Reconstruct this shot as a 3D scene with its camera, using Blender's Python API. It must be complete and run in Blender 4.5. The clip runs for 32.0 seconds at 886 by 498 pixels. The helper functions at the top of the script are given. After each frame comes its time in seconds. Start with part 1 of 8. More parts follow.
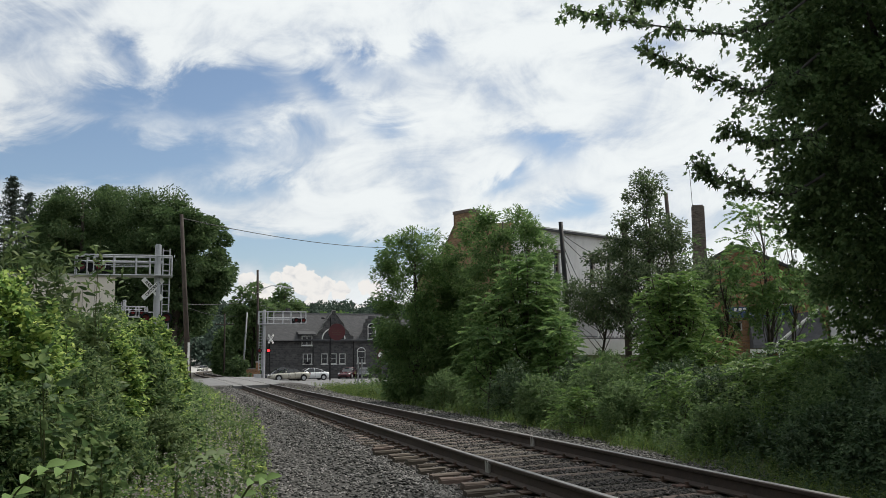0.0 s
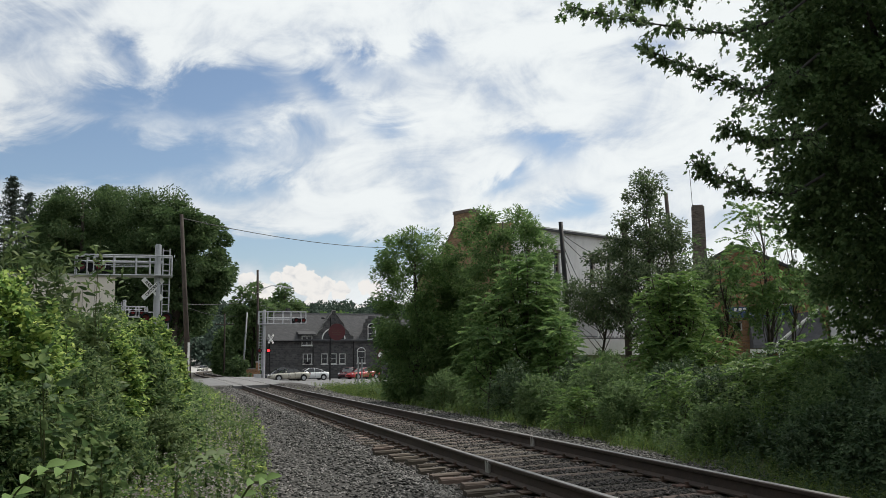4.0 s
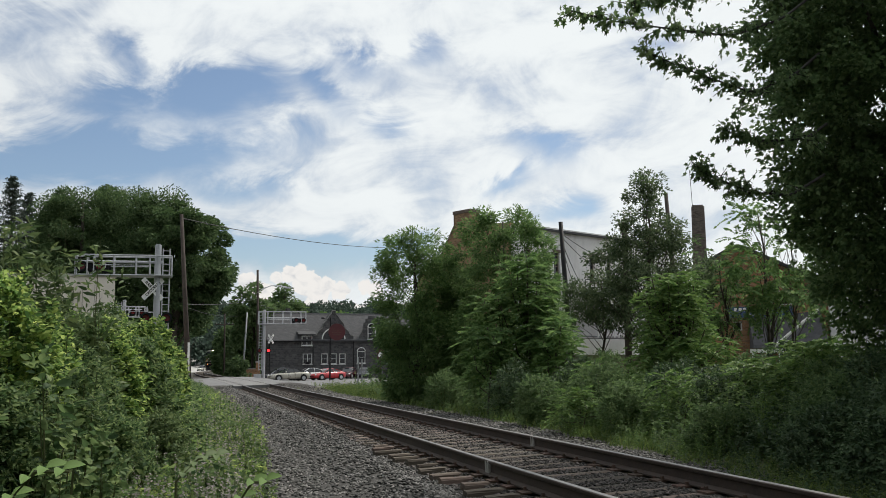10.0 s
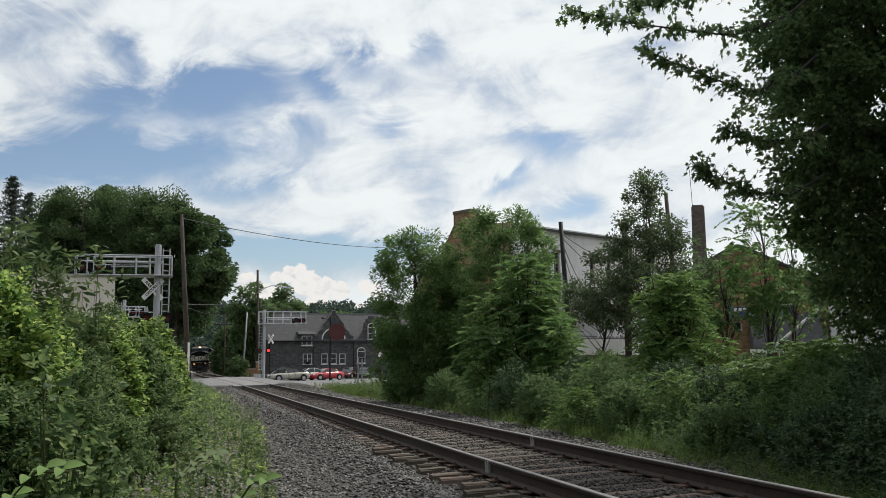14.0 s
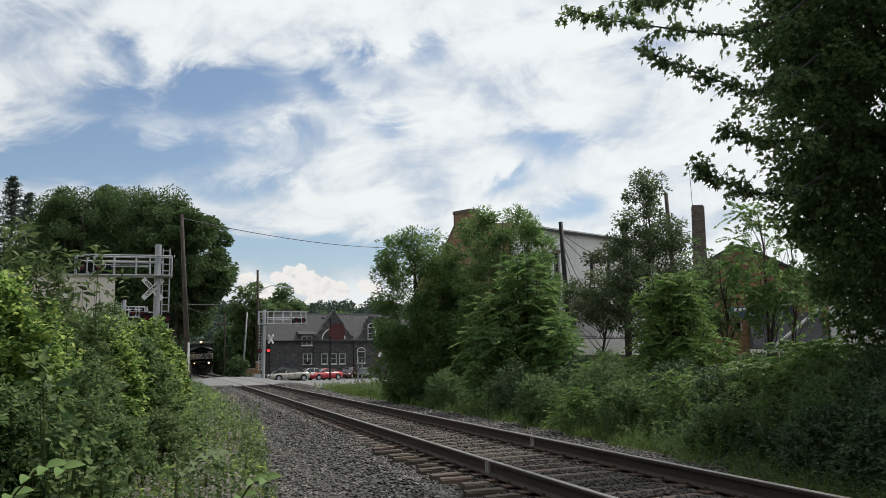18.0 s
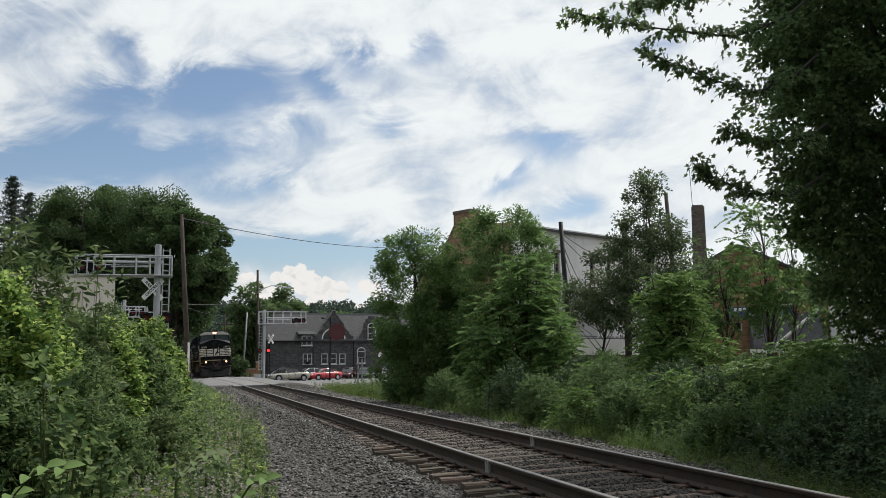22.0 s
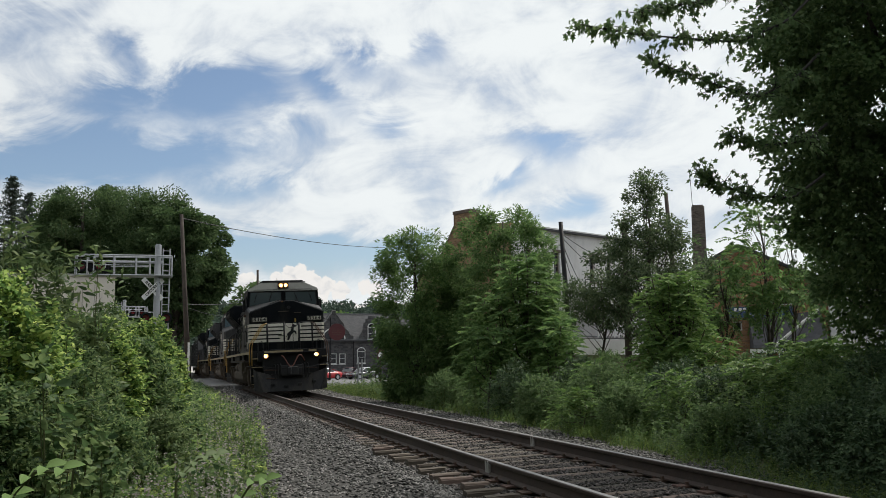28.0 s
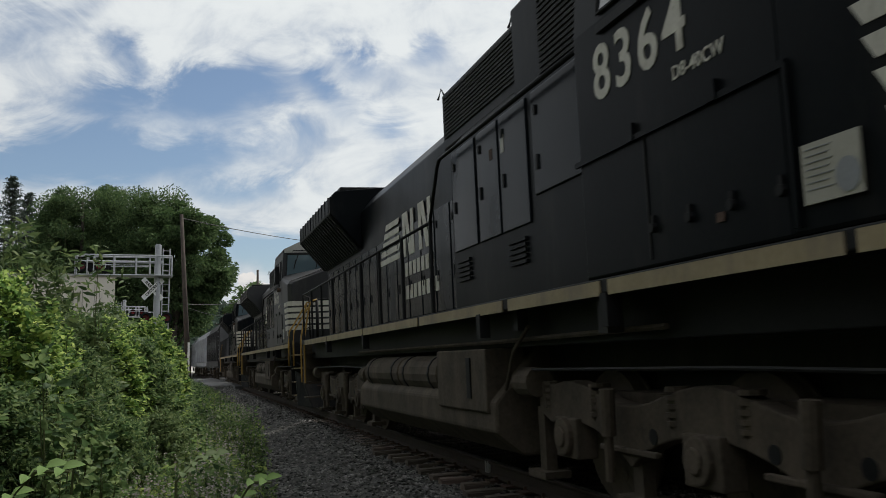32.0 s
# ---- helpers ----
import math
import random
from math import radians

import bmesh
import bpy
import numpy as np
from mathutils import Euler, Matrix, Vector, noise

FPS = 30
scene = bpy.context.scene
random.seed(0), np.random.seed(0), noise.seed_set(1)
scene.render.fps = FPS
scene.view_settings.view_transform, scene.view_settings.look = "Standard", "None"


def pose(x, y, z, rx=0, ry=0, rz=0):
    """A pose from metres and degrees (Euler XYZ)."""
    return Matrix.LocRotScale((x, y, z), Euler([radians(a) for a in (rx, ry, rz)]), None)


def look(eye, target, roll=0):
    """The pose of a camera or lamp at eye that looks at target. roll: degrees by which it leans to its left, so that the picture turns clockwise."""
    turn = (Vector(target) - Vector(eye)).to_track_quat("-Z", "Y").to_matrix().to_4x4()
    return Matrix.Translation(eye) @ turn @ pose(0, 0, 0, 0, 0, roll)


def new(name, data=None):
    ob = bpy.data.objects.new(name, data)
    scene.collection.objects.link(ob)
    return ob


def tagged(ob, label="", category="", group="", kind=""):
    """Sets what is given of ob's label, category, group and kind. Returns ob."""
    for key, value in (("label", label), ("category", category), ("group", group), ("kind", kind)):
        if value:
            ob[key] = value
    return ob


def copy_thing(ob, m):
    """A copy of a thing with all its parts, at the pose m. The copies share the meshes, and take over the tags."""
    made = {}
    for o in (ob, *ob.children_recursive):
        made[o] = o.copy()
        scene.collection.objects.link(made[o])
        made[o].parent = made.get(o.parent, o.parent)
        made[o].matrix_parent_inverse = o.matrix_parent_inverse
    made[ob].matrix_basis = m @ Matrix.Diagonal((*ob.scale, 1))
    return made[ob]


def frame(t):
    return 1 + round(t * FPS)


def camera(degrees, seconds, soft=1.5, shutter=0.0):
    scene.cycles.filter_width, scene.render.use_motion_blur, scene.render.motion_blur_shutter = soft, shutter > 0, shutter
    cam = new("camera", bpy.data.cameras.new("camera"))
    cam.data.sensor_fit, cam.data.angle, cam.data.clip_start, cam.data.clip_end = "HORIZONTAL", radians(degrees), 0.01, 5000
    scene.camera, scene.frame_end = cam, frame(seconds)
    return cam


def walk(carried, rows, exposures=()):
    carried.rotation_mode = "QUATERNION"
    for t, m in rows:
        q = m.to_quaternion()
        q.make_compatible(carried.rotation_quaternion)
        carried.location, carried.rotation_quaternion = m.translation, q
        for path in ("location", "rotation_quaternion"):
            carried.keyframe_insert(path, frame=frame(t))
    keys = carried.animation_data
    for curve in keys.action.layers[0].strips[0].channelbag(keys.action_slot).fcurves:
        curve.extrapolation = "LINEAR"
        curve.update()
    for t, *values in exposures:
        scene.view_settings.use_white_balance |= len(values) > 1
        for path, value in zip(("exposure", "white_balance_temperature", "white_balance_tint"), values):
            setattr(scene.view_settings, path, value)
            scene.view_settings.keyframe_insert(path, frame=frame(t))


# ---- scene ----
# ---- camera ----
CAM_Z = 1.092
YAW, PITCH = radians(16.02), radians(7.132)
EYE = Vector((0, 0, CAM_Z))
AIM = EYE + 50 * Vector((math.sin(YAW) * math.cos(PITCH), math.cos(YAW) * math.cos(PITCH), math.sin(PITCH)))
cam = camera(51.64, 32.0, soft=0.6, shutter=0.12)
walk(cam, [(0, look(EYE, AIM, -0.54)), (32.0, look(EYE, AIM, -0.54))],
     exposures=[(0, 0.0), (27.5, 0.0), (30.5, -0.05), (32.0, -0.15)])

# ---- world and sun ----
SUN_EL, SUN_ROT = radians(52), radians(62)
world = bpy.data.worlds.new("world")
scene.world = world
world.use_nodes = True


# rounded tops of the heap clouds: bearing, height, radius
HEAPS = ((0.0692, 0.0861, 0.0144), (0.0977, 0.0928, 0.0072), (0.1133, 0.0965, 0.0102), (0.1229, 0.1002, 0.0090), (0.1325, 0.0867, 0.0156), (0.1531, 0.0855, 0.0102), (0.1665, 0.0793, 0.0096), (0.1934, 0.0842, 0.0078), (0.2057, 0.0799, 0.0090), (0.1422, 0.0756, 0.0144), (0.0881, 0.0756, 0.0120))


def build_sky():
    nt = world.node_tree
    nt.nodes.clear()
    N, L = nt.nodes.new, nt.links.new

    def math_node(op, a, b=None, clamp=False):
        n = N("ShaderNodeMath")
        n.operation, n.use_clamp = op, clamp
        for i, v in enumerate((a, b)):
            if v is None:
                continue
            if isinstance(v, bpy.types.NodeSocket):
                L(v, n.inputs[i])
            else:
                n.inputs[i].default_value = v
        return n.outputs[0]

    def ramp(v, lo, hi, a=0.0, b=1.0):
        n = N("ShaderNodeMapRange")
        n.interpolation_type = "SMOOTHSTEP"
        L(v, n.inputs["Value"])
        for k, q in (("From Min", lo), ("From Max", hi), ("To Min", a), ("To Max", b)):
            n.inputs[k].default_value = q
        return n.outputs[0]

    def noise_node(vec, scale, detail, rough, dist=0.0):
        n = N("ShaderNodeTexNoise")
        L(vec, n.inputs["Vector"])
        n.inputs["Scale"].default_value, n.inputs["Detail"].default_value = scale, detail
        n.inputs["Roughness"].default_value, n.inputs["Distortion"].default_value = rough, dist
        return n.outputs["Fac"]

    def mix(fac, a, b):
        n = N("ShaderNodeMix")
        n.data_type = "RGBA"
        L(fac, n.inputs["Factor"])
        for k, v in ((6, a), (7, b)):
            if isinstance(v, bpy.types.NodeSocket):
                L(v, n.inputs[k])
            else:
                n.inputs[k].default_value = (*v, 1)
        return n.outputs[2]

    tc = N("ShaderNodeTexCoord").outputs["Generated"]
    sep = N("ShaderNodeSeparateXYZ")
    L(tc, sep.inputs[0])
    x, y, z = sep.outputs
    az = math_node("ARCTAN2", x, y)
    # high veils of cloud, drawn out along a wind that rises to the right
    cmb = N("ShaderNodeCombineXYZ")
    L(math_node("ADD", math_node("MULTIPLY", az, 0.93), math_node("MULTIPLY", z, 0.8)), cmb.inputs[0])
    L(math_node("SUBTRACT", math_node("MULTIPLY", z, 1.75), math_node("MULTIPLY", az, 0.55)), cmb.inputs[1])
    big = noise_node(cmb.outputs[0], 3.6, 4, 0.55, 0.3)
    fine = noise_node(cmb.outputs[0], 7.5, 10, 0.60, 0.75)
    wisp = noise_node(cmb.outputs[0], 14.0, 8, 0.58, 0.7)
    # openings in the veil, each with a ragged, drifting edge
    wz = math_node("ADD", z, math_node("MULTIPLY", math_node("SUBTRACT", fine, 0.5), 0.10))
    wa = math_node("ADD", az, math_node("MULTIPLY", math_node("SUBTRACT", big, 0.5), 0.16))
    open_ = None
    for a0, z0, ra, rz, tilt, depth in SKY_GAPS:
        c, sn = math.cos(radians(tilt)), math.sin(radians(tilt))
        da, dz = math_node("SUBTRACT", wa, a0), math_node("SUBTRACT", wz, z0)
        p = math_node("MULTIPLY", math_node("ADD", math_node("MULTIPLY", da, c), math_node("MULTIPLY", dz, sn)), 1 / ra)
        q = math_node("MULTIPLY", math_node("SUBTRACT", math_node("MULTIPLY", dz, c), math_node("MULTIPLY", da, sn)), 1 / rz)
        g = math_node("EXPONENT", math_node("MULTIPLY", math_node("ADD", math_node("MULTIPLY", p, p), math_node("MULTIPLY", q, q)), -1.0))
        g = math_node("MULTIPLY", g, depth)
        open_ = g if open_ is None else math_node("ADD", open_, g)
    veil = math_node("ADD", math_node("MULTIPLY", math_node("SUBTRACT", big, 0.5), 0.5), math_node("MULTIPLY", math_node("SUBTRACT", fine, 0.5), 0.95))
    veil = math_node("ADD", veil, math_node("MULTIPLY", math_node("SUBTRACT", wisp, 0.5), 0.55))
    cover = math_node("SUBTRACT", math_node("ADD", 0.86, veil), open_)
    cloud = ramp(cover, 0.24, 0.88)
    # cumulus on the horizon
    vec2 = N("ShaderNodeCombineXYZ")
    L(math_node("MULTIPLY", math_node("ADD", az, 0.085), 9.0), vec2.inputs[0])
    L(math_node("MULTIPLY", z, 12.0), vec2.inputs[1])
    puff = noise_node(vec2.outputs[0], 1.1, 7, 0.55, 0.1)
    bump = noise_node(vec2.outputs[0], 6.5, 5, 0.5, 0.6)
    top = math_node("ADD", math_node("MULTIPLY", puff, 0.050), math_node("ADD", math_node("MULTIPLY", bump, 0.030), 0.026))
    ha = math_node("ADD", az, math_node("MULTIPLY", math_node("SUBTRACT", bump, 0.5), 0.016))
    hz = math_node("ADD", z, math_node("MULTIPLY", math_node("SUBTRACT", noise_node(vec2.outputs[0], 8.5, 5, 0.5, 0.4), 0.5), 0.014))
    for a0, z0, r in HEAPS:
        da, dz = math_node("SUBTRACT", ha, a0), math_node("SUBTRACT", hz, z0)
        d = math_node("SQRT", math_node("ADD", math_node("MULTIPLY", da, da), math_node("MULTIPLY", dz, dz)))
        top = math_node("MAXIMUM", top, math_node("ADD", z, math_node("SUBTRACT", r, d)))
    heap = ramp(math_node("SUBTRACT", top, z), -0.0006, 0.0018)
    shade = ramp(math_node("ADD", bump, math_node("MULTIPLY", math_node("SUBTRACT", z, top), 9.0)), 0.10, 0.46, 0.0, 1.0)
    sky = N("ShaderNodeTexSky")
    sky.sky_type, sky.sun_disc = "NISHITA", False
    sky.sun_elevation, sky.sun_rotation, sky.altitude = SUN_EL, SUN_ROT, 200
    sky.air_density, sky.dust_density, sky.ozone_density = 1.0, 0.7, 1.3
    sc = N("ShaderNodeVectorMath")
    sc.operation = "SCALE"
    L(sky.outputs[0], sc.inputs[0])
    sc.inputs["Scale"].default_value = SKY_BLUE
    # cloud is brightest towards the veiled sun and greyer away from it
    near = N("ShaderNodeVectorMath")
    near.operation = "DOT_PRODUCT"
    L(tc, near.inputs[0])
    near.inputs[1].default_value = (math.sin(SUN_ROT) * math.cos(SUN_EL), math.cos(SUN_ROT) * math.cos(SUN_EL), math.sin(SUN_EL))
    lit = ramp(near.outputs["Value"], -0.45, 0.62, 0.0, 1.0)
    bright = mix(lit, (3.4, 3.6, 3.9), (8.8, 9.2, 9.3))
    dull = mix(lit, (2.6, 2.9, 3.4), (5.6, 6.2, 7.0))
    white = mix(ramp(math_node("SUBTRACT", veil, math_node("MULTIPLY", open_, 0.35)), -0.36, 0.14), dull, bright)
    body = mix(cloud, sc.outputs[0], white)
    heapc = mix(shade, (6.0, 6.15, 6.4), (8.7, 8.5, 8.2))
    body = mix(heap, body, heapc)
    bg = N("ShaderNodeBackground")
    bg.inputs["Strength"].default_value = SKY_STRENGTH
    L(body, bg.inputs[0])
    L(bg.outputs[0], N("ShaderNodeOutputWorld").inputs[0])


SKY_STRENGTH, SKY_BLUE = 0.1, 1.0
# azimuth, height, half-widths, tilt and depth of the blue openings
SKY_GAPS = (
    (-0.055, 0.220, 0.125, 0.032, 8, 0.85), (0.050, 0.186, 0.060, 0.016, 0, 0.45), (0.005, 0.284, 0.070, 0.021, 8, 0.62), (-0.089, 0.271, 0.037, 0.019, 10, 0.4),
    (0.185, 0.314, 0.037, 0.017, -10, 0.42), (0.274, 0.326, 0.031, 0.015, 0, 0.32), (0.139, 0.286, 0.037, 0.016, -15, 0.36), (0.211, 0.261, 0.030, 0.011, 0, 0.4),
    (0.378, 0.232, 0.046, 0.016, -15, 0.36), (0.347, 0.197, 0.028, 0.012, 20, 0.48), (0.424, 0.163, 0.032, 0.016, 0, 0.55), (0.121, 0.118, 0.120, 0.022, 0, 0.75),
    (-0.155, 0.199, 0.068, 0.012, 0, 0.35), (-0.167, 0.317, 0.056, 0.025, 20, 0.25), (-0.063, 0.309, 0.031, 0.017, 0, 0.3))
build_sky()

sun = new("sun", bpy.data.lights.new("sun", "SUN"))
sun.data.energy, sun.data.angle, sun.data.color = 3.5, radians(9), (1.0, 0.95, 0.87)
sun_way = Vector((math.sin(SUN_ROT) * math.cos(SUN_EL), math.cos(SUN_ROT) * math.cos(SUN_EL), math.sin(SUN_EL)))
sun.matrix_world = look(sun_way * 50, (0, 0, 0))


# ---- materials ----
def surf(name, c1, c2, scale=4.0, rough=0.7, bump=0.0, metal=0.0, fine=None, vary="", vary_by=0.25, spread=None, rough_var=0.1,
         trans=0.0, specular=0.5, stain=None, stain_scale=1.0, coat=0.0, stretch=None):
    """A surface with colour that varies at two scales, grain, relief and, piece by piece, brightness."""
    m = bpy.data.materials.new(name)
    m.use_nodes = True
    nt = m.node_tree
    N, L = nt.nodes.new, nt.links.new
    b = nt.nodes["Principled BSDF"]
    tc = N("ShaderNodeTexCoord").outputs["Object"]
    if stretch:
        mp0 = N("ShaderNodeMapping")
        mp0.inputs["Scale"].default_value = stretch
        L(tc, mp0.inputs[0])
        tc = mp0.outputs[0]
    n1 = N("ShaderNodeTexNoise")
    n1.inputs["Scale"].default_value, n1.inputs["Detail"].default_value, n1.inputs["Roughness"].default_value = scale, 6, 0.6
    L(tc, n1.inputs["Vector"])
    n2 = N("ShaderNodeTexNoise")
    n2.inputs["Scale"].default_value, n2.inputs["Detail"].default_value = fine or scale * 11, 4
    L(tc, n2.inputs["Vector"])
    add = N("ShaderNodeMath")
    add.operation = "MULTIPLY_ADD"
    L(n2.outputs["Fac"], add.inputs[0])
    add.inputs[1].default_value = 0.45
    L(n1.outputs["Fac"], add.inputs[2])
    mr = N("ShaderNodeMapRange")
    mr.inputs["From Min"].default_value, mr.inputs["From Max"].default_value = spread or (0.5, 0.95)
    L(add.outputs[0], mr.inputs["Value"])
    mx = N("ShaderNodeMix")
    mx.data_type = "RGBA"
    L(mr.outputs[0], mx.inputs["Factor"])
    mx.inputs[6].default_value, mx.inputs[7].default_value = (*c1, 1), (*c2, 1)
    col = mx.outputs[2]
    if stain:
        n3 = N("ShaderNodeTexNoise")
        n3.inputs["Scale"].default_value, n3.inputs["Detail"].default_value, n3.inputs["Roughness"].default_value = stain_scale, 8, 0.7
        mp = N("ShaderNodeMapping")
        mp.inputs["Scale"].default_value = (1, 1, 0.3)
        L(tc, mp.inputs[0])
        L(mp.outputs[0], n3.inputs["Vector"])
        r3 = N("ShaderNodeMapRange")
        r3.inputs["From Min"].default_value, r3.inputs["From Max"].default_value = 0.5, 0.72
        L(n3.outputs["Fac"], r3.inputs["Value"])
        m3 = N("ShaderNodeMix")
        m3.data_type = "RGBA"
        L(r3.outputs[0], m3.inputs["Factor"])
        L(col, m3.inputs[6])
        m3.inputs[7].default_value = (*stain, 1)
        col = m3.outputs[2]
    if vary:
        rnd = N("ShaderNodeNewGeometry").outputs["Random Per Island"] if vary == "island" else N("ShaderNodeObjectInfo").outputs["Random"]
        vr = N("ShaderNodeMapRange")
        vr.inputs["To Min"].default_value, vr.inputs["To Max"].default_value = 1 - vary_by, 1 + vary_by
        L(rnd, vr.inputs["Value"])
        hs = N("ShaderNodeHueSaturation")
        L(col, hs.inputs["Color"])
        L(vr.outputs[0], hs.inputs["Value"])
        hv = N("ShaderNodeMapRange")
        hv.inputs["To Min"].default_value, hv.inputs["To Max"].default_value = 0.5 + 0.06 * vary_by, 0.5 - 0.06 * vary_by
        L(rnd, hv.inputs["Value"])
        L(hv.outputs[0], hs.inputs["Hue"])
        col = hs.outputs[0]
    L(col, b.inputs["Base Color"])
    rr = N("ShaderNodeMapRange")
    rr.inputs["To Min"].default_value, rr.inputs["To Max"].default_value = max(0.02, rough - rough_var), min(1, rough + rough_var)
    L(n1.outputs["Fac"], rr.inputs["Value"])
    L(rr.outputs[0], b.inputs["Roughness"])
    b.inputs["Metallic"].default_value = metal
    b.inputs["Specular IOR Level"].default_value = specular
    b.inputs["Coat Weight"].default_value = coat
    if bump:
        bp = N("ShaderNodeBump")
        bp.inputs["Strength"].default_value, bp.inputs["Distance"].default_value = bump, 0.02
        L(add.outputs[0], bp.inputs["Height"])
        L(bp.outputs[0], b.inputs["Normal"])
    if trans:
        tr = N("ShaderNodeBsdfTranslucent")
        L(col, tr.inputs["Color"])
        ms = N("ShaderNodeMixShader")
        ms.inputs[0].default_value = trans
        L(b.outputs[0], ms.inputs[1])
        L(tr.outputs[0], ms.inputs[2])
        L(ms.outputs[0], nt.nodes["Material Output"].inputs[0])
    return m


def glow(name, col, strength):
    m = bpy.data.materials.new(name)
    m.use_nodes = True
    b = m.node_tree.nodes["Principled BSDF"]
    b.inputs["Base Color"].default_value = (*col, 1)
    b.inputs["Emission Color"].default_value = (*col, 1)
    b.inputs["Emission Strength"].default_value = strength
    return m


def glassy(name, tint, rough=0.03):
    """Dark glass of a closed cab or room, with the sky in it."""
    m = bpy.data.materials.new(name)
    m.use_nodes = True
    b = m.node_tree.nodes["Principled BSDF"]
    b.inputs["Base Color"].default_value = (*tint, 1)
    b.inputs["Roughness"].default_value = rough
    b.inputs["Specular IOR Level"].default_value = 0.6
    b.inputs["Coat Weight"].default_value = 0.3
    return m


def leafy(name, c, trans=0.3, vary=0.35, rough=0.6):
    d = tuple(q * 0.7 for q in c)
    return surf(name, d, c, 0.6, rough, 0, fine=30, vary="island", vary_by=vary, trans=trans, specular=0.22)


M_SOIL = surf("weedy_soil", (0.035, 0.045, 0.015), (0.075, 0.07, 0.035), 0.7, 0.95, 0.6, fine=14)
M_GRAVEL = surf("ballast_bed", (0.018, 0.016, 0.014), (0.07, 0.065, 0.058), 9, 0.95, 1.0, fine=40)
M_STONE = surf("ballast_stone", (0.055, 0.053, 0.049), (0.165, 0.16, 0.147), 3, 0.9, 0.3, vary="island", vary_by=0.95)
M_ASPHALT = surf("asphalt", (0.13, 0.13, 0.135), (0.19, 0.19, 0.19), 0.5, 0.9, 0.4, fine=60, stain=(0.09, 0.09, 0.09), stain_scale=0.4)
M_STONE_DARK = surf("grimy_track_stone", (0.030, 0.026, 0.022), (0.115, 0.104, 0.091), 3, 0.9, 0.3, vary="island", vary_by=0.95)
M_CONCRETE = surf("concrete", (0.34, 0.33, 0.31), (0.46, 0.45, 0.42), 2, 0.9, 0.3, stain=(0.22, 0.2, 0.18))
M_TIE = surf("weathered_tie", (0.052, 0.041, 0.033), (0.175, 0.145, 0.117), 9, 0.95, 1.0, fine=60, vary="object", vary_by=0.4, stretch=(0.09, 1, 1), stain=(0.09, 0.055, 0.036), stain_scale=2.2)
M_RAIL = surf("rusty_rail", (0.030, 0.021, 0.017), (0.062, 0.042, 0.032), 4, 0.85, 0.3, fine=40)
M_RAILTOP = surf("polished_rail_head", (0.20, 0.185, 0.175), (0.30, 0.285, 0.27), 3, 0.42, 0, metal=0.85)
M_RUST = surf("rust", (0.05, 0.031, 0.023), (0.11, 0.068, 0.048), 8, 0.9, 0.3, vary="island")
M_WOODPOLE = surf("pole_wood", (0.03, 0.022, 0.018), (0.075, 0.06, 0.05), 2, 0.95, 0.6, vary="object")
M_ALU = surf("grey_aluminium", (0.36, 0.37, 0.39), (0.52, 0.53, 0.55), 2, 0.55, 0.05, metal=0.35)
M_BLACKP = surf("matt_black_paint", (0.011, 0.011, 0.012), (0.021, 0.021, 0.022), 3, 0.6, 0, specular=0.15)
M_WHITEP = surf("white_paint", (0.66, 0.66, 0.64), (0.8, 0.8, 0.78), 2, 0.6, 0.05)
M_REDLAMP = glow("lit_red_lens", (1.0, 0.05, 0.06), 1.3)
M_REDLENS = surf("red_lens", (0.12, 0.008, 0.01), (0.2, 0.012, 0.015), 4, 0.25)
M_HEADLAMP = glow("headlamp_glow", (1.0, 0.42, 0.13), 2.2)
M_GLOSS = surf("glossy_black_door_enamel", (0.006, 0.0085, 0.012), (0.011, 0.0145, 0.019), 1.6, 0.22, 0.0, fine=5, stain=(0.016, 0.015, 0.014), stain_scale=2.5, rough_var=0.22, specular=0.06, stretch=(1, 1, 0.4))
M_PLOW = surf("scuffed_black_steel", (0.014, 0.0145, 0.0155), (0.032, 0.032, 0.033), 2.0, 0.65, 0.05, fine=25, stain=(0.05, 0.044, 0.038), stain_scale=2.2, specular=0.2)
M_BULB = glow("headlamp_bulb", (1.0, 0.5, 0.2), 110.0)
M_LENS = surf("lamp_reflector", (0.5, 0.5, 0.5), (0.7, 0.7, 0.7), 3, 0.2, 0, metal=0.8)
M_GLASS = glassy("window_glass", (0.015, 0.018, 0.022))
# windshields lightened in base colour to stand for the sky reflected in them
M_PALEGLASS = glassy("sky_tinted_windshield", (0.055, 0.07, 0.078), 0.08)
M_SKYGLASS = glassy("pale_sky_tinted_windshield", (0.10, 0.14, 0.16))
M_LOCO = surf("worn_black_enamel", (0.0050, 0.0064, 0.0080), (0.0088, 0.0105, 0.0122), 1.2, 0.36, 0.03, fine=25, stain=(0.024, 0.023, 0.021), stain_scale=1.5, rough_var=0.12, specular=0.04)
M_LOCO2 = surf("faded_black_enamel", (0.014, 0.014, 0.015), (0.026, 0.026, 0.028), 1.2, 0.5, 0.03, fine=25, stain=(0.06, 0.055, 0.05), stain_scale=1.5)
M_UNDER = surf("grimy_underframe", (0.042, 0.034, 0.026), (0.112, 0.090, 0.068), 2.5, 0.85, 0.3, stain=(0.135, 0.105, 0.078), stain_scale=2, specular=0.25)
M_CREAM = surf("cream_stripe_paint", (0.50, 0.47, 0.40), (0.66, 0.63, 0.55), 3, 0.55, 0.03, stain=(0.32, 0.29, 0.23), stain_scale=2.5)
M_SILL = surf("tan_sill_paint", (0.25, 0.195, 0.105), (0.37, 0.295, 0.175), 3, 0.6, 0.03, stain=(0.16, 0.13, 0.10), stain_scale=2.0)
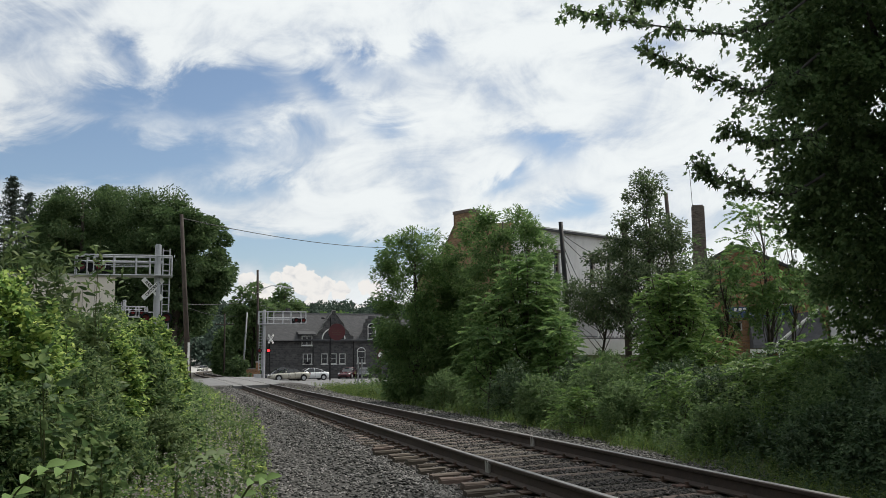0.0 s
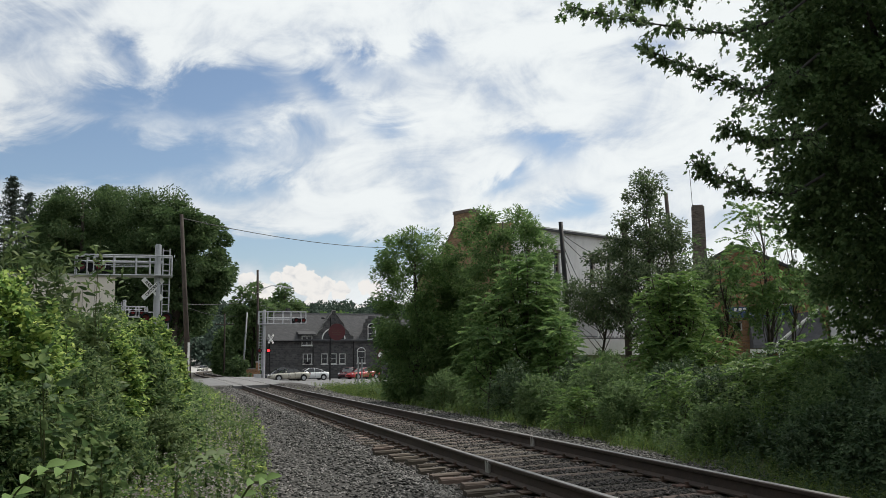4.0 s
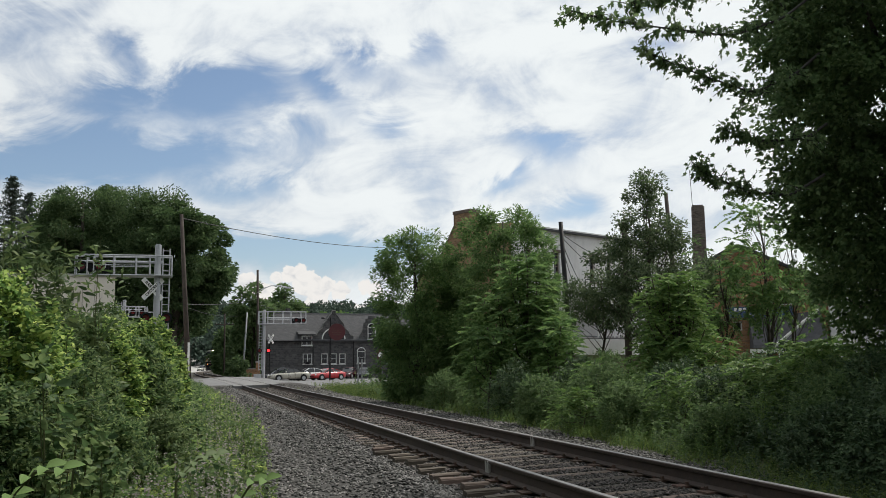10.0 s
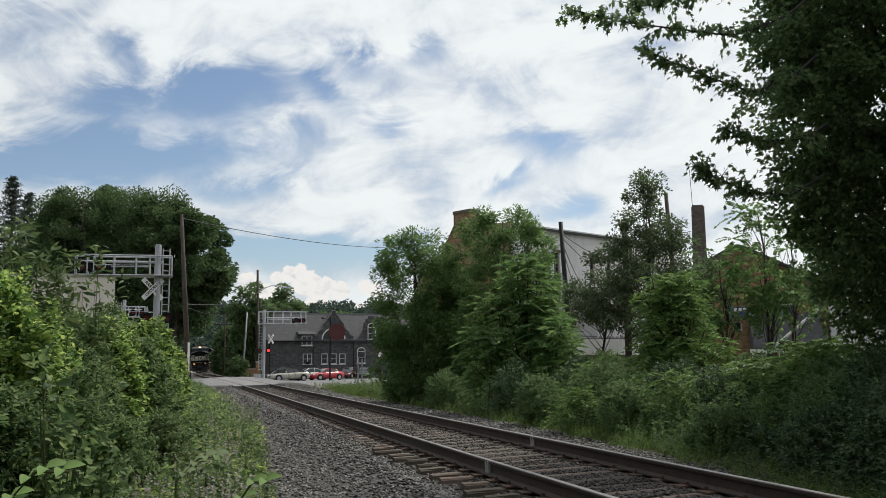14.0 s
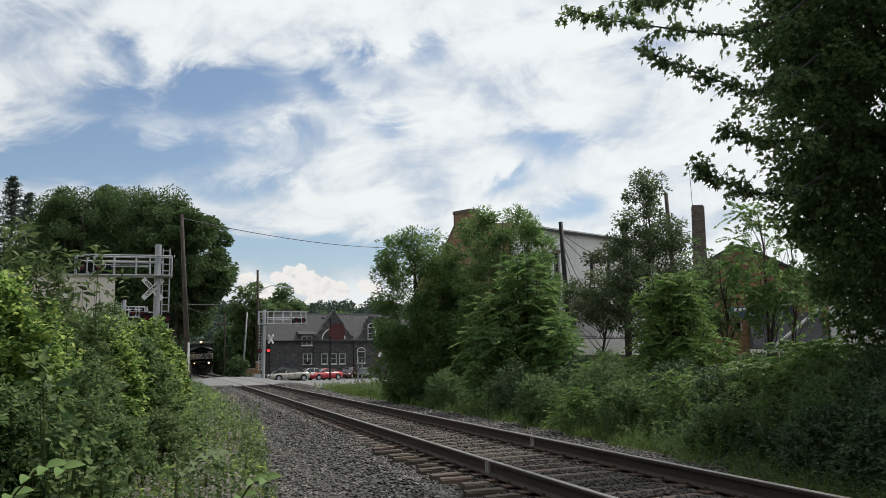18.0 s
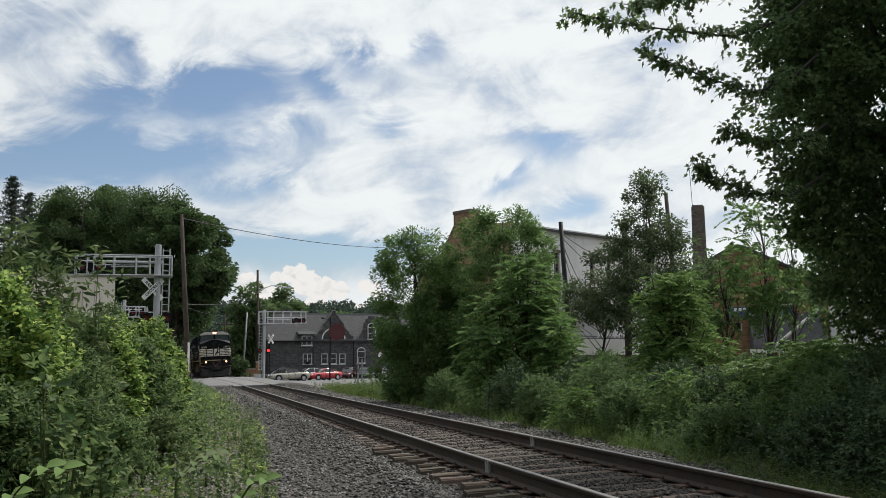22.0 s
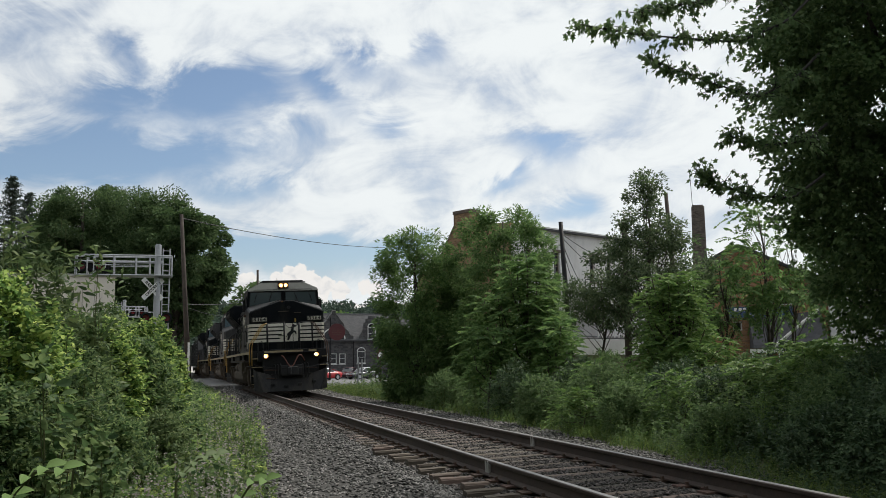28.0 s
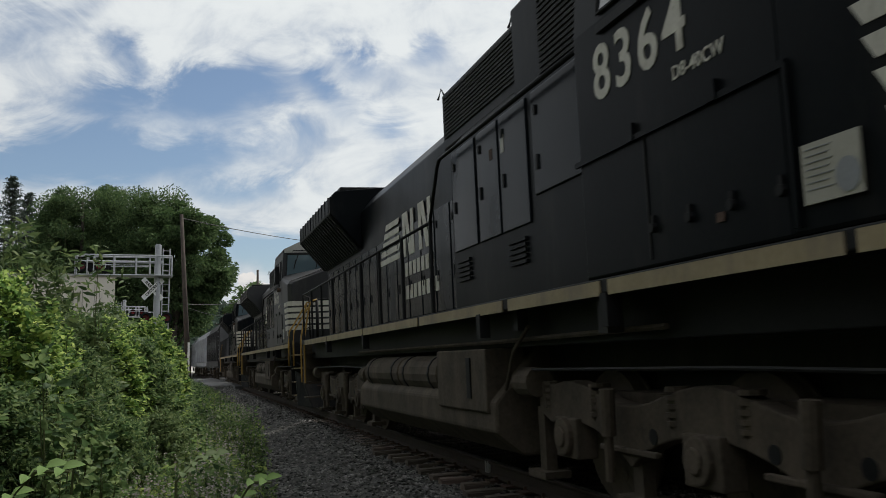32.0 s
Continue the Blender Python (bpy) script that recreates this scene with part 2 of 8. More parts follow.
M_CABGREY = surf("cab_roof_grey", (0.36, 0.35, 0.32), (0.48, 0.47, 0.43), 2, 0.6, 0.03, stain=(0.24, 0.22, 0.2))
M_YELLOW = surf("yellow_rail_paint", (0.31, 0.1736, 0.0248), (0.4092, 0.248, 0.0434), 6, 0.5, 0.05, stain=(0.25, 0.15, 0.06), stain_scale=6)
M_PLATE = surf("number_board", (0.341, 0.3224, 0.2604), (0.4216, 0.403, 0.341), 4, 0.5)
M_GRILLE = surf("black_grille", (0.006, 0.006, 0.006), (0.016, 0.016, 0.016), 30, 0.8, 0.6)
M_HOSE = surf("red_cable", (0.10, 0.035, 0.025), (0.18, 0.07, 0.05), 6, 0.6)
M_RUBBER = surf("rubber", (0.01, 0.01, 0.01), (0.02, 0.02, 0.02), 4, 0.8)
M_HOPPER = surf("hopper_grey", (0.30, 0.31, 0.33), (0.44, 0.45, 0.47), 1.0, 0.7, 0.05, stain=(0.18, 0.15, 0.13), stain_scale=1.2)
M_BARK = surf("bark", (0.035, 0.028, 0.022), (0.09, 0.075, 0.06), 6, 0.95, 0.9, fine=50)
M_TWIG = surf("dark_twig_bark", (0.014, 0.012, 0.010), (0.03, 0.026, 0.022), 6, 0.95, 0.4)
M_STEM = surf("green_stem", (0.05, 0.07, 0.02), (0.10, 0.11, 0.04), 6, 0.8)
L_MAPLE = leafy("broad_leaf", (0.135, 0.21, 0.085), 0.58)
L_BOX = leafy("box_elder_leaf", (0.165, 0.27, 0.095), 0.55)
L_AIL = leafy("tree_of_heaven_leaf", (0.165, 0.275, 0.092), 0.55)
L_DUSKY = leafy("dusky_small_leaf", (0.13, 0.185, 0.09), 0.45, 0.5)
L_BRIGHT = leafy("young_leaf", (0.17, 0.28, 0.082), 0.4)
L_BUSH = leafy("bush_leaf", (0.27, 0.40, 0.12), 0.58, 0.75)
L_GREYGREEN = leafy("grey_green_leaf", (0.15, 0.215, 0.086), 0.35, 0.45)
L_WEED = leafy("weed_leaf", (0.16, 0.245, 0.098), 0.5, 0.65)
L_GRASS = leafy("grass_blade", (0.14, 0.21, 0.055), 0.4, 0.5)
L_FAR = leafy("far_leaf", (0.104, 0.168, 0.068), 0.35, 0.4, 0.7)
# darker leaf: the shade under the maple is put into its colour
L_SHADED = leafy("shade_tinted_leaf", (0.082, 0.134, 0.064), 0.35, 0.5)
L_FLOWER = leafy("pale_floret", (0.42, 0.38, 0.36), 0.3, 0.3)
L_CONIFER = leafy("spruce_needles", (0.095, 0.122, 0.10), 0.1, 0.3, 0.7)
# bluish, lighter leaf: the haze of distance is put into its colour
L_HILL = leafy("haze_tinted_hill_leaf", (0.085, 0.125, 0.095), 0.2, 0.35, 0.8)
M_SLATE = surf("slate", (0.10, 0.10, 0.11), (0.18, 0.18, 0.19), 3, 0.75, 0.3, vary="object", vary_by=0.2)
M_MORTAR = surf("mortar", (0.16, 0.155, 0.15), (0.24, 0.235, 0.225), 3, 0.95, 0.4)
M_STUCCO = surf("grey_white_stucco", (0.62, 0.61, 0.61), (0.74, 0.73, 0.72), 0.6, 0.95, 0.3, stain=(0.50, 0.49, 0.48), stain_scale=0.5)
M_BRICKDK = surf("dark_brick", (0.10, 0.075, 0.06), (0.19, 0.15, 0.12), 3, 0.95, 0.5, vary="object", vary_by=0.25)
M_CREAMWALL = surf("cream_wall", (0.62, 0.57, 0.50), (0.72, 0.67, 0.60), 0.7, 0.95, 0.2, stain=(0.52, 0.47, 0.42), stain_scale=0.6)
M_SIDING = surf("white_siding", (0.62, 0.62, 0.62), (0.74, 0.74, 0.74), 1, 0.7, 0.1, vary="object", vary_by=0.06)
M_SHINGLE = surf("dark_shingle", (0.045, 0.045, 0.05), (0.09, 0.09, 0.095), 3, 0.9, 0.5)
M_BLUE = surf("blue_sign_paint", (0.05, 0.09, 0.16), (0.07, 0.12, 0.21), 2, 0.6)
M_DKRED = surf("dark_red_sign", (0.055, 0.009, 0.011), (0.09, 0.013, 0.016), 2, 0.6)
M_TRIM = surf("white_trim", (0.62, 0.62, 0.60), (0.76, 0.76, 0.74), 3, 0.6, 0.05)
M_SILVER = surf("silver_beige_car_paint", (0.42, 0.40, 0.34), (0.46, 0.44, 0.38), 1, 0.28, 0, metal=0.5, coat=0.6)
M_RED = surf("red_car_paint", (0.42, 0.012, 0.02), (0.50, 0.018, 0.026), 1, 0.28, 0, coat=0.8)
M_DARKCAR = surf("dark_car_paint", (0.02, 0.02, 0.028), (0.04, 0.04, 0.05), 1, 0.25, 0, coat=0.8)
M_MAROON = surf("maroon_car_paint", (0.07, 0.015, 0.02), (0.10, 0.02, 0.028), 1, 0.25, 0, coat=0.8)
M_WHITECAR = surf("white_car_paint", (0.66, 0.67, 0.68), (0.74, 0.75, 0.76), 1, 0.3, 0, coat=0.6)
M_GALV = surf("galvanised_post", (0.22, 0.23, 0.24), (0.34, 0.35, 0.36), 4, 0.6, 0.05, metal=0.4)
M_PANEL = surf("crossing_panel", (0.15, 0.15, 0.15), (0.22, 0.215, 0.21), 2, 0.9, 0.3, stain=(0.1, 0.095, 0.09))
M_CABLE = surf("cable", (0.012, 0.012, 0.012), (0.02, 0.02, 0.02), 4, 0.7)


# ---- mesh building ----
class Mesh:
    """Gathers corners and faces of one part."""

    def __init__(self):
        self.v, self.f = [], []

    def add(self, verts, faces):
        o = len(self.v)
        self.v += [tuple(p) for p in verts]
        self.f += [tuple(i + o for i in q) for q in faces]
        return self

    def box(self, x0, x1, y0, y1, z0, z1):
        return self.hexa([(x0, y0, z0), (x1, y0, z0), (x1, y1, z0), (x0, y1, z0), (x0, y0, z1), (x1, y0, z1), (x1, y1, z1), (x0, y1, z1)])

    def hexa(self, p):
        return self.add(p, [(3, 2, 1, 0), (4, 5, 6, 7), (0, 1, 5, 4), (1, 2, 6, 5), (2, 3, 7, 6), (3, 0, 4, 7)])

    def prism(self, prof, a, b, axis="y"):
        """A profile drawn from a to b along an axis; its points are the other two coordinates in order."""
        def at(p, t):
            return {"x": (t, p[0], p[1]), "y": (p[0], t, p[1]), "z": (p[0], p[1], t)}[axis]
        n = len(prof)
        vs = [at(p, a) for p in prof] + [at(p, b) for p in prof]
        fs = [tuple(range(n)), tuple(range(2 * n - 1, n - 1, -1))] + [(i, i + n, (i + 1) % n + n, (i + 1) % n) for i in range(n)]
        return self.add(vs, fs)

    def loft(self, rings, closed=True, caps=True):
        n = len(rings[0])
        vs = [p for r in rings for p in r]
        fs = []
        for k in range(len(rings) - 1):
            for i in range(n if closed else n - 1):
                j = (i + 1) % n
                fs.append((k * n + i, k * n + j, k * n + n + j, k * n + n + i))
        if caps and closed:
            fs += [tuple(range(n - 1, -1, -1)), tuple(range((len(rings) - 1) * n, len(rings) * n))]
        return self.add(vs, fs)

    def tube(self, pts, r, n=6, r1=None):
        pts = [Vector(p) for p in pts]
        rings = []
        for i, p in enumerate(pts):
            d = (pts[min(i + 1, len(pts) - 1)] - pts[max(i - 1, 0)]).normalized()
            a = d.orthogonal().normalized() if abs(d.z) > 0.9 else d.cross(Vector((0, 0, 1))).normalized()
            b = d.cross(a)
            q = r if r1 is None else r + (r1 - r) * i / (len(pts) - 1)
            rings.append([p + q * (math.cos(2 * math.pi * k / n) * a + math.sin(2 * math.pi * k / n) * b) for k in range(n)])
        return self.loft(rings)

    def disc(self, c, axis, r, t, n=16):
        c, axis = Vector(c), Vector(axis).normalized()
        return self.tube([c - axis * t / 2, c + axis * t / 2], r, n)

    def mesh(self, name, mat, smooth=False):
        me = bpy.data.meshes.new(name)
        me.from_pydata(self.v, [], self.f)
        bm = bmesh.new()
        bm.from_mesh(me)
        bmesh.ops.recalc_face_normals(bm, faces=bm.faces)
        bm.to_mesh(me)
        bm.free()
        if mat:
            me.materials.append(mat)
        if smooth:
            me.polygons.foreach_set("use_smooth", [True] * len(me.polygons))
        return me


def part(name, m, mat, parent, label="", smooth=False, bevel=0.0):
    """Links one mesh as a part of a thing, or of a part."""
    ob = new(name, m.mesh(name, mat, smooth) if isinstance(m, Mesh) else m)
    ob.parent = parent
    if bevel:
        b = ob.modifiers.new("bevel", "BEVEL")
        b.width, b.segments, b.limit_method, b.angle_limit = bevel, 2, "ANGLE", radians(35)
    if label:
        ob["label"] = label
    return ob


def parts(name, meshes, mat, parent, label=""):
    """Alike pieces, each a part of its own."""
    for m in meshes:
        part(name, m, mat, parent, label)


def thing(name, m, label, category, group="", kind="", at=None):
    ob = new(name)
    ob.empty_display_size = 0.1
    if at is not None:
        ob.matrix_basis = at
    return tagged(ob, label, category, group, kind)


def solo(name, m, mat, label, category, group="", kind="", smooth=False):
    ob = new(name, m.mesh(name, mat, smooth) if isinstance(m, Mesh) else m)
    return tagged(ob, label, category, group, kind)


def raw(name, V, F, mat, smooth=False):
    """A mesh from arrays: V (n, 3), F (m, 3) or (m, 4)."""
    me = bpy.data.meshes.new(name)
    V, F = np.asarray(V, np.float32), np.asarray(F, np.int32)
    m, k = F.shape
    me.vertices.add(len(V))
    me.vertices.foreach_set("co", V.ravel())
    me.loops.add(m * k)
    me.loops.foreach_set("vertex_index", F.ravel())
    me.polygons.add(m)
    me.polygons.foreach_set("loop_start", np.arange(m, dtype=np.int32) * k)
    me.polygons.foreach_set("loop_total", np.full(m, k, np.int32))
    if smooth:
        me.polygons.foreach_set("use_smooth", np.ones(m, bool))
    me.materials.append(mat)
    me.update(calc_edges=True)
    return me


def text_mesh(name, words, size, mat, depth=0.004, space=1.0, bold=0.0, wide=1.0):
    """Flat raised lettering in its own x-y plane, centred."""
    cu = bpy.data.curves.new(name, "FONT")
    cu.body, cu.size, cu.extrude, cu.align_x, cu.align_y, cu.resolution_u = words, size, depth, "CENTER", "CENTER", 3
    cu.space_character, cu.offset = space, bold
    ob = bpy.data.objects.new(name, cu)
    scene.collection.objects.link(ob)
    bpy.context.view_layer.update()
    me = bpy.data.meshes.new_from_object(ob.evaluated_get(bpy.context.evaluated_depsgraph_get()))
    bpy.data.objects.remove(ob)
    me.transform(Matrix.Diagonal((wide, 1, 1, 1)))
    me.materials.clear()
    me.materials.append(mat)
    return me


def lettering(words, size, mat, parent, m, space=1.0, bold=0.0, wide=1.0):
    ob = new("lettering", text_mesh("lettering", words, size, mat, space=space, bold=bold, wide=wide))
    ob.parent, ob.matrix_basis = parent, m
    return ob


# ---- the line of the track and the lie of the land ----
TRACK_X, CANT = 4.267, 2.10
LINE_Y = np.array([-400, 0, 60, 75, 88, 105, 122, 140, 158, 170, 179, 188, 197, 215, 240, 270, 310, 360, 420.0])
LINE_X = np.array([0, 0, 0, -0.18, -0.52, -1.0, -1.28, -1.18, -0.95, -0.65, -0.2, 0.5, 1.45, 4.4, 9.5, 17.0, 30, 48, 70.0]) + TRACK_X
FINE_Y = np.arange(-400, 421.0, 1.0)
_k = np.exp(-0.5 * (np.arange(-18, 19) / 5.0) ** 2)
FINE_X = np.convolve(np.pad(np.interp(FINE_Y, LINE_Y, LINE_X), 18, mode="edge"), _k / _k.sum(), "valid")


def line_x(y):
    return float(np.interp(y, FINE_Y, FINE_X))


def smooth01(a, b, v):
    t = np.clip((np.asarray(v, float) - a) / (b - a), 0, 1)
    return t * t * (3 - 2 * t)


def ground_z(x, y):
    """Height of the land: the bed under the track, a level crossing, falling shoulders and a hill behind the town."""
    x, y = np.asarray(x, float), np.asarray(y, float)
    u = x - np.interp(y, FINE_Y, FINE_X)
    base = -0.50 + 0.18 * smooth01(48, 62, y) * smooth01(-6, 2, x)
    base = base - 0.40 * smooth01(76, 110, y) * smooth01(5.5, 9, x)
    bed = -0.236 + np.clip(u, -1.6, 1.6) * math.tan(radians(CANT))
    bed = bed - 0.05 * smooth01(0.88, 1.1, -u) * (1 - smooth01(1.4, 1.7, -u)) * (1 - smooth01(13, 17, y)) + 0.05 * smooth01(0.95, 1.15, -u) * smooth01(15, 20, y)
    bed = bed + 0.014 * (1 - smooth01(0.60, 0.74, np.abs(u)))
    w = 1 - smooth01(1.35, 2.5, np.abs(u))
    z = base * (1 - w) + bed * w
    cross = smooth01(54.2, 56.2, y) * (1 - smooth01(88, 92, y)) * (1 - smooth01(2.2, 5.0, np.abs(u)))
    z = z * (1 - cross) + (-0.035 + np.clip(u, -1.6, 1.6) * math.tan(radians(CANT))) * cross
    far = np.hypot(x, y)
    z = z + 26 * smooth01(260, 520, y) * smooth01(-160, 60, x + 0.1 * y) + 10 * smooth01(600, 1500, far)
    return z


def build_ground():
    xs = np.unique(np.concatenate([np.linspace(-3500, -200, 12), np.linspace(-200, -12, 24), np.arange(-12, 2.4, 0.2), np.arange(2.4, 6.6, 0.1), np.arange(6.6, 20, 0.2), np.linspace(20, 120, 30), np.linspace(120, 3500, 16)]))
    ys = np.unique(np.concatenate([np.linspace(-600, -5, 12), np.arange(-5, 60, 0.6), np.arange(60, 130, 1.5), np.linspace(130, 600, 60), np.linspace(600, 4000, 14)]))
    X, Y = np.meshgrid(xs, ys)
    Z = ground_z(X, Y)
    rng = np.random.default_rng(3)
    Z += rng.normal(0, 0.015, Z.shape) * (np.abs(X - 4.27) > 2.4)
    V = np.stack([X, Y, Z], -1).reshape(-1, 3)
    n = len(xs)
    i = (np.arange(len(ys) - 1)[:, None] * n + np.arange(n - 1)[None]).ravel()
    solo("ground", raw("ground", V, np.stack([i, i + 1, i + n + 1, i + n], -1), M_SOIL, True), None, "dark soil ground under weeds, grass and woods", "ground", kind="structure")


def sheet(name, x0, x1, y0, y1, mat, label, step=0.5, lift=0.012, edge=None, cat="road"):
    xs, ys = np.arange(x0, x1 + 1e-6, step), np.arange(y0, y1 + 1e-6, step)
    X, Y = np.meshgrid(xs, ys)
    Z = ground_z(X, Y) + lift
    V = np.stack([X, Y, Z], -1).reshape(-1, 3)
    n = len(xs)
    i = (np.arange(len(ys) - 1)[:, None] * n + np.arange(n - 1)[None]).ravel()
    F = np.stack([i, i + 1, i + n + 1, i + n], -1)
    if edge is not None:
        c = V[F].mean(1)
        F = F[edge(c[:, 0], c[:, 1])]
    return solo(name, raw(name, V, F, mat, True), None, label, cat, kind="structure")


build_ground()


def weed_edge(y):
    """Where the gravel ends and the weeds begin on the camera's side."""
    return np.interp(y, [0, 8, 13, 20, 40, 60], [0.1, 0.55, 1.0, 1.65, 1.9, 1.9])


sheet("ballast_bed", -0.5, 8.2, -6, 56.5, M_GRAVEL, "grey crushed stone ballast bed of the railway", 0.25, 0.02,
      lambda x, y: (x > weed_edge(y) - 0.4) & (x < 7.9 + 0.15 * np.sin(y * 1.7)), "ballast")
sheet("ballast_bed_far", 1.0, 45, 91, 330, M_GRAVEL, "grey ballast bed of the railway beyond the crossing", 1.0, 0.03,
      lambda x, y: np.abs(x - np.interp(y, FINE_Y, FINE_X)) < 2.6, "ballast")
sheet("road", -24, 60, 56, 90.5, M_ASPHALT, "worn grey asphalt street over the level crossing", 0.5, 0.02,
      lambda x, y: (x < 6.2) | (y > 56 + 0.62 * np.clip(x - 6.2, 0, 22)), "road")
sheet("far_yard", -4, 16, 205, 322, M_CONCRETE, "pale paved yard far down the line", 2.0, 0.03,
      lambda x, y: x < np.interp(y, FINE_Y, FINE_X) - 3.0, "yard")
sheet("parking_lot", 6.0, 60, 90.5, 121.5, M_ASPHALT, "grey asphalt forecourt before the stone depot", 1.0, 0.022, None, "parking lot")


# ---- the railway track ----
def track_frame(y):
    """The pose of the track at y: its middle, canted, turned along the line."""
    dx = (line_x(y + 1) - line_x(y - 1)) / 2
    return pose(line_x(y), y, 0, 0, -CANT, -math.degrees(math.atan(dx)))


TIE_Y = []


def build_track():
    t = thing("railway_track", None, "single railway track, rusty rails with polished heads on weathered ties", "railway track", kind="structure")
    prof = [(-0.07, -0.172), (0.07, -0.172), (0.07, -0.158), (0.012, -0.135), (0.010, -0.048), (0.034, -0.036), (0.036, -0.010), (0.028, -0.003),
            (-0.028, -0.003), (-0.036, -0.010), (-0.034, -0.036), (-0.010, -0.048), (-0.012, -0.135), (-0.07, -0.158)]
    ys = list(np.arange(-12, 60, 3.0)) + list(np.arange(60, 330, 3.0))
    for side in (-1, 1):
        rings = [[track_frame(y) @ Vector((side * 0.7535 + a, 0, b)) for a, b in prof] for y in ys]
        rail = part("rail", Mesh().loft(rings), M_RAIL, t, "rust-brown steel rail")
        rings = [[track_frame(y) @ Vector((side * 0.7535 + a, 0, b)) for a, b in ((-0.027, -0.0028), (0.027, -0.0028), (0.022, 0.0), (-0.022, 0.0))] for y in ys]
        part("running_surface", Mesh().loft(rings), M_RAILTOP, rail, "bright worn rail head")
    tie_meshes = []
    rng = random.Random(4)
    for k in range(9):
        L = 1.27 + rng.uniform(-0.06, 0.05)
        m = Mesh()
        xs = [-L, -L * 0.8, -L * 0.62, -L * 0.4, -L * 0.15, L * 0.1, L * 0.35, L * 0.6, L * 0.8, L]
        rings = []
        for x in xs:
            j = [rng.uniform(-0.010, 0.010) for _ in range(8)]
            rings.append([(x, -0.10 + j[0], -0.36), (x, 0.10 + j[1], -0.36), (x, 0.084 + j[2], -0.208 + j[3] * 0.5), (x, 0.062 + j[4], -0.190 + j[5] * 0.35),
                          (x, -0.062 + j[6], -0.190 + j[7] * 0.35), (x, -0.084 + j[7], -0.208 + j[4] * 0.5)])
        m.loft(rings)
        tie_meshes.append(m.mesh("tie", M_TIE))
    plates, spikes, anchors = Mesh(), Mesh(), Mesh()
    y, i = -3.0, 0
    while y < 55.5:
        ob = new("tie", tie_meshes[rng.randrange(9)])
        ob.parent = t
        turn = rng.uniform(-2.2, 2.2)
        TIE_Y.append((y, turn))
        ob.matrix_basis = track_frame(y) @ pose(rng.uniform(-0.09, 0.09), 0, rng.uniform(-0.008, 0.004), rng.uniform(-1.5, 1.5), rng.uniform(-0.3, 0.3), turn)
        f = track_frame(y)
        for side in (-1, 1):
            c = side * 0.7535
            q = [f @ Vector((c + a, b, z)) for z in (-0.190, -0.172) for a, b in ((-0.17, -0.09), (0.17, -0.09), (0.17, 0.09), (-0.17, 0.09))]
            plates.hexa(q)
            if y < 32:
                for a in (-0.085, 0.085):
                    b = rng.choice((-0.06, 0.06))
                    q = [f @ Vector((c + a + da, b + db, z)) for z in (-0.172, -0.135) for da, db in ((-0.014, -0.014), (0.014, -0.014), (0.014, 0.014), (-0.014, 0.014))]
                    spikes.hexa(q)
                if i % 2 == 0:
                    q = [f @ Vector((c + da, 0.13 + db, z)) for z in (-0.185, -0.155) for da, db in ((-0.10, -0.012), (0.10, -0.012), (0.10, 0.012), (-0.10, 0.012))]
                    anchors.hexa(q)
        y += 0.505 + rng.uniform(-0.06, 0.06)
        i += 1
    part("tie_plates", plates, M_RUST, t)["kind"] = "stuff"
    part("spikes", spikes, M_RUST, t)["kind"] = "stuff"
    part("rail_anchors", anchors, M_RUST, t)["kind"] = "stuff"
    far = Mesh()
    y = 91.0
    while y < 260:
        f = track_frame(y)
        far.hexa([f @ Vector(p) for p in ((-1.3, -0.11, -0.3), (1.3, -0.11, -0.3), (1.3, 0.11, -0.3), (-1.3, 0.11, -0.3), (-1.3, -0.11, -0.17), (1.3, -0.11, -0.17), (1.3, 0.11, -0.17), (-1.3, 0.11, -0.17))])
        y += 0.55
    part("far_ties", far, M_TIE, t)["kind"] = "stuff"
    # white paint marks on the rail webs, over a bonded joint
    for side, y in ((-1, 10.35), (1, 12.75)):
        f = track_frame(y)
        m = Mesh()
        for dy in (-0.055, 0.02):
            m.hexa([f @ Vector((side * 0.7535 + a, dy + b, z)) for z in (-0.155, -0.012) for a, b in ((-0.039, 0), (0.0, 0), (0.0, 0.045), (-0.039, 0.045))])
        part("paint_mark", m, M_CONCRETE, t, "pale paint mark on the rail web")
    # planks and rubber seals of the level crossing
    for u0, u1 in ((-1.25, -0.83), (-0.67, 0.67), (0.83, 1.25)):
        m = Mesh()
        for k in range(7):
            y0 = 52.9 + k * 5.35
            f0, f1 = track_frame(y0), track_frame(y0 + 5.3)
            m.hexa([f0 @ Vector((u0, 0, -0.2)), f0 @ Vector((u1, 0, -0.2)), f1 @ Vector((u1, 0, -0.2)), f1 @ Vector((u0, 0, -0.2)),
                    f0 @ Vector((u0, 0, -0.006)), f0 @ Vector((u1, 0, -0.006)), f1 @ Vector((u1, 0, -0.006)), f1 @ Vector((u0, 0, -0.006))])
        part("crossing_panel", m, M_PANEL, t, "grey concrete level crossing panel")


build_track()


# ---- locomotives ----
def ring_tube(m, x, z, y0, y1, r0, r1, n=16):
    """A hollow round hood along y."""
    angles = [2 * math.pi * k / n for k in range(n + 1)]
    return m.loft([[(x + r * math.cos(q), y, z + r * math.sin(q)) for y, r in ((y0, r0), (y1, r0), (y1, r1), (y0, r1))] for q in angles], caps=False)


def bars(m, x, y0, y1, z0, z1, n, t=0.01, gap=0.4):
    h = (z1 - z0) / n
    for i in range(n):
        m.box(x - t, x + t, y0, y1, z0 + i * h, z0 + (i + 1 - gap) * h)
    return m


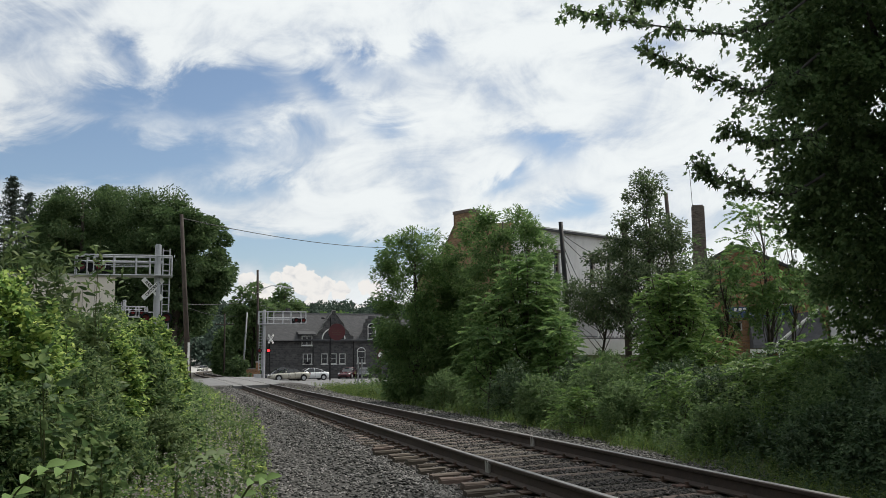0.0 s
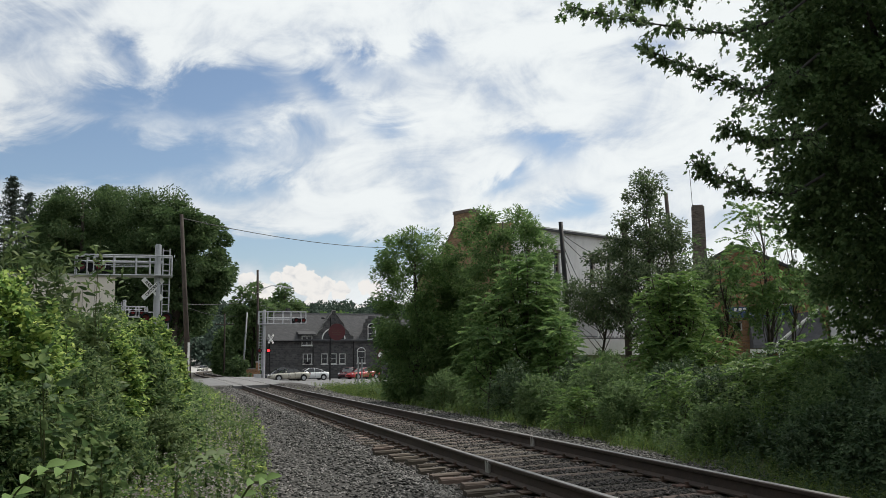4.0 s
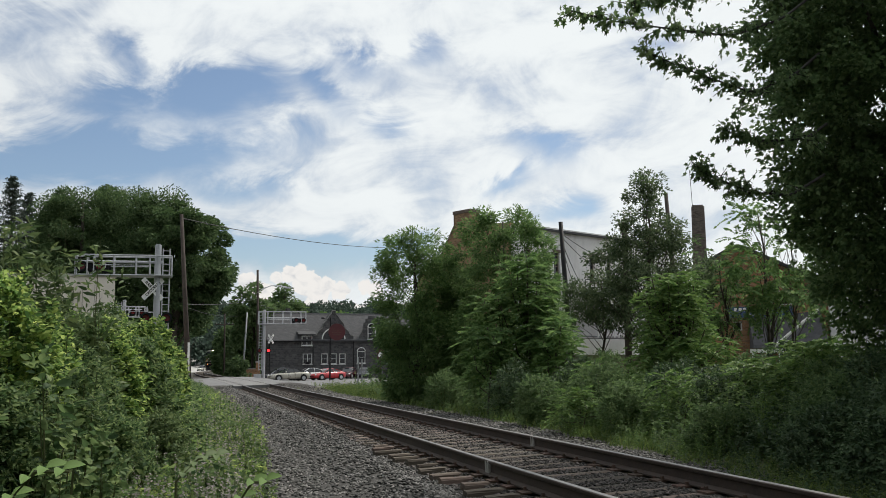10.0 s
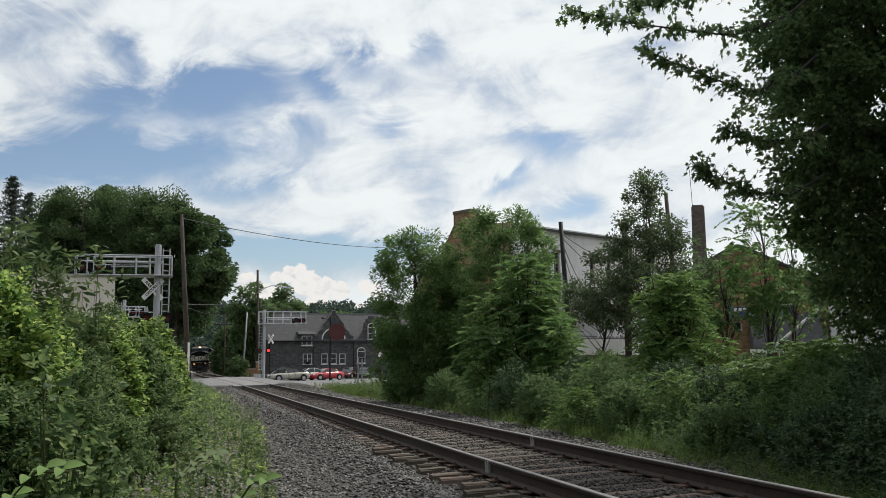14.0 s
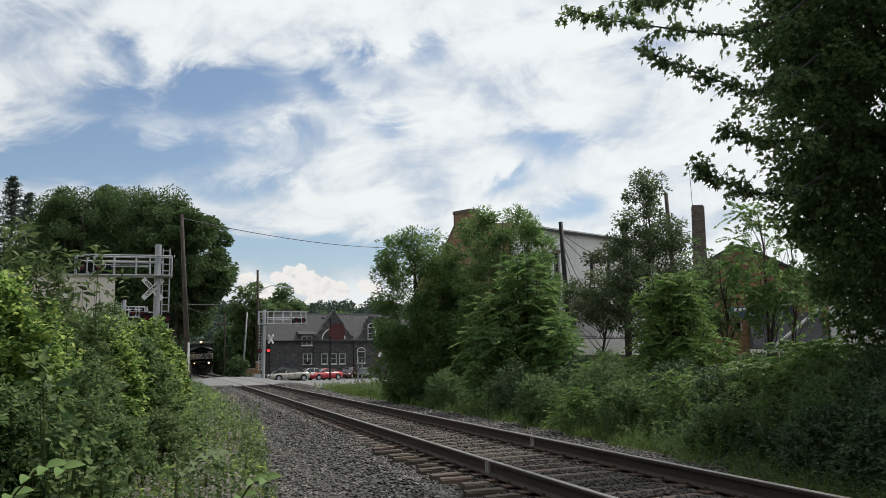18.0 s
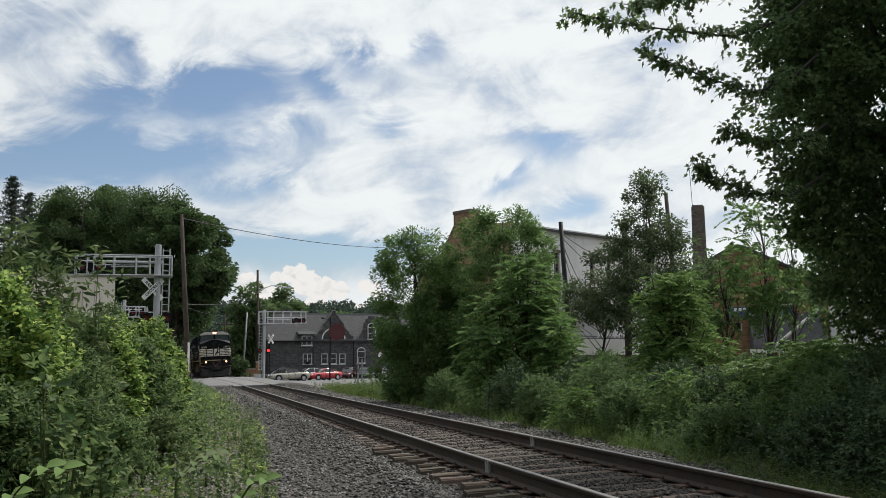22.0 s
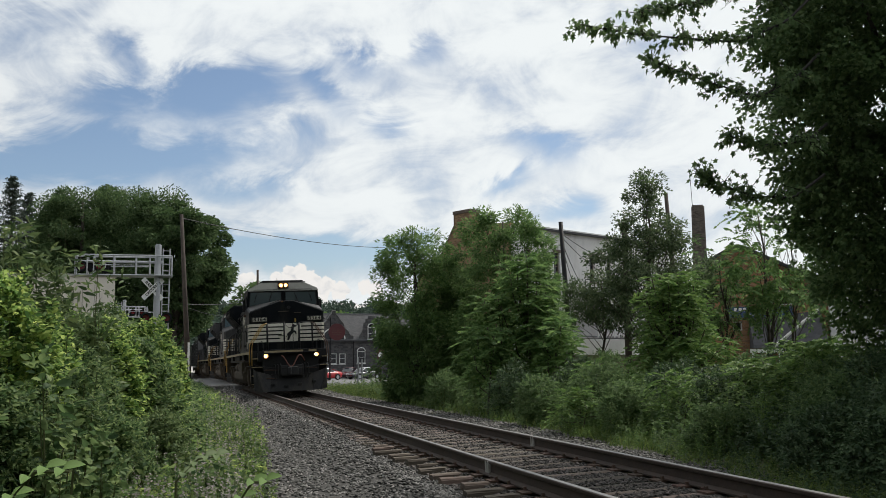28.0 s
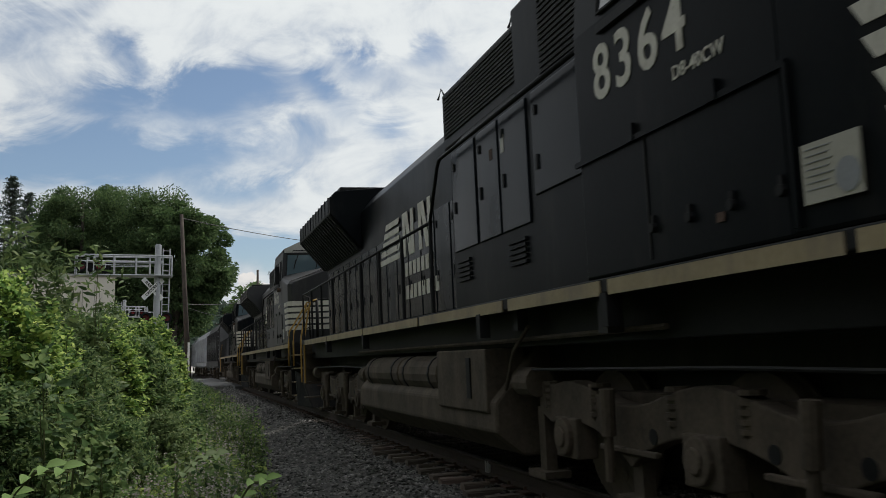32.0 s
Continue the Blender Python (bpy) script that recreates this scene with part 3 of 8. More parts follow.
def axle_mesh():
    m = Mesh()
    m.tube([(-0.72, 0, 0), (0.72, 0, 0)], 0.09, 10)
    for s in (-1, 1):
        m.disc((s * 0.755, 0, 0), (1, 0, 0), 0.53, 0.11, 28)
        m.disc((s * 0.69, 0, 0), (1, 0, 0), 0.555, 0.025, 28)
        m.disc((s * 0.82, 0, 0), (1, 0, 0), 0.14, 0.05, 12)
        for k in range(6):
            a = k * math.pi / 3
            m.disc((s * 0.812, 0.33 * math.cos(a), 0.33 * math.sin(a)), (1, 0, 0), 0.05, 0.016, 8)
    return m.mesh("wheelset", M_UNDER)


AXLE = axle_mesh()


def truck(loco, y):
    """A three-axle truck with side frames, springs, journal boxes, dampers and brake gear. Returns its wheelsets."""
    wheels = []
    tr = part("truck", Mesh().box(-0.95, 0.95, y - 2.5, y + 2.5, 0.75, 0.9), M_UNDER, loco, "grimy brown three-axle truck")
    for s in (-1, 1):
        m = Mesh()
        def low_edge(q):
            return 0.40 + 0.27 * abs(math.cos(math.pi * q / 2)) ** 0.7
        prof = [(y - 2.65, 0.98), (y - 2.65, 0.72)] + [(y + q, low_edge(q)) for q in np.linspace(-2.4, 2.4, 25)] + [(y + 2.65, 0.72), (y + 2.65, 0.98)]
        prof += [(y + q, 0.99 - 0.16 * abs(math.sin(math.pi * q / 2)) ** 2) for q in np.linspace(2.3, -2.3, 24)]
        m.prism(prof, s * 1.05, s * 1.2, "x")
        part("side_frame", m, M_UNDER, tr, bevel=0.015)
        # black discs stand for the shade inside the frame's holes
        for k in (-1.35, -0.65, 0.65, 1.35):
            part("dark_hole_disc", Mesh().disc((s * 1.2, y + k, 0.64), (1, 0, 0), 0.055, 0.01, 14), M_BLACKP, tr)
        for k in (-1, 1):
            part("frame_rib", Mesh().box(s * 1.21 - 0.025, s * 1.21 + 0.025, y + k - 0.42, y + k + 0.42, 0.50, 0.54), M_UNDER, tr, bevel=0.01)
        for k in (-2, 0, 2):
            j = Mesh()
            j.disc((s * 1.235, y + k, 0.55), (1, 0, 0), 0.15, 0.12, 18).disc((s * 1.30, y + k, 0.55), (1, 0, 0), 0.085, 0.03, 14).box(s * 1.16 - 0.09, s * 1.16 + 0.09, y + k - 0.21, y + k + 0.21, 0.38, 0.70)
            part("journal_box", j, M_UNDER, tr, bevel=0.02)
        for k in (-2.45, -1.55, -0.4, 0.4, 1.55, 2.45):
            sp = Mesh()
            for q in range(5):
                sp.disc((s * 1.14, y + k, 0.74 + q * 0.055), (0, 0, 1), 0.085, 0.03, 10)
            part("spring", sp, M_UNDER, tr)
        for k in (-1.1, 1.1):
            d = Mesh().tube([(s * 1.30, y + k, 0.95), (s * 1.30, y + k + 0.02, 0.62)], 0.055, 10).tube([(s * 1.30, y + k + 0.02, 0.62), (s * 1.30, y + k + 0.04, 0.3)], 0.035, 8)
            part("damper", d, M_UNDER, tr)
        for k in (-2.75, 2.75):
            b = Mesh().tube([(s * 1.22, y + k - 0.18, 0.97), (s * 1.22, y + k + 0.18, 0.97)], 0.13, 14).disc((s * 1.22, y + k + 0.2, 0.97), (0, 1, 0), 0.07, 0.08, 10)
            part("brake_cylinder", b, M_UNDER, tr)
        for k in (-2.75, -1.0, 1.0, 2.75):
            hung = Mesh().box(s * 1.1 - 0.05, s * 1.1 + 0.05, y + k - 0.07, y + k + 0.07, 0.14, 0.75).box(s * 1.1 - 0.12, s * 1.1 + 0.12, y + k - 0.2, y + k + 0.2, 0.14, 0.2)
            part("brake_hanger", hung, M_UNDER, tr)
        part("air_pipe", Mesh().tube([(s * 1.27, y - 2.6, 1.08), (s * 1.27, y - 0.4, 1.1), (s * 1.27, y + 2.6, 1.08)], 0.014, 6), M_PLOW, tr)
    for k in (-2, 0, 2):
        w = new("wheelset", AXLE)
        w.parent = loco
        w.location = (0, y + k, 0.53)
        wheels.append(w)
    return wheels


def build_loco(name, label, body, number, detail):
    """A six-axle road diesel, nose first: x across, y back from its front plate, z up from the rail."""
    lo = thing(name, None, label, "locomotive", group="locomotives of the train")
    # frame, deck and sill
    m = Mesh().box(-1.25, 1.25, 0.35, 20.4, 1.28, 1.62).box(-1.53, 1.53, 1.0, 20.0, 1.60, 1.70)
    part("underframe", m, M_BLACKP, lo, "black steel underframe and deck", bevel=0.01)
    for s in (-1, 1):
        for y0, y1 in ((1.15, 2.0), (2.08, 4.3), (4.42, 6.2), (6.35, 9.2), (9.3, 12.6), (12.7, 16.2), (16.3, 19.4)):
            part("sill_stripe", Mesh().box(s * 1.535 - 0.006, s * 1.535 + 0.006, y0, y1, 1.585, 1.685), M_SILL, lo, "dirty cream sill stripe")
        parts("jacking_lug", [Mesh().box(s * 1.50 - 0.05, s * 1.50 + 0.05, y - 0.05, y + 0.05, 1.38, 1.6) for y in (4.36, 7.0, 12.65, 16.25)], M_BLACKP, lo)
    # front end
    pl = Mesh()
    lowz, topz, wingz = 0.10, 0.74, 1.0
    pl.hexa([(-0.8, -0.18, lowz), (0.8, -0.18, lowz), (0.8, -0.12, lowz), (-0.8, -0.12, lowz), (-0.8, 0.1, topz), (0.8, 0.1, topz), (0.8, 0.16, topz), (-0.8, 0.16, topz)])
    for s in (-1, 1):
        pl.hexa([(s * 0.8, -0.18, lowz), (s * 1.12, -0.16, lowz), (s * 1.12, -0.10, lowz), (s * 0.8, -0.12, lowz),
                 (s * 0.8, 0.1, topz), (s * 1.36, 0.1, wingz - 0.08), (s * 1.36, 0.16, wingz - 0.08), (s * 0.8, 0.16, topz)])
        pl.hexa([(s * 1.12, -0.16, lowz), (s * 1.42, 0.30, lowz + 0.05), (s * 1.42, 0.36, lowz + 0.05), (s * 1.12, -0.10, lowz),
                 (s * 1.36, 0.1, wingz - 0.08), (s * 1.45, 0.45, wingz), (s * 1.45, 0.51, wingz), (s * 1.36, 0.16, wingz - 0.08)])
    part("snow_plow", pl, M_PLOW, lo, "scuffed dark steel snow plow", bevel=0.01)
    part("end_plate", Mesh().box(-1.08, 1.08, 0.16, 0.30, 0.72, 1.6), M_BLACKP, lo, bevel=0.02)
    part("plow_lip", Mesh().box(-0.79, 0.79, 0.04, 0.18, 0.735, 0.775), M_PLOW, lo, "worn plow lip", bevel=0.008)
    for x in (-1.0, -0.6, 0.62, 1.02):
        part("plow_rib", Mesh().hexa([(x - 0.02, -0.19, 0.12), (x + 0.02, -0.19, 0.12), (x + 0.02, -0.12, 0.12), (x - 0.02, -0.12, 0.12), (x - 0.02, 0.075, 0.72), (x + 0.02, 0.075, 0.72), (x + 0.02, 0.12, 0.72), (x - 0.02, 0.12, 0.72)]), M_PLOW, lo)
    for x0, x1, z in ((-1.02, -0.52, 0.92), (-0.98, -0.6, 0.60), (0.56, 1.0, 0.96)):
        part("pilot_grab", Mesh().tube([(x0, 0.16, z), (x0, 0.0, z + 0.02), (x1, 0.0, z), (x1, 0.16, z)], 0.016, 6), M_RUST, lo, "rusty grab iron on the pilot")
    for x, z in ((-0.75, 0.34), (0.30, 0.30), (0.85, 0.40), (-0.25, 0.24)):
        part("pilot_bracket", Mesh().box(x - 0.07, x + 0.07, -0.16, -0.02, z, z + 0.09), M_PLOW, lo, bevel=0.012)
    part("anticlimber", Mesh().box(-1.06, 1.06, -0.10, 0.5, 1.56, 1.60).box(-1.06, 1.06, -0.10, 0.5, 1.68, 1.72), M_BLACKP, lo, bevel=0.01)
    part("front_stripe", Mesh().box(-1.05, 0.45, -0.085, -0.02, 1.605, 1.68).box(0.68, 0.98, -0.085, -0.02, 1.605, 1.68), M_SILL, lo, "worn cream front stripe")
    cp = Mesh().box(-0.13, 0.13, -0.62, 0.2, 0.76, 1.0).box(-0.19, 0.17, -0.75, -0.5, 0.72, 1.04).box(-0.22, -0.10, -0.9, -0.7, 0.74, 1.02).box(-0.45, 0.45, -0.12, 0.2, 0.68, 1.1)
    part("coupler", cp, M_PLOW, lo, "grimy knuckle coupler", bevel=0.03)
    for s in (-1, 1):
        dl = part("ditch_light", ring_tube(Mesh().tube([(s * 0.98, 0.24, 1.48), (s * 0.98, 0.12, 1.48)], 0.10, 18), s * 0.98, 1.48, -0.06, 0.12, 0.086, 0.105), M_BLACKP, lo)
        part("lens", Mesh().disc((s * 0.98, 0.112, 1.48), (0, 1, 0), 0.085, 0.012, 18), M_HEADLAMP if detail else M_LENS, dl, "lit ditch light lens")
        if detail:
            part("bulb", Mesh().disc((s * 0.98, 0.100, 1.48), (0, 1, 0), 0.038, 0.008, 16), M_BULB, dl, "bright warm lamp")
        # stepwell and ladder at the corner
        st = Mesh().box(s * 1.02, s * 1.05, 0.3, 1.0, 0.4, 1.6)
        part("stepwell", st, M_BLACKP, lo)
        part("stepwell_back", Mesh().box(min(s * 1.05, s * 1.5), max(s * 1.05, s * 1.5), 0.84, 0.87, 0.36, 1.6), M_BLACKP, lo)
        for k in range(4):
            part("step_nosing", Mesh().box(min(s * 1.06, s * 1.49), max(s * 1.06, s * 1.49), 0.395, 0.418, 0.385 + k * 0.33, 0.42 + k * 0.33), M_SILL, lo, "tan strip along the step edge")
        for k in range(4):
            part("step", Mesh().box(min(s * 1.05, s * 1.5), max(s * 1.05, s * 1.5), 0.42, 0.80, 0.38 + k * 0.33, 0.41 + k * 0.33), M_UNDER, lo, "worn step tread")
        for dy, dx in ((0.28, 1.50), (0.98, 1.54)):
            h = Mesh().tube([(s * dx, dy, 1.12), (s * dx, dy, 1.70), (s * (dx - 0.03), dy + 0.06, 1.98), (s * (dx - 0.50), dy + 0.06, 2.72), (s * (dx - 0.62), dy + 0.06, 2.76)], 0.021, 8)
            part("grab_rail", h, M_YELLOW if s < 0 else M_RUST, lo, "worn yellow grab rail" if s < 0 else "rust-brown grab rail", smooth=True)
        for k in range(3):
            part("air_hose", Mesh().tube([(s * (0.42 + 0.11 * k), 0.14, 1.15), (s * (0.42 + 0.11 * k), -0.1, 1.12), (s * (0.43 + 0.11 * k), -0.12, 0.78), (s * (0.42 + 0.11 * k), -0.05, 0.6)], 0.022, 6), M_RUBBER, lo)
        lev = Mesh().tube([(s * 0.25, -0.35, 0.98), (s * 0.7, -0.2, 1.0), (s * 1.35, -0.12, 1.12), (s * 1.47, -0.12, 1.2)], 0.016, 6)
        part("uncoupling_lever", lev, M_PLOW, lo)
        wh = Mesh().tube([(s * 1.25, 0.3, 1.7), (s * 1.25, 0.3, 2.0), (s * 1.1, 0.3, 2.06), (s * 1.05, 0.3, 1.95), (s * 1.05, 0.3, 1.7)], 0.02, 6)
        part("corner_hoop", wh, M_BLACKP, lo)
    cb = [(-0.40 + 0.9 * k / 24, -0.12 - 0.14 * math.sin(math.pi * k / 24), 1.25 + 0.22 * math.cos(2 * math.pi * k / 19) + 0.02 * k / 24) for k in range(25)]
    part("jumper_cable", Mesh().tube(cb, 0.022, 8), M_HOSE, lo, "brown-red jumper cable", smooth=True)
    # nose
    def nose_ring(y, w, dz):
        top = 3.68 + 0.4 * dz
        return [(-w, y, 1.70), (-w, y, 3.22 + dz), (-w + 0.06, y, 3.29 + dz), (-0.27, y, top), (0.27, y, top), (w - 0.06, y, 3.29 + dz), (w, y, 3.22 + dz), (w, y, 1.70)]
    nose = part("nose", Mesh().loft([nose_ring(1.16, 1.40, 0), nose_ring(1.26, 1.50, 0.01), nose_ring(2.42, 1.53, 0.24)]), body, lo, "black wide nose with cream bars", bevel=0.025)
    # paler sheets: dust, plus skylight on the nose top put into the colour
    for s_ in (-1, 1):
        rf = Mesh().hexa([(s_ * 0.27, 1.24, 3.692), (s_ * 1.44, 1.24, 3.302), (s_ * 1.47, 2.38, 3.535), (s_ * 0.27, 2.38, 3.785),
                          (s_ * 0.27, 1.24, 3.700), (s_ * 1.44, 1.24, 3.310), (s_ * 1.47, 2.38, 3.543), (s_ * 0.27, 2.38, 3.793)])
        part("nose_roof", rf, M_LOCO2, nose, "dusty nose roof sheet, lightened for skylight")
    # cream bars: front, corner and flank, with the clear shield in the middle
    zb = [(2.04, 2.15), (2.20, 2.305), (2.355, 2.46), (2.51, 2.615), (2.665, 2.78)]
    for i, (z0, z1) in enumerate(zb):
        for s in (-1, 1):
            m = Mesh()
            e0 = -0.15 if s < 0 else 0.48
            m.prism([(s * 1.395, z0), (e0, z0), (e0, z1), (s * 1.395, z1)], 1.150, 1.165, "y")
            part("cream_bar", m, M_CREAM, nose)
            m = Mesh()
            sh = 0.05 * i
            o = s * 0.006
            m.hexa([(s * 1.395, 1.150, z0), (s * 1.395, 1.162, z0), (s * 1.506, 1.262, z0), (s * 1.51, 1.255, z0), (s * 1.395, 1.150, z1), (s * 1.395, 1.162, z1), (s * 1.506, 1.262, z1), (s * 1.51, 1.255, z1)])
            y1 = 1.72 + 0.05 * i
            m.hexa([(s * 1.500, 1.255, z0), (s * 1.512, 1.255, z0), (s * 1.520, y1, z0), (s * 1.508, y1, z0), (s * 1.500, 1.255, z1), (s * 1.512, 1.255, z1), (s * 1.520, y1 + 0.07, z1), (s * 1.508, y1 + 0.07, z1)])
            part("cream_bar", m, M_CREAM, nose)
    sh = Mesh().prism([(-0.34, 2.042), (0.40, 2.042), (0.58, 2.778), (-0.06, 2.778)], 1.146, 1.16, "y")
    part("nose_panel", sh, M_CREAM, nose, "cream panel on the nose")
    hb = Mesh()   # a dark upright emblem on the panel, as a plain leaning shape
    hb.prism([(-0.30, 2.08), (-0.22, 2.05), (-0.10, 2.26), (0.02, 2.36), (0.10, 2.36), (0.15, 2.28), (0.19, 2.30), (0.15, 2.42), (0.04, 2.46), (0.05, 2.58), (0.16, 2.60), (0.17, 2.64), (0.05, 2.70),
              (-0.01, 2.70), (-0.06, 2.62), (-0.12, 2.44), (-0.28, 2.34), (-0.36, 2.20), (-0.33, 2.18), (-0.26, 2.28)], 1.140, 1.15, "y")
    em = part("emblem", hb, M_BLACKP, nose, "dark emblem on the nose panel")
    em.location, em.scale = (0.22, 0, 0.03), (0.78, 1, 1)
    part("nose_door_seal", Mesh().box(0.21, 0.235, 1.135, 1.15, 1.78, 2.78), M_BLACKP, nose)
    for z in (2.28, 2.62):
        part("door_hinge", Mesh().box(-0.36, -0.10, 1.12, 1.15, z, z + 0.025), M_BLACKP, nose)
        part("hinge_block", Mesh().box(-0.12, -0.04, 1.11, 1.15, z - 0.03, z + 0.05), M_CREAM, nose, bevel=0.01)
    for s in (-1, 1) if detail else ():
        nb = part("number_board", Mesh().box(s * 1.10 - 0.31, s * 1.10 + 0.31, 1.10, 1.17, 2.85, 3.06), M_BLACKP, nose, bevel=0.01)
        part("lit_plate", Mesh().box(s * 1.10 - 0.275, s * 1.10 + 0.275, 1.09, 1.102, 2.88, 3.03), M_PLATE, nb, "cream number plate", bevel=0.02)
        lettering(number, 0.195, M_BLACKP, nb, Matrix.Translation((s * 1.10, 1.088, 2.955)) @ pose(0, 0, 0, 90), 1.1, 0.003, 1.2)
    for x0, x1, z in ((-0.35, 0.05, 3.26), (0.3, 0.55, 3.2)):
        part("nose_grab", Mesh().tube([(x0, 1.15, z), (x0, 1.08, z), (x1, 1.08, z), (x1, 1.15, z)], 0.012), M_UNDER, nose)
    part("nose_lamp", Mesh().disc((0.08, 1.14, 3.42), (0, 1, 0), 0.07, 0.06, 14), M_BLACKP, nose)
    part("amber_tag", Mesh().box(0.30, 0.36, 1.13, 1.16, 2.82, 2.96), M_YELLOW, nose, "small yellow tag")
    for s in (-1, 1):
        tg = Mesh().tube([(s * 0.3, 1.3, 3.66), (s * 0.32, 1.3, 3.72), (s * 1.25, 1.35, 3.36), (s * 1.3, 1.35, 3.28)], 0.012)
        part("nose_top_rail", tg, M_BLACKP, nose)
    # front handrails and chain
    for x0, x1 in ((-0.87, -0.21), (0.38, 0.90)):
        h = Mesh().tube([(x0 - 0.1, 0.42, 2.70), (x0, 0.40, 2.76), (x1, 0.40, 2.78), (x1, 0.40, 2.70)], 0.022, 8).tube([(x0, 0.4, 2.76), (x0, 0.42, 1.7)], 0.04, 8).tube([(x1, 0.4, 2.77), (x1, 0.42, 1.7)], 0.034, 8)
        part("front_handrail", h, M_BLACKP, lo, smooth=True)
    part("safety_chain", Mesh().tube([(-0.19, 0.40, 2.7), (-0.04, 0.40, 2.58), (0.16, 0.40, 2.56), (0.36, 0.40, 2.7)], 0.012, 5), M_BLACKP, lo)
    # cab
    def cab_ring(y, dz=0.0):
        return [(-1.53, y, 1.70), (-1.53, y, 3.4), (-1.45, y, 4.29 + dz), (-0.93, y, 4.53 + dz), (0.93, y, 4.53 + dz), (1.45, y, 4.29 + dz), (1.53, y, 3.4), (1.53, y, 1.70)]
    cab = part("cab", Mesh().loft([cab_ring(2.40, -0.01), cab_ring(2.46), cab_ring(4.62)]), body, lo, "black wide cab", bevel=0.02)
    part("cab_roof_front", Mesh().prism([(-1.435, 4.19), (-1.43, 4.28), (-0.92, 4.52), (0.92, 4.52), (1.43, 4.28), (1.435, 4.19)], 2.378, 2.402, "y"), M_CABGREY, cab, "weathered grey band over the windshield")
    part("roof_sheet", Mesh().box(-0.92, 0.92, 2.42, 4.6, 4.532, 4.54), M_CABGREY, cab)
    part("air_conditioner", Mesh().box(-0.85, 0.85, 2.5, 3.9, 4.54, 4.64).box(-0.95, 0.95, 2.46, 2.5, 4.545, 4.58), M_BLACKP, cab, bevel=0.02)
    part("antenna", Mesh().tube([(-0.2, 2.8, 4.6), (-0.2, 2.8, 4.75)], 0.012), M_BLACKP, cab)
    part("antenna_dome", Mesh().disc((0.3, 3.4, 4.65), (0, 0, 1), 0.07, 0.08), M_BLACKP, cab)
    for s in (-1, 1):
        ws = Mesh().prism([(s * 1.38, 3.58), (s * 0.10, 3.80), (s * 0.10, 4.13), (s * 1.34, 4.13)], 2.385, 2.397, "y")
        w = part("windshield", ws, M_PALEGLASS if detail else M_SKYGLASS, cab, "dark windshield glass, sky reflection in its tint" if detail else "windshield glass paled in colour for sky light")
        fr = Mesh().tube([(s * 1.40, 2.388, 3.56), (s * 0.08, 2.388, 3.785), (s * 0.08, 2.388, 4.145), (s * 1.36, 2.388, 4.145), (s * 1.40, 2.388, 3.56)], 0.018, 6)
        part("gasket", fr, M_RUBBER, w)
        for k in (0.45, 1.05):
            wp = Mesh().tube([(s * k, 2.36, 4.16), (s * (k + 0.10), 2.35, 3.87)], 0.011, 5).tube([(s * (k + 0.08), 2.345, 3.99), (s * (k + 0.14), 2.345, 3.73)], 0.013, 5)
            part("wiper", wp, M_BLACKP, cab)
        part("wiper_rail", Mesh().tube([(s * 0.25, 2.38, 4.22), (s * 0.25, 2.32, 4.24), (s * 1.2, 2.32, 4.24), (s * 1.2, 2.38, 4.21)], 0.012), M_BLACKP, cab)
        for y0, y1 in ((2.56, 2.80), (2.9, 3.5), (3.54, 4.2)):
            sw = part("side_window", Mesh().hexa([(s * (1.528 - 0.1 * f) + o, y, 3.44 + 0.56 * f) for f in (0, 1) for o, y in ((0, y0), (s * 0.012, y0), (s * 0.012, y1), (0, y1))]), M_GLASS, cab, "cab side window")
            fr = Mesh().tube([(s * 1.54, y0, 3.44), (s * 1.54, y1, 3.44), (s * 1.475, y1, 4.0), (s * 1.475, y0, 4.0), (s * 1.54, y0, 3.44)], 0.014, 5)
            part("gasket", fr, M_RUBBER, sw)
        part("mirror", Mesh().box(s * 1.60 - 0.05, s * 1.60 + 0.06, 2.80, 2.84, 3.36, 3.86).tube([(s * 1.54, 2.84, 3.9), (s * 1.62, 2.82, 3.9)], 0.012), M_BLACKP, cab)
        part("arm_rest", Mesh().box(s * 1.54 - 0.02, s * 1.54 + 0.07, 2.86, 4.2, 3.30, 3.36), M_BLACKP, cab)
        part("rain_gutter", Mesh().tube([(s * 1.45, 2.4, 4.22), (s * 1.45, 4.62, 4.22)], 0.014, 5), M_BLACKP, cab)
        nm = pose(s * 1.532, 3.74, 3.03, 90, 0, -90 if s < 0 else 90)
        lettering(number, 0.51, M_CREAM, cab, nm, 1.2, 0.008)
        lettering("D8-40CW", 0.115, M_CREAM, cab, pose(s * 1.532, 3.08, 2.755, 90, 0, -90 if s < 0 else 90), 1.05, 0.001)
        pn = Mesh().box(s * 1.54 - 0.012, s * 1.54 + 0.012, 2.35, 4.66, 2.49, 2.525).box(s * 1.54 - 0.012, s * 1.54 + 0.012, 2.34, 2.37, 1.74, 2.5)
        for y in (2.9, 3.8):
            pn.box(s * 1.54 - 0.02, s * 1.54 + 0.025, y, y + 0.09, 2.49, 2.60)
        part("access_panel", pn, body, cab)
        part("panel_seam", Mesh().box(s * 1.535 - 0.004, s * 1.535 + 0.004, 3.70, 3.715, 1.75, 2.5), M_RUBBER, cab)
        part("builder_plate", Mesh().box(s * 1.535 - 0.006, s * 1.535 + 0.006, 1.93, 2.30, 1.83, 2.10), M_PLATE, cab, "white notice plate with unreadable lines")
        ln = Mesh()
        for k in range(7):
            ln.box(s * 1.543 - 0.002, s * 1.543 + 0.002, 2.10 + 0.02 * (k % 2), 2.27, 2.07 - k * 0.03, 2.074 - k * 0.03)
        part("notice_lines", ln, M_GALV, cab)
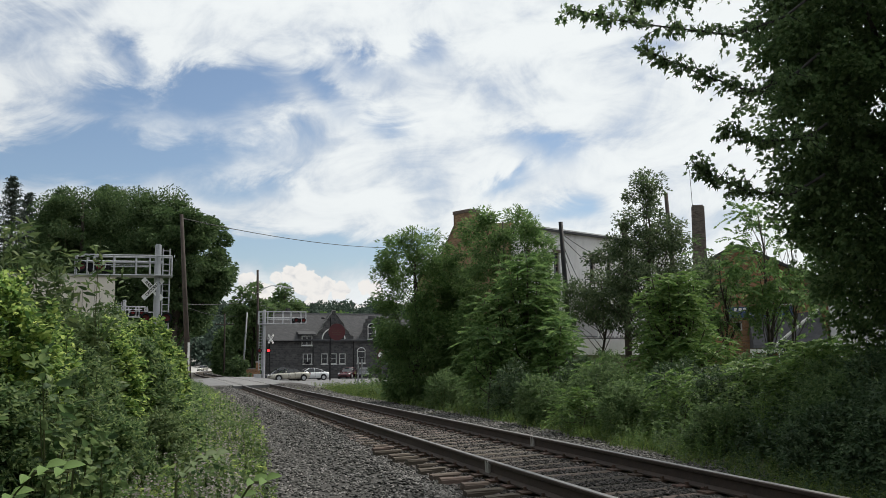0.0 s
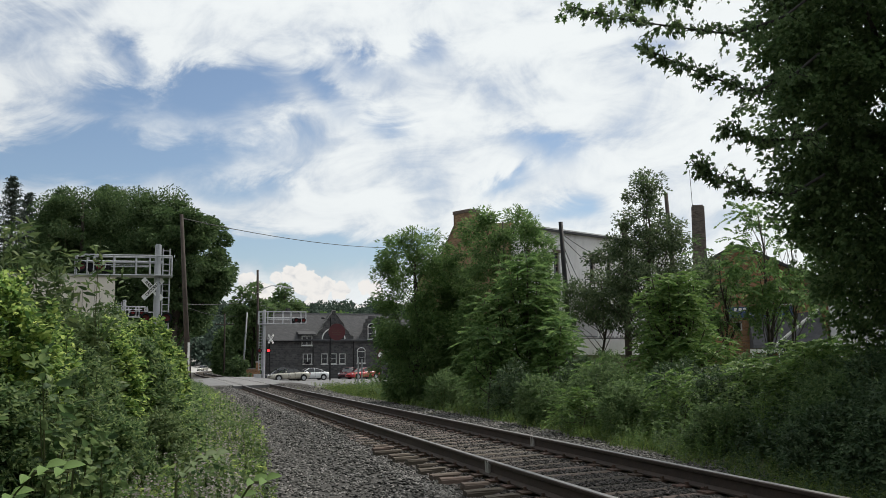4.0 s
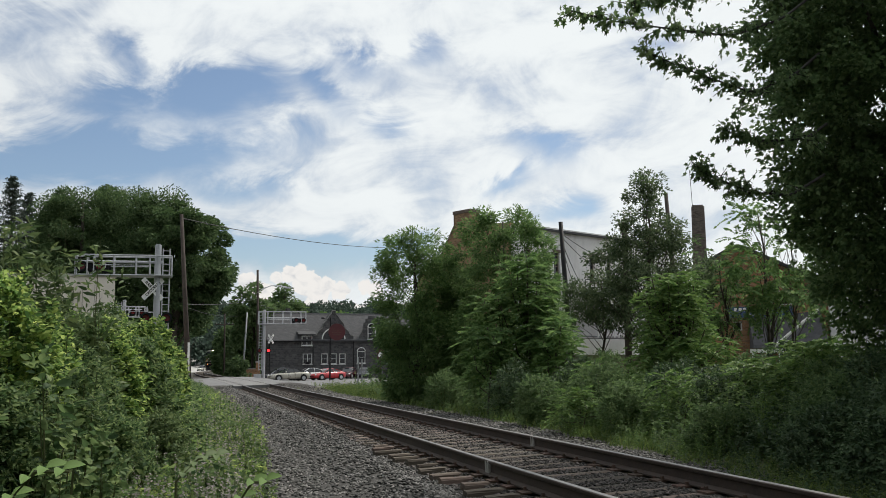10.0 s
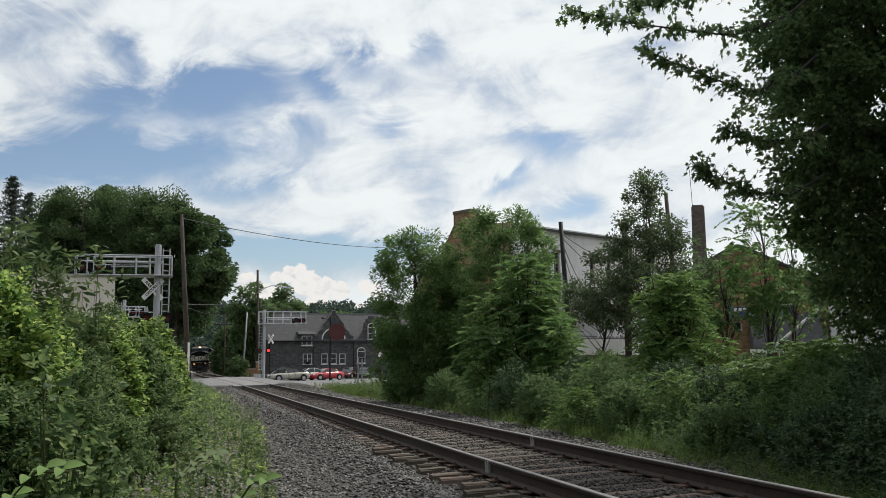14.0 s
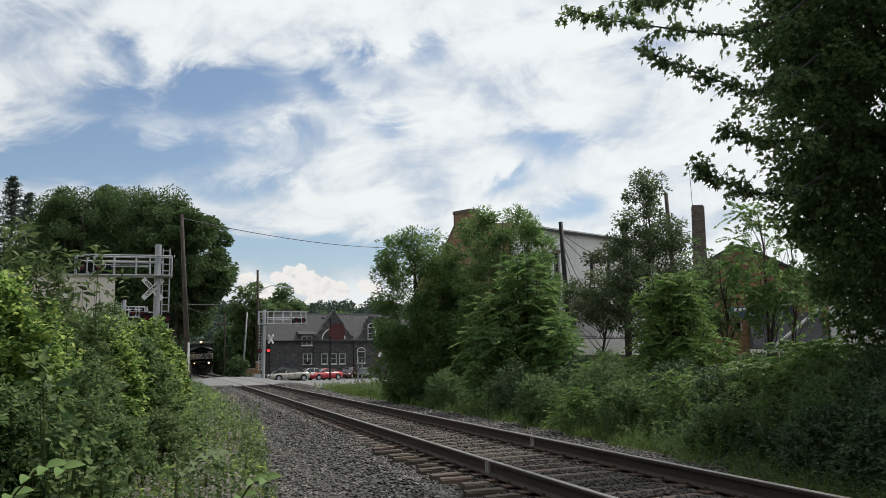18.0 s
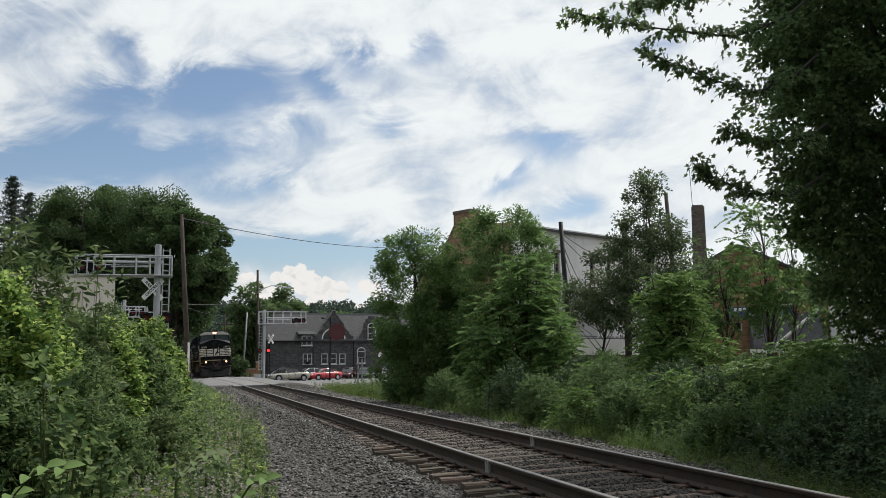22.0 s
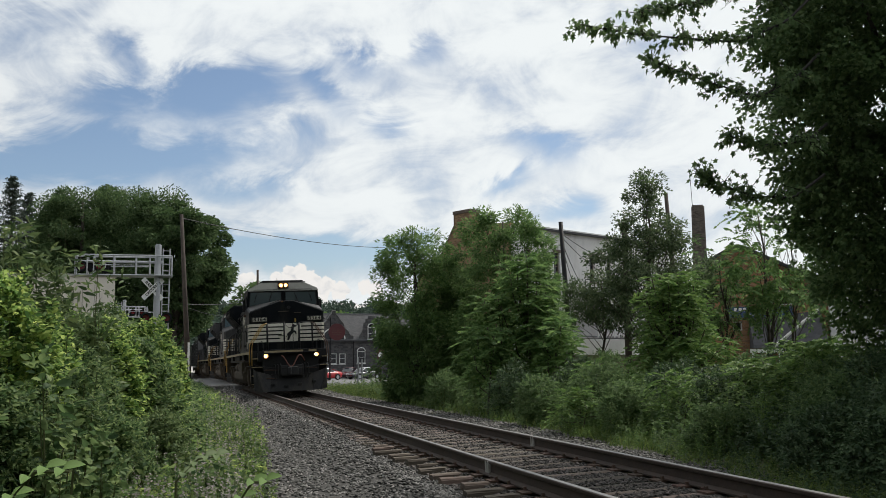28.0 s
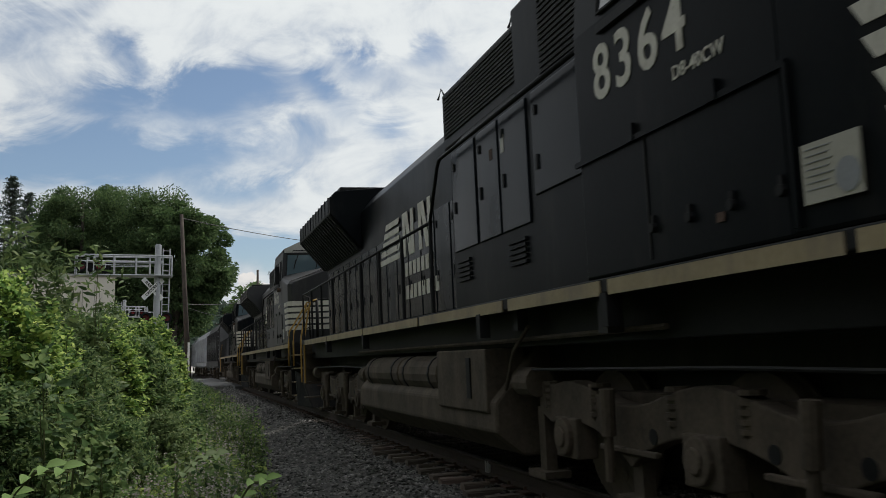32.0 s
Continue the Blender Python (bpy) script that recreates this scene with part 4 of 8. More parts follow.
        part("class_light", Mesh().tube([(s * 1.53, 2.70, 3.20), (s * 1.62, 2.70, 3.20)], 0.055, 12), M_RUST, cab, "brown class light")
        part("warning_label", Mesh().box(s * 1.512 - 0.004, s * 1.512 + 0.004, 1.34, 1.47, 1.90, 2.03), M_PLATE, nose, "small white warning label")
        part("warning_label", Mesh().box(s * 1.535 - 0.004, s * 1.535 + 0.004, 2.93, 3.0, 1.86, 1.91), M_RUST, cab, "small faded label")
        part("notice_disc", Mesh().disc((s * 1.543, 2.01, 1.92), (1, 0, 0), 0.075, 0.004, 20), M_GALV, cab)
        for y in (2.35, 2.75, 3.15, 3.55):
            lt = Mesh().disc((s * 1.545, y + 0.1, 1.93), (1, 0, 0), 0.03, 0.03, 8).box(s * 1.54 - 0.01, s * 1.54 + 0.015, y + 0.085, y + 0.115, 1.95, 2.0)
            part("door_latch", lt, M_BLACKP, cab)
    hl = part("headlight_housing", ring_tube(ring_tube(Mesh().box(-0.22, 0.22, 2.28, 2.40, 4.29, 4.53), -0.10, 4.41, 2.20, 2.28, 0.085, 0.096), 0.10, 4.41, 2.20, 2.28, 0.085, 0.096), M_RUST, cab, "brown headlight box", bevel=0.03)
    for x in (-0.10, 0.10):
        part("headlight", Mesh().disc((x, 2.275, 4.41), (0, 1, 0), 0.084, 0.014, 18), M_HEADLAMP if detail else M_LENS, hl, "lit headlight")
        if detail:
            part("bulb", Mesh().disc((x, 2.264, 4.41), (0, 1, 0), 0.038, 0.008, 16), M_BULB, hl, "bright warm lamp")
    # wide equipment cabinet behind the cab
    eq = part("equipment_cabinet", Mesh().prism([(-1.40, 1.70), (-1.40, 3.42), (-1.22, 3.62), (1.22, 3.62), (1.40, 3.42), (1.40, 1.70)], 4.62, 8.15, "y"), body, lo, "black equipment cabinet", bevel=0.02)
    br = part("brake_grid_box", Mesh().prism([(-1.22, 3.60), (-1.22, 4.26), (-1.05, 4.36), (1.05, 4.36), (1.22, 4.26), (1.22, 3.60)], 6.45, 8.95, "y"), body, lo, "black brake grid box", bevel=0.02)
    bl = part("blower_box", Mesh().prism([(-1.30, 3.42), (-1.30, 4.32), (-0.95, 4.48), (0.95, 4.48), (1.30, 4.32), (1.30, 3.42)], 4.64, 6.4, "y"), body, lo, bevel=0.02)
    for s in (-1, 1):
        part("grille", bars(Mesh(), s * 1.225, 6.55, 8.85, 3.72, 4.22, 12, 0.012), M_GRILLE, br)
        part("grille", bars(Mesh(), s * 1.305, 4.95, 5.75, 3.48, 4.24, 16, 0.012), M_GRILLE, bl)
        for i, (y0, y1) in enumerate(((4.74, 5.75), (5.88, 6.55), (6.6, 7.2), (7.28, 8.05))):
            d = part("cabinet_door", Mesh().box(s * 1.405 - 0.012, s * 1.405 + 0.012, y0, y1, 2.30 if i else 2.5, 3.36), M_GLOSS, eq, bevel=0.008)
            parts("latch", [Mesh().box(s * 1.42 - 0.012, s * 1.42 + 0.02, y1 - 0.12, y1 - 0.08, z0, z1) for z0, z1 in ((2.7, 2.82), (3.15, 3.23))], M_BLACKP, d)
        part("warning_label", Mesh().box(s * 1.418 - 0.003, s * 1.418 + 0.003, 6.42, 6.5, 3.02, 3.18), M_PLATE, eq, "small faded warning label")
        part("warning_label", Mesh().box(s * 1.418 - 0.003, s * 1.418 + 0.003, 6.74, 6.82, 3.02, 3.12), M_RUST, eq, "small faded red label")
        for y0 in (6.0, 7.55):
            part("louvre", bars(Mesh(), s * 1.41, y0, y0 + 0.42, 1.98, 2.22, 5, 0.018), body, eq)
        part("upper_handrail", Mesh().tube([(s * 1.50, 4.55, 3.34), (s * 1.50, 8.22, 3.34), (s * 1.50, 8.32, 3.26), (s * 1.52, 8.62, 2.72)], 0.02, 8), M_BLACKP, lo, smooth=True)
        for y in (6.5, 8.9):
            part("lifting_eye", Mesh().tube([(s * 1.18, y, 4.22), (s * 1.24, y, 4.33), (s * 1.28, y, 4.2)], 0.015, 5), M_BLACKP, lo)
    # engine hood
    hood = part("engine_hood", Mesh().prism([(-0.93, 1.70), (-0.93, 3.95), (-0.72, 4.2), (-0.4, 4.32), (0.4, 4.32), (0.72, 4.2), (0.93, 3.95), (0.93, 1.70)], 8.15, 19.7, "y"), body, lo, "long black engine hood", bevel=0.02)
    for s in (-1, 1):
        y = 8.3
        while y < 19.3:
            w = 0.74 if y < 14 else 0.66
            d = part("hood_door", Mesh().box(s * 0.935 - 0.012, s * 0.935 + 0.012, y, y + w - 0.06, 1.80, 3.15), M_GLOSS, hood, bevel=0.008)
            parts("latch", [Mesh().box(s * 0.95 - 0.01, s * 0.95 + 0.016, y + w - 0.16, y + w - 0.12, z0, z1) for z0, z1 in ((2.2, 2.34), (2.9, 3.0))], M_BLACKP, d)
            y += w
        # cream flank marks: slanting bars, a block emblem and two rows of plain strokes
        for i in range(5):
            z0 = 2.74 + i * 0.135
            part("flank_bar", Mesh().hexa([(s * 0.950, 12.5, z0), (s * 0.956, 12.5, z0), (s * 0.956, 13.9 - 0.12 * i, z0), (s * 0.950, 13.9 - 0.12 * i, z0),
                                           (s * 0.950, 12.44, z0 + 0.09), (s * 0.956, 12.44, z0 + 0.09), (s * 0.956, 13.84 - 0.12 * i, z0 + 0.09), (s * 0.950, 13.84 - 0.12 * i, z0 + 0.09)]), M_CREAM, hood)
        for y0, lean in ((10.5, 0.0), (11.45, 0.0)):
            e = Mesh()
            for pts in (((0.62, 2.72), (0.78, 2.72), (0.78, 3.38), (0.62, 3.38)), ((0.12, 2.72), (0.28, 2.72), (0.28, 3.38), (0.12, 3.38)), ((0.24, 2.72), (0.42, 2.72), (0.66, 3.38), (0.48, 3.38))):
                e.hexa([(s * 0.952 + o, y0 + a, b) for o in (-0.004, 0.004) for a, b in pts])
            part("flank_emblem", e, M_CREAM, hood, "cream block emblem on the hood flank")
        for row, z0 in ((0, 2.42), (1, 2.08)):
            for k in range(7 + row):
                yy = 12.15 - k * 0.235
                part("flank_stroke", Mesh().box(s * 0.952 - 0.003, s * 0.952 + 0.003, yy - 0.16, yy, z0, z0 + 0.2), M_CREAM, hood)
    part("exhaust_stack", Mesh().box(-0.3, 0.3, 10.2, 10.9, 4.3, 4.48), M_UNDER, hood, bevel=0.02)
    part("horn", Mesh().tube([(-0.3, 9.3, 4.38), (-0.3, 9.0, 4.38)], 0.03, 8, 0.07).tube([(-0.15, 9.3, 4.42), (-0.15, 9.6, 4.42)], 0.03, 8, 0.07).box(-0.35, -0.05, 9.26, 9.34, 4.18, 4.42), M_BLACKP, hood)
    # radiator with flared wings
    for s in (-1, 1):
        rw = Mesh().prism([(s * 0.93, 3.25), (s * 1.52, 3.93), (s * 1.52, 4.22), (s * 1.40, 4.34), (s * 0.5, 4.42), (s * 0.5, 4.1), (s * 0.93, 3.7)], 15.5, 19.9, "y")
        r = part("radiator_wing", rw, body, lo, "black flared radiator wing", bevel=0.015)
        for k in range(18):
            y = 15.6 + k * 0.24
            g = Mesh().hexa([(s * 0.97, y, 3.27), (s * 0.99, y, 3.25), (s * 1.53, y, 3.90), (s * 1.51, y, 3.92), (s * 0.97, y + 0.12, 3.27), (s * 0.99, y + 0.12, 3.25), (s * 1.53, y + 0.12, 3.90), (s * 1.51, y + 0.12, 3.92)])
            part("shutter", g, M_GRILLE, r)
        for k in range(11):
            e = Mesh().box(s * 1.52 - 0.012, s * 1.52 + 0.02, 15.65 + k * 0.4, 15.7 + k * 0.4, 3.95, 4.24)
            part("rib", e, body, r)
    part("radiator_top", Mesh().box(-1.3, 1.3, 15.6, 19.8, 4.36, 4.44), M_BLACKP, lo, bevel=0.02)
    # walkway handrails
    for s in (-1, 1):
        part("walkway_handrail", Mesh().tube([(s * 1.50, 8.62, 2.72), (s * 1.50, 19.8, 2.72), (s * 1.3, 20.2, 2.70), (s * 1.3, 20.2, 1.7)], 0.018, 6), M_BLACKP, lo, smooth=True)
        for k in range(9):
            y = 8.7 + k * 1.38
            part("handrail_post", Mesh().tube([(s * 1.50, y, 1.62), (s * 1.50, y, 2.72)], 0.022, 6), M_BLACKP, lo)
        for dy in (19.75, 20.35):
            part("grab_rail", Mesh().tube([(s * 1.50, dy, 0.75), (s * 1.50, dy, 1.75), (s * 1.35, dy, 2.55)], 0.02, 6), M_YELLOW, lo, "yellow grab rail")
        for k in range(4):
            part("step", Mesh().box(min(s * 1.05, s * 1.48), max(s * 1.05, s * 1.48), 19.85, 20.25, 0.4 + k * 0.33, 0.43 + k * 0.33), M_UNDER, lo)
    part("rear_coupler", Mesh().box(-0.13, 0.13, 20.3, 20.9, 0.76, 1.0).box(-1.45, 1.45, 20.3, 20.42, 0.7, 1.62), M_UNDER, lo)
    # tank, reservoirs and boxes under the frame
    part("fuel_tank", Mesh().prism([(-1.15, 0.28), (-1.42, 0.50), (-1.42, 0.78), (-0.95, 1.28), (0.95, 1.28), (1.42, 0.78), (1.42, 0.50), (1.15, 0.28)], 7.0, 13.6, "y"), M_UNDER, lo, "dusty black fuel tank", bevel=0.03)
    for s in (-1, 1):
        for y0, y1 in ((9.05, 10.9), (11.0, 13.2)):
            rv = part("air_reservoir", Mesh().tube([(s * 1.20, y0 - 0.06, 1.02), (s * 1.20, y0, 1.02)], 0.14, 16, 0.22).tube([(s * 1.20, y0, 1.02), (s * 1.20, y1, 1.02)], 0.22, 16).tube([(s * 1.20, y1, 1.02), (s * 1.20, y1 + 0.06, 1.02)], 0.22, 16, 0.14), M_UNDER, lo, "dusty grey air reservoir", smooth=False)
            for y in (y0 + 0.3, y1 - 0.3):
                part("strap", Mesh().tube([(s * 1.20, y, 1.02), (s * 1.20, y + 0.05, 1.02)], 0.232, 16), M_BLACKP, rv)
        bx = part("battery_box", Mesh().box(s * 1.25 - 0.2, s * 1.25 + 0.2, 7.15, 8.85, 0.68, 1.28), M_UNDER, lo, "dusty grey battery box", bevel=0.015)
        part("handle", Mesh().box(s * 1.455 - 0.01, s * 1.455 + 0.015, 7.6, 7.72, 0.8, 1.2), M_BLACKP, bx)
        pp = Mesh().tube([(s * 1.3, 4.0, 1.36), (s * 1.3, 7.1, 1.34), (s * 1.3, 9.0, 1.34), (s * 1.3, 14.2, 1.34)], 0.022, 6).tube([(s * 1.36, 6.2, 1.45), (s * 1.36, 6.6, 1.25), (s * 1.34, 6.9, 0.9)], 0.02, 6)
        part("brake_pipe", pp, M_UNDER, lo)
        parts("drain_box", [Mesh().box(s * 1.42 - 0.06, s * 1.42 + 0.06, 4.46, 4.60, 1.34, 1.6), Mesh().box(s * 1.38 - 0.05, s * 1.38 + 0.05, 6.28, 6.38, 1.42, 1.6)], M_PLOW, lo)
    part("centre_sill", Mesh().box(-0.85, 0.85, 0.6, 20.2, 1.08, 1.5), M_PLOW, lo, "black centre sill")
    for y in (3.8, 16.7):
        part("traction_motor", Mesh().box(-0.6, 0.6, y - 2.1, y + 2.1, 0.3, 1.08), M_PLOW, lo, "black traction motors", bevel=0.05)
    return lo, truck(lo, 3.8) + truck(lo, 16.7)


UNITS = []
UNITS.append((*build_loco("locomotive", "black road diesel locomotive with cream nose bars, headlights lit", M_LOCO, "8364", True), 0.0, (3.8, 16.7)))
UNITS.append((*build_loco("locomotive", "faded black diesel locomotive coupled second in the train", M_LOCO2, "8655", False), 21.54, (3.8, 16.7)))
UNITS.append((*build_loco("locomotive", "dull black diesel locomotive coupled third in the train", M_LOCO, "8412", False), 43.08, (3.8, 16.7)))


def build_hopper(paint, label):
    h = thing("hopper_wagon", None, label, "wagon", group="hopper wagons of the train")
    prof = [(-1.05, 1.05), (-1.55, 1.5), (-1.58, 2.6), (-1.50, 3.6), (-1.2, 4.15), (-0.5, 4.35), (0.5, 4.35), (1.2, 4.15), (1.50, 3.6), (1.58, 2.6), (1.55, 1.5), (1.05, 1.05)]
    part("body", Mesh().prism(prof, 1.9, 15.4, "y"), paint, h, bevel=0.03)
    for s in (-1, 1):
        for k in range(15):
            y = 1.95 + k * 0.955
            part("rib", Mesh().hexa([(s * a + d, y + e, z) for a, z in ((1.56, 1.5), (1.50, 3.62)) for d, e in ((0, 0), (s * 0.06, 0), (s * 0.06, 0.09), (0, 0.09))]), paint, h)
        part("side_sill", Mesh().box(s * 1.5 - 0.06, s * 1.5 + 0.06, 0.3, 17.0, 1.1, 1.45), paint, h)
        part("slope_sheet", Mesh().hexa([(s * 0.02, 0.6, 1.3), (s * 1.4, 0.6, 1.3), (s * 1.4, 2.0, 1.3), (s * 0.02, 2.0, 1.3), (s * 0.02, 1.8, 3.9), (s * 1.3, 1.8, 3.9), (s * 1.3, 2.0, 3.9), (s * 0.02, 2.0, 3.9)]), paint, h)
        part("ladder", bars(Mesh(), s * 1.5, 0.4, 0.8, 1.3, 4.1, 9, 0.02, 0.85), M_GALV, h)
        bk = part("truck_frame", Mesh().prism([(1.1, 0.75), (1.1, 0.4), (1.6, 0.35), (2.4, 0.35), (2.9, 0.4), (2.9, 0.75), (2.3, 0.9), (1.7, 0.9)], s * 0.98, s * 1.12, "x"), M_UNDER, h)
        part("truck_frame", Mesh().prism([(14.1, 0.75), (14.1, 0.4), (14.6, 0.35), (15.4, 0.35), (15.9, 0.4), (15.9, 0.75), (15.3, 0.9), (14.7, 0.9)], s * 0.98, s * 1.12, "x"), M_UNDER, h)
    for y in (4.2, 8.6, 13.0):
        part("outlet", Mesh().hexa([(-0.9, y - 1.6, 1.3), (0.9, y - 1.6, 1.3), (0.9, y + 1.6, 1.3), (-0.9, y + 1.6, 1.3), (-0.4, y - 0.3, 0.45), (0.4, y - 0.3, 0.45), (0.4, y + 0.3, 0.45), (-0.4, y + 0.3, 0.45)]), paint, h)
    part("roof_walk", Mesh().box(-0.4, 0.4, 0.6, 16.6, 4.42, 4.46), M_GALV, h)
    part("coupler", Mesh().box(-0.13, 0.13, -0.35, 0.6, 0.76, 1.0).box(-0.13, 0.13, 16.6, 17.6, 0.76, 1.0).box(-1.4, 1.4, 0.3, 0.5, 1.1, 1.4).box(-1.4, 1.4, 16.8, 17.0, 1.1, 1.4), M_UNDER, h)
    ws = []
    for y in (1.25, 2.75, 14.25, 15.75):
        w = new("wheelset", AXLE)
        w.parent, w.location, w.scale = h, (0, y, 0.46), (1, 0.87, 0.87)
        ws.append(w)
    return h


BLACK_HOPPER = build_hopper(M_LOCO2, "black covered hopper wagon with ribbed curved flanks")
UNITS.append((BLACK_HOPPER, [], 64.7, (2.0, 15.0)))
HOPPER = build_hopper(M_HOPPER, "grey covered hopper wagon with ribbed curved flanks")
for _k in range(4):
    UNITS.append((HOPPER if _k == 0 else copy_thing(HOPPER, Matrix.Identity(4)), [], 82.05 + 17.35 * _k, (2.0, 15.0)))


# ---- crossing signals ----
def build_signal(label, m, arm, face, lit, buck=(0, 4.6, 0), up=0.0, reach=3.75, zt=6.62):
    """A cantilever crossing signal. arm: way of the arm along x; face: way its lamps look along y."""
    s = thing("crossing_signal", None, label, "crossing signal", group="crossing signals", at=m)
    part("base", Mesh().box(-0.45, 0.45, -0.45, 0.45, -0.6, 0.12), M_CONCRETE, s, "concrete footing", bevel=0.02)
    part("mast", Mesh().tube([(0, 0, 0.1), (0, 0, 7.15)], 0.15, 14), M_ALU, s, "grey aluminium mast", smooth=False)
    part("cap", Mesh().box(-0.09, 0.09, -0.09, 0.09, 7.15, 7.2), M_ALU, s)
    ld = part("ladder", Mesh().tube([(-arm * 0.22, 0, 0.9), (-arm * 0.22, 0, 7.0)], 0.03, 6).tube([(-arm * 0.52, 0, 0.9), (-arm * 0.52, 0, 7.0)], 0.03, 6), M_ALU, s, "grey ladder")
    for k in range(20):
        part("rung", Mesh().tube([(-arm * 0.22, 0, 1.0 + k * 0.31), (-arm * 0.52, 0, 1.0 + k * 0.31)], 0.018, 5), M_ALU, ld)
    fr = part("arm", Mesh().tube([(-arm * 0.2, 0, 6.35), (arm * (reach - 0.2), 0, 6.33)], 0.06, 8), M_ALU, s, "white tubular cantilever arm")
    for y in (-0.35, 0.35):
        for z in (5.72, zt):
            part("arm_rail", Mesh().tube([(-arm * 0.62, y, z), (arm * reach, y, z - 0.02)], 0.038, 6), M_ALU, fr)
    fl = Mesh().box(min(-arm * 0.62, arm * reach), max(-arm * 0.62, arm * reach), -0.33, 0.33, 5.66, 5.69)
    part("walkway", fl, M_ALU, fr)
    for x in (-0.62, 0.35, 0.95, 1.9, 2.75, reach - 0.5, reach):
        p = Mesh()
        for y in (-0.35, 0.35):
            p.tube([(arm * x, y, 5.7), (arm * x, y, zt + 0.02)], 0.03, 6)
        p.tube([(arm * x, -0.35, 5.7), (arm * x, 0.35, 5.7)], 0.025, 6)
        part("stanchion", p, M_ALU, fr)
    part("mid_rail", Mesh().tube([(arm * 0.35, -0.35, 6.17), (arm * 2.75, -0.35, 6.15)], 0.018, 5).tube([(arm * 0.35, 0.35, 6.17), (arm * 2.75, 0.35, 6.15)], 0.018, 5), M_ALU, fr)
    # lamp heads on the arm and on the mast
    heads = [(arm * (reach - 0.25), 6.1, face), (arm * (reach - 1.0), 6.12, face), (arm * (reach - 0.65), 6.1, -face), (arm * (reach - 1.25), 6.05, -face), (-0.45, 2.95 + up, face), (0.45, 2.95 + up, face), (0.42, 2.92 + up, -face)]
    for i, (x, z, f) in enumerate(heads):
        h = part("lamp_head", Mesh().tube([(x, 0, z), (x, f * 0.12, z)], 0.15, 14), M_BLACKP if i < 6 else M_ALU, s, "round crossing lamp")
        part("backboard", Mesh().disc((x, f * 0.10, z), (0, 1, 0), 0.25, 0.02, 20), M_BLACKP, h)
        part("lens", Mesh().disc((x, f * 0.122, z), (0, 1, 0), 0.15, 0.014, 16), M_REDLAMP if i in lit else M_REDLENS, h, "red lens")
        hood = Mesh()
        for k in range(9):
            a0, a1 = math.pi * k / 9, math.pi * (k + 1) / 9
            hood.hexa([(x + r * math.cos(a), f * y, z + r * math.sin(a)) for y in (0.11, 0.38) for a, r in ((a0, 0.165), (a1, 0.165), (a1, 0.18), (a0, 0.18))])
        part("hood", hood, M_BLACKP, h)
    part("lamp_bracket", Mesh().tube([(-0.45, 0, 2.95 + up), (0.45, 0, 2.95 + up)], 0.04, 8).tube([(arm * (reach - 1.25), 0, 6.33), (arm * (reach - 1.25), 0, 6.05)], 0.03, 6).tube([(arm * (reach - 0.25), 0, 6.33), (arm * (reach - 0.25), 0, 6.1)], 0.03, 6), M_ALU, s)
    xb = part("crossbuck", Mesh().tube([(-buck[0], 0, 0), (0, face * 0.19, 0)], 0.025, 6), M_ALU, s)
    xb.matrix_basis = pose(buck[0], 0, buck[1], 0, 0, buck[2])
    for tilt, words in ((45, "RAILROAD"), (-45, "CROSSING")):
        bl = part("blade", Mesh().box(-0.64, 0.64, -0.012, 0.012, -0.115, 0.115), M_WHITEP, xb, "white reflective crossbuck blade")
        bl.matrix_basis = Matrix.Translation((0, face * (0.20 if tilt > 0 else 0.225), 0)) @ Matrix.Rotation(radians(tilt), 4, "Y")
        tx = new("lettering", text_mesh("lettering", words, 0.19, M_BLACKP, 0.003, 1.0, 0.004))
        tx.parent = bl
        tx.matrix_basis = Matrix.Translation((0, face * 0.013, 0)) @ (pose(0, 0, 0, 90, 0, 0) if face < 0 else pose(0, 0, 0, 90, 0, 180))
    part("relay_box", Mesh().box(-1.0, -0.25, -0.3, 0.3, -0.3, 0.55), M_ALU, s, "small grey equipment box", bevel=0.02)
    return s


build_signal("grey aluminium cantilever crossing signal, one red lamp lit", pose(8.42, 97, -0.35), 1, -1, (5,), (0.52, 4.15, 50), 0.0, 4.29, 7.0)
build_signal("grey aluminium cantilever crossing signal above the bushes", pose(-1.06, 44, -0.50), -1, -1, (), (-0.27, 5.1, 22), 0.85, 3.53)
build_signal("small grey cantilever crossing signal seen far behind", pose(-4.7, 84, -0.35, 0, 0, 8), 1, -1, (), reach=1.7)


# ---- buildings ----
def wall_mesh(s0, s1, z0, z1, t, holes):
    """An upright wall along x with real openings (s0, s1, z0, z1) through its thickness."""
    m = Mesh()
    zs = sorted({z0, z1, *[h[2] for h in holes], *[h[3] for h in holes]})
    for a, b in zip(zs, zs[1:]):
        zc = (a + b) / 2
        cut = sorted((h[0], h[1]) for h in holes if h[2] < zc < h[3])
        x = s0
        for c, d in cut:
            if c > x:
                m.box(x, c, 0, t, a, b)
            x = max(x, d)
        if x < s1:
            m.box(x, s1, 0, t, a, b)
    return m


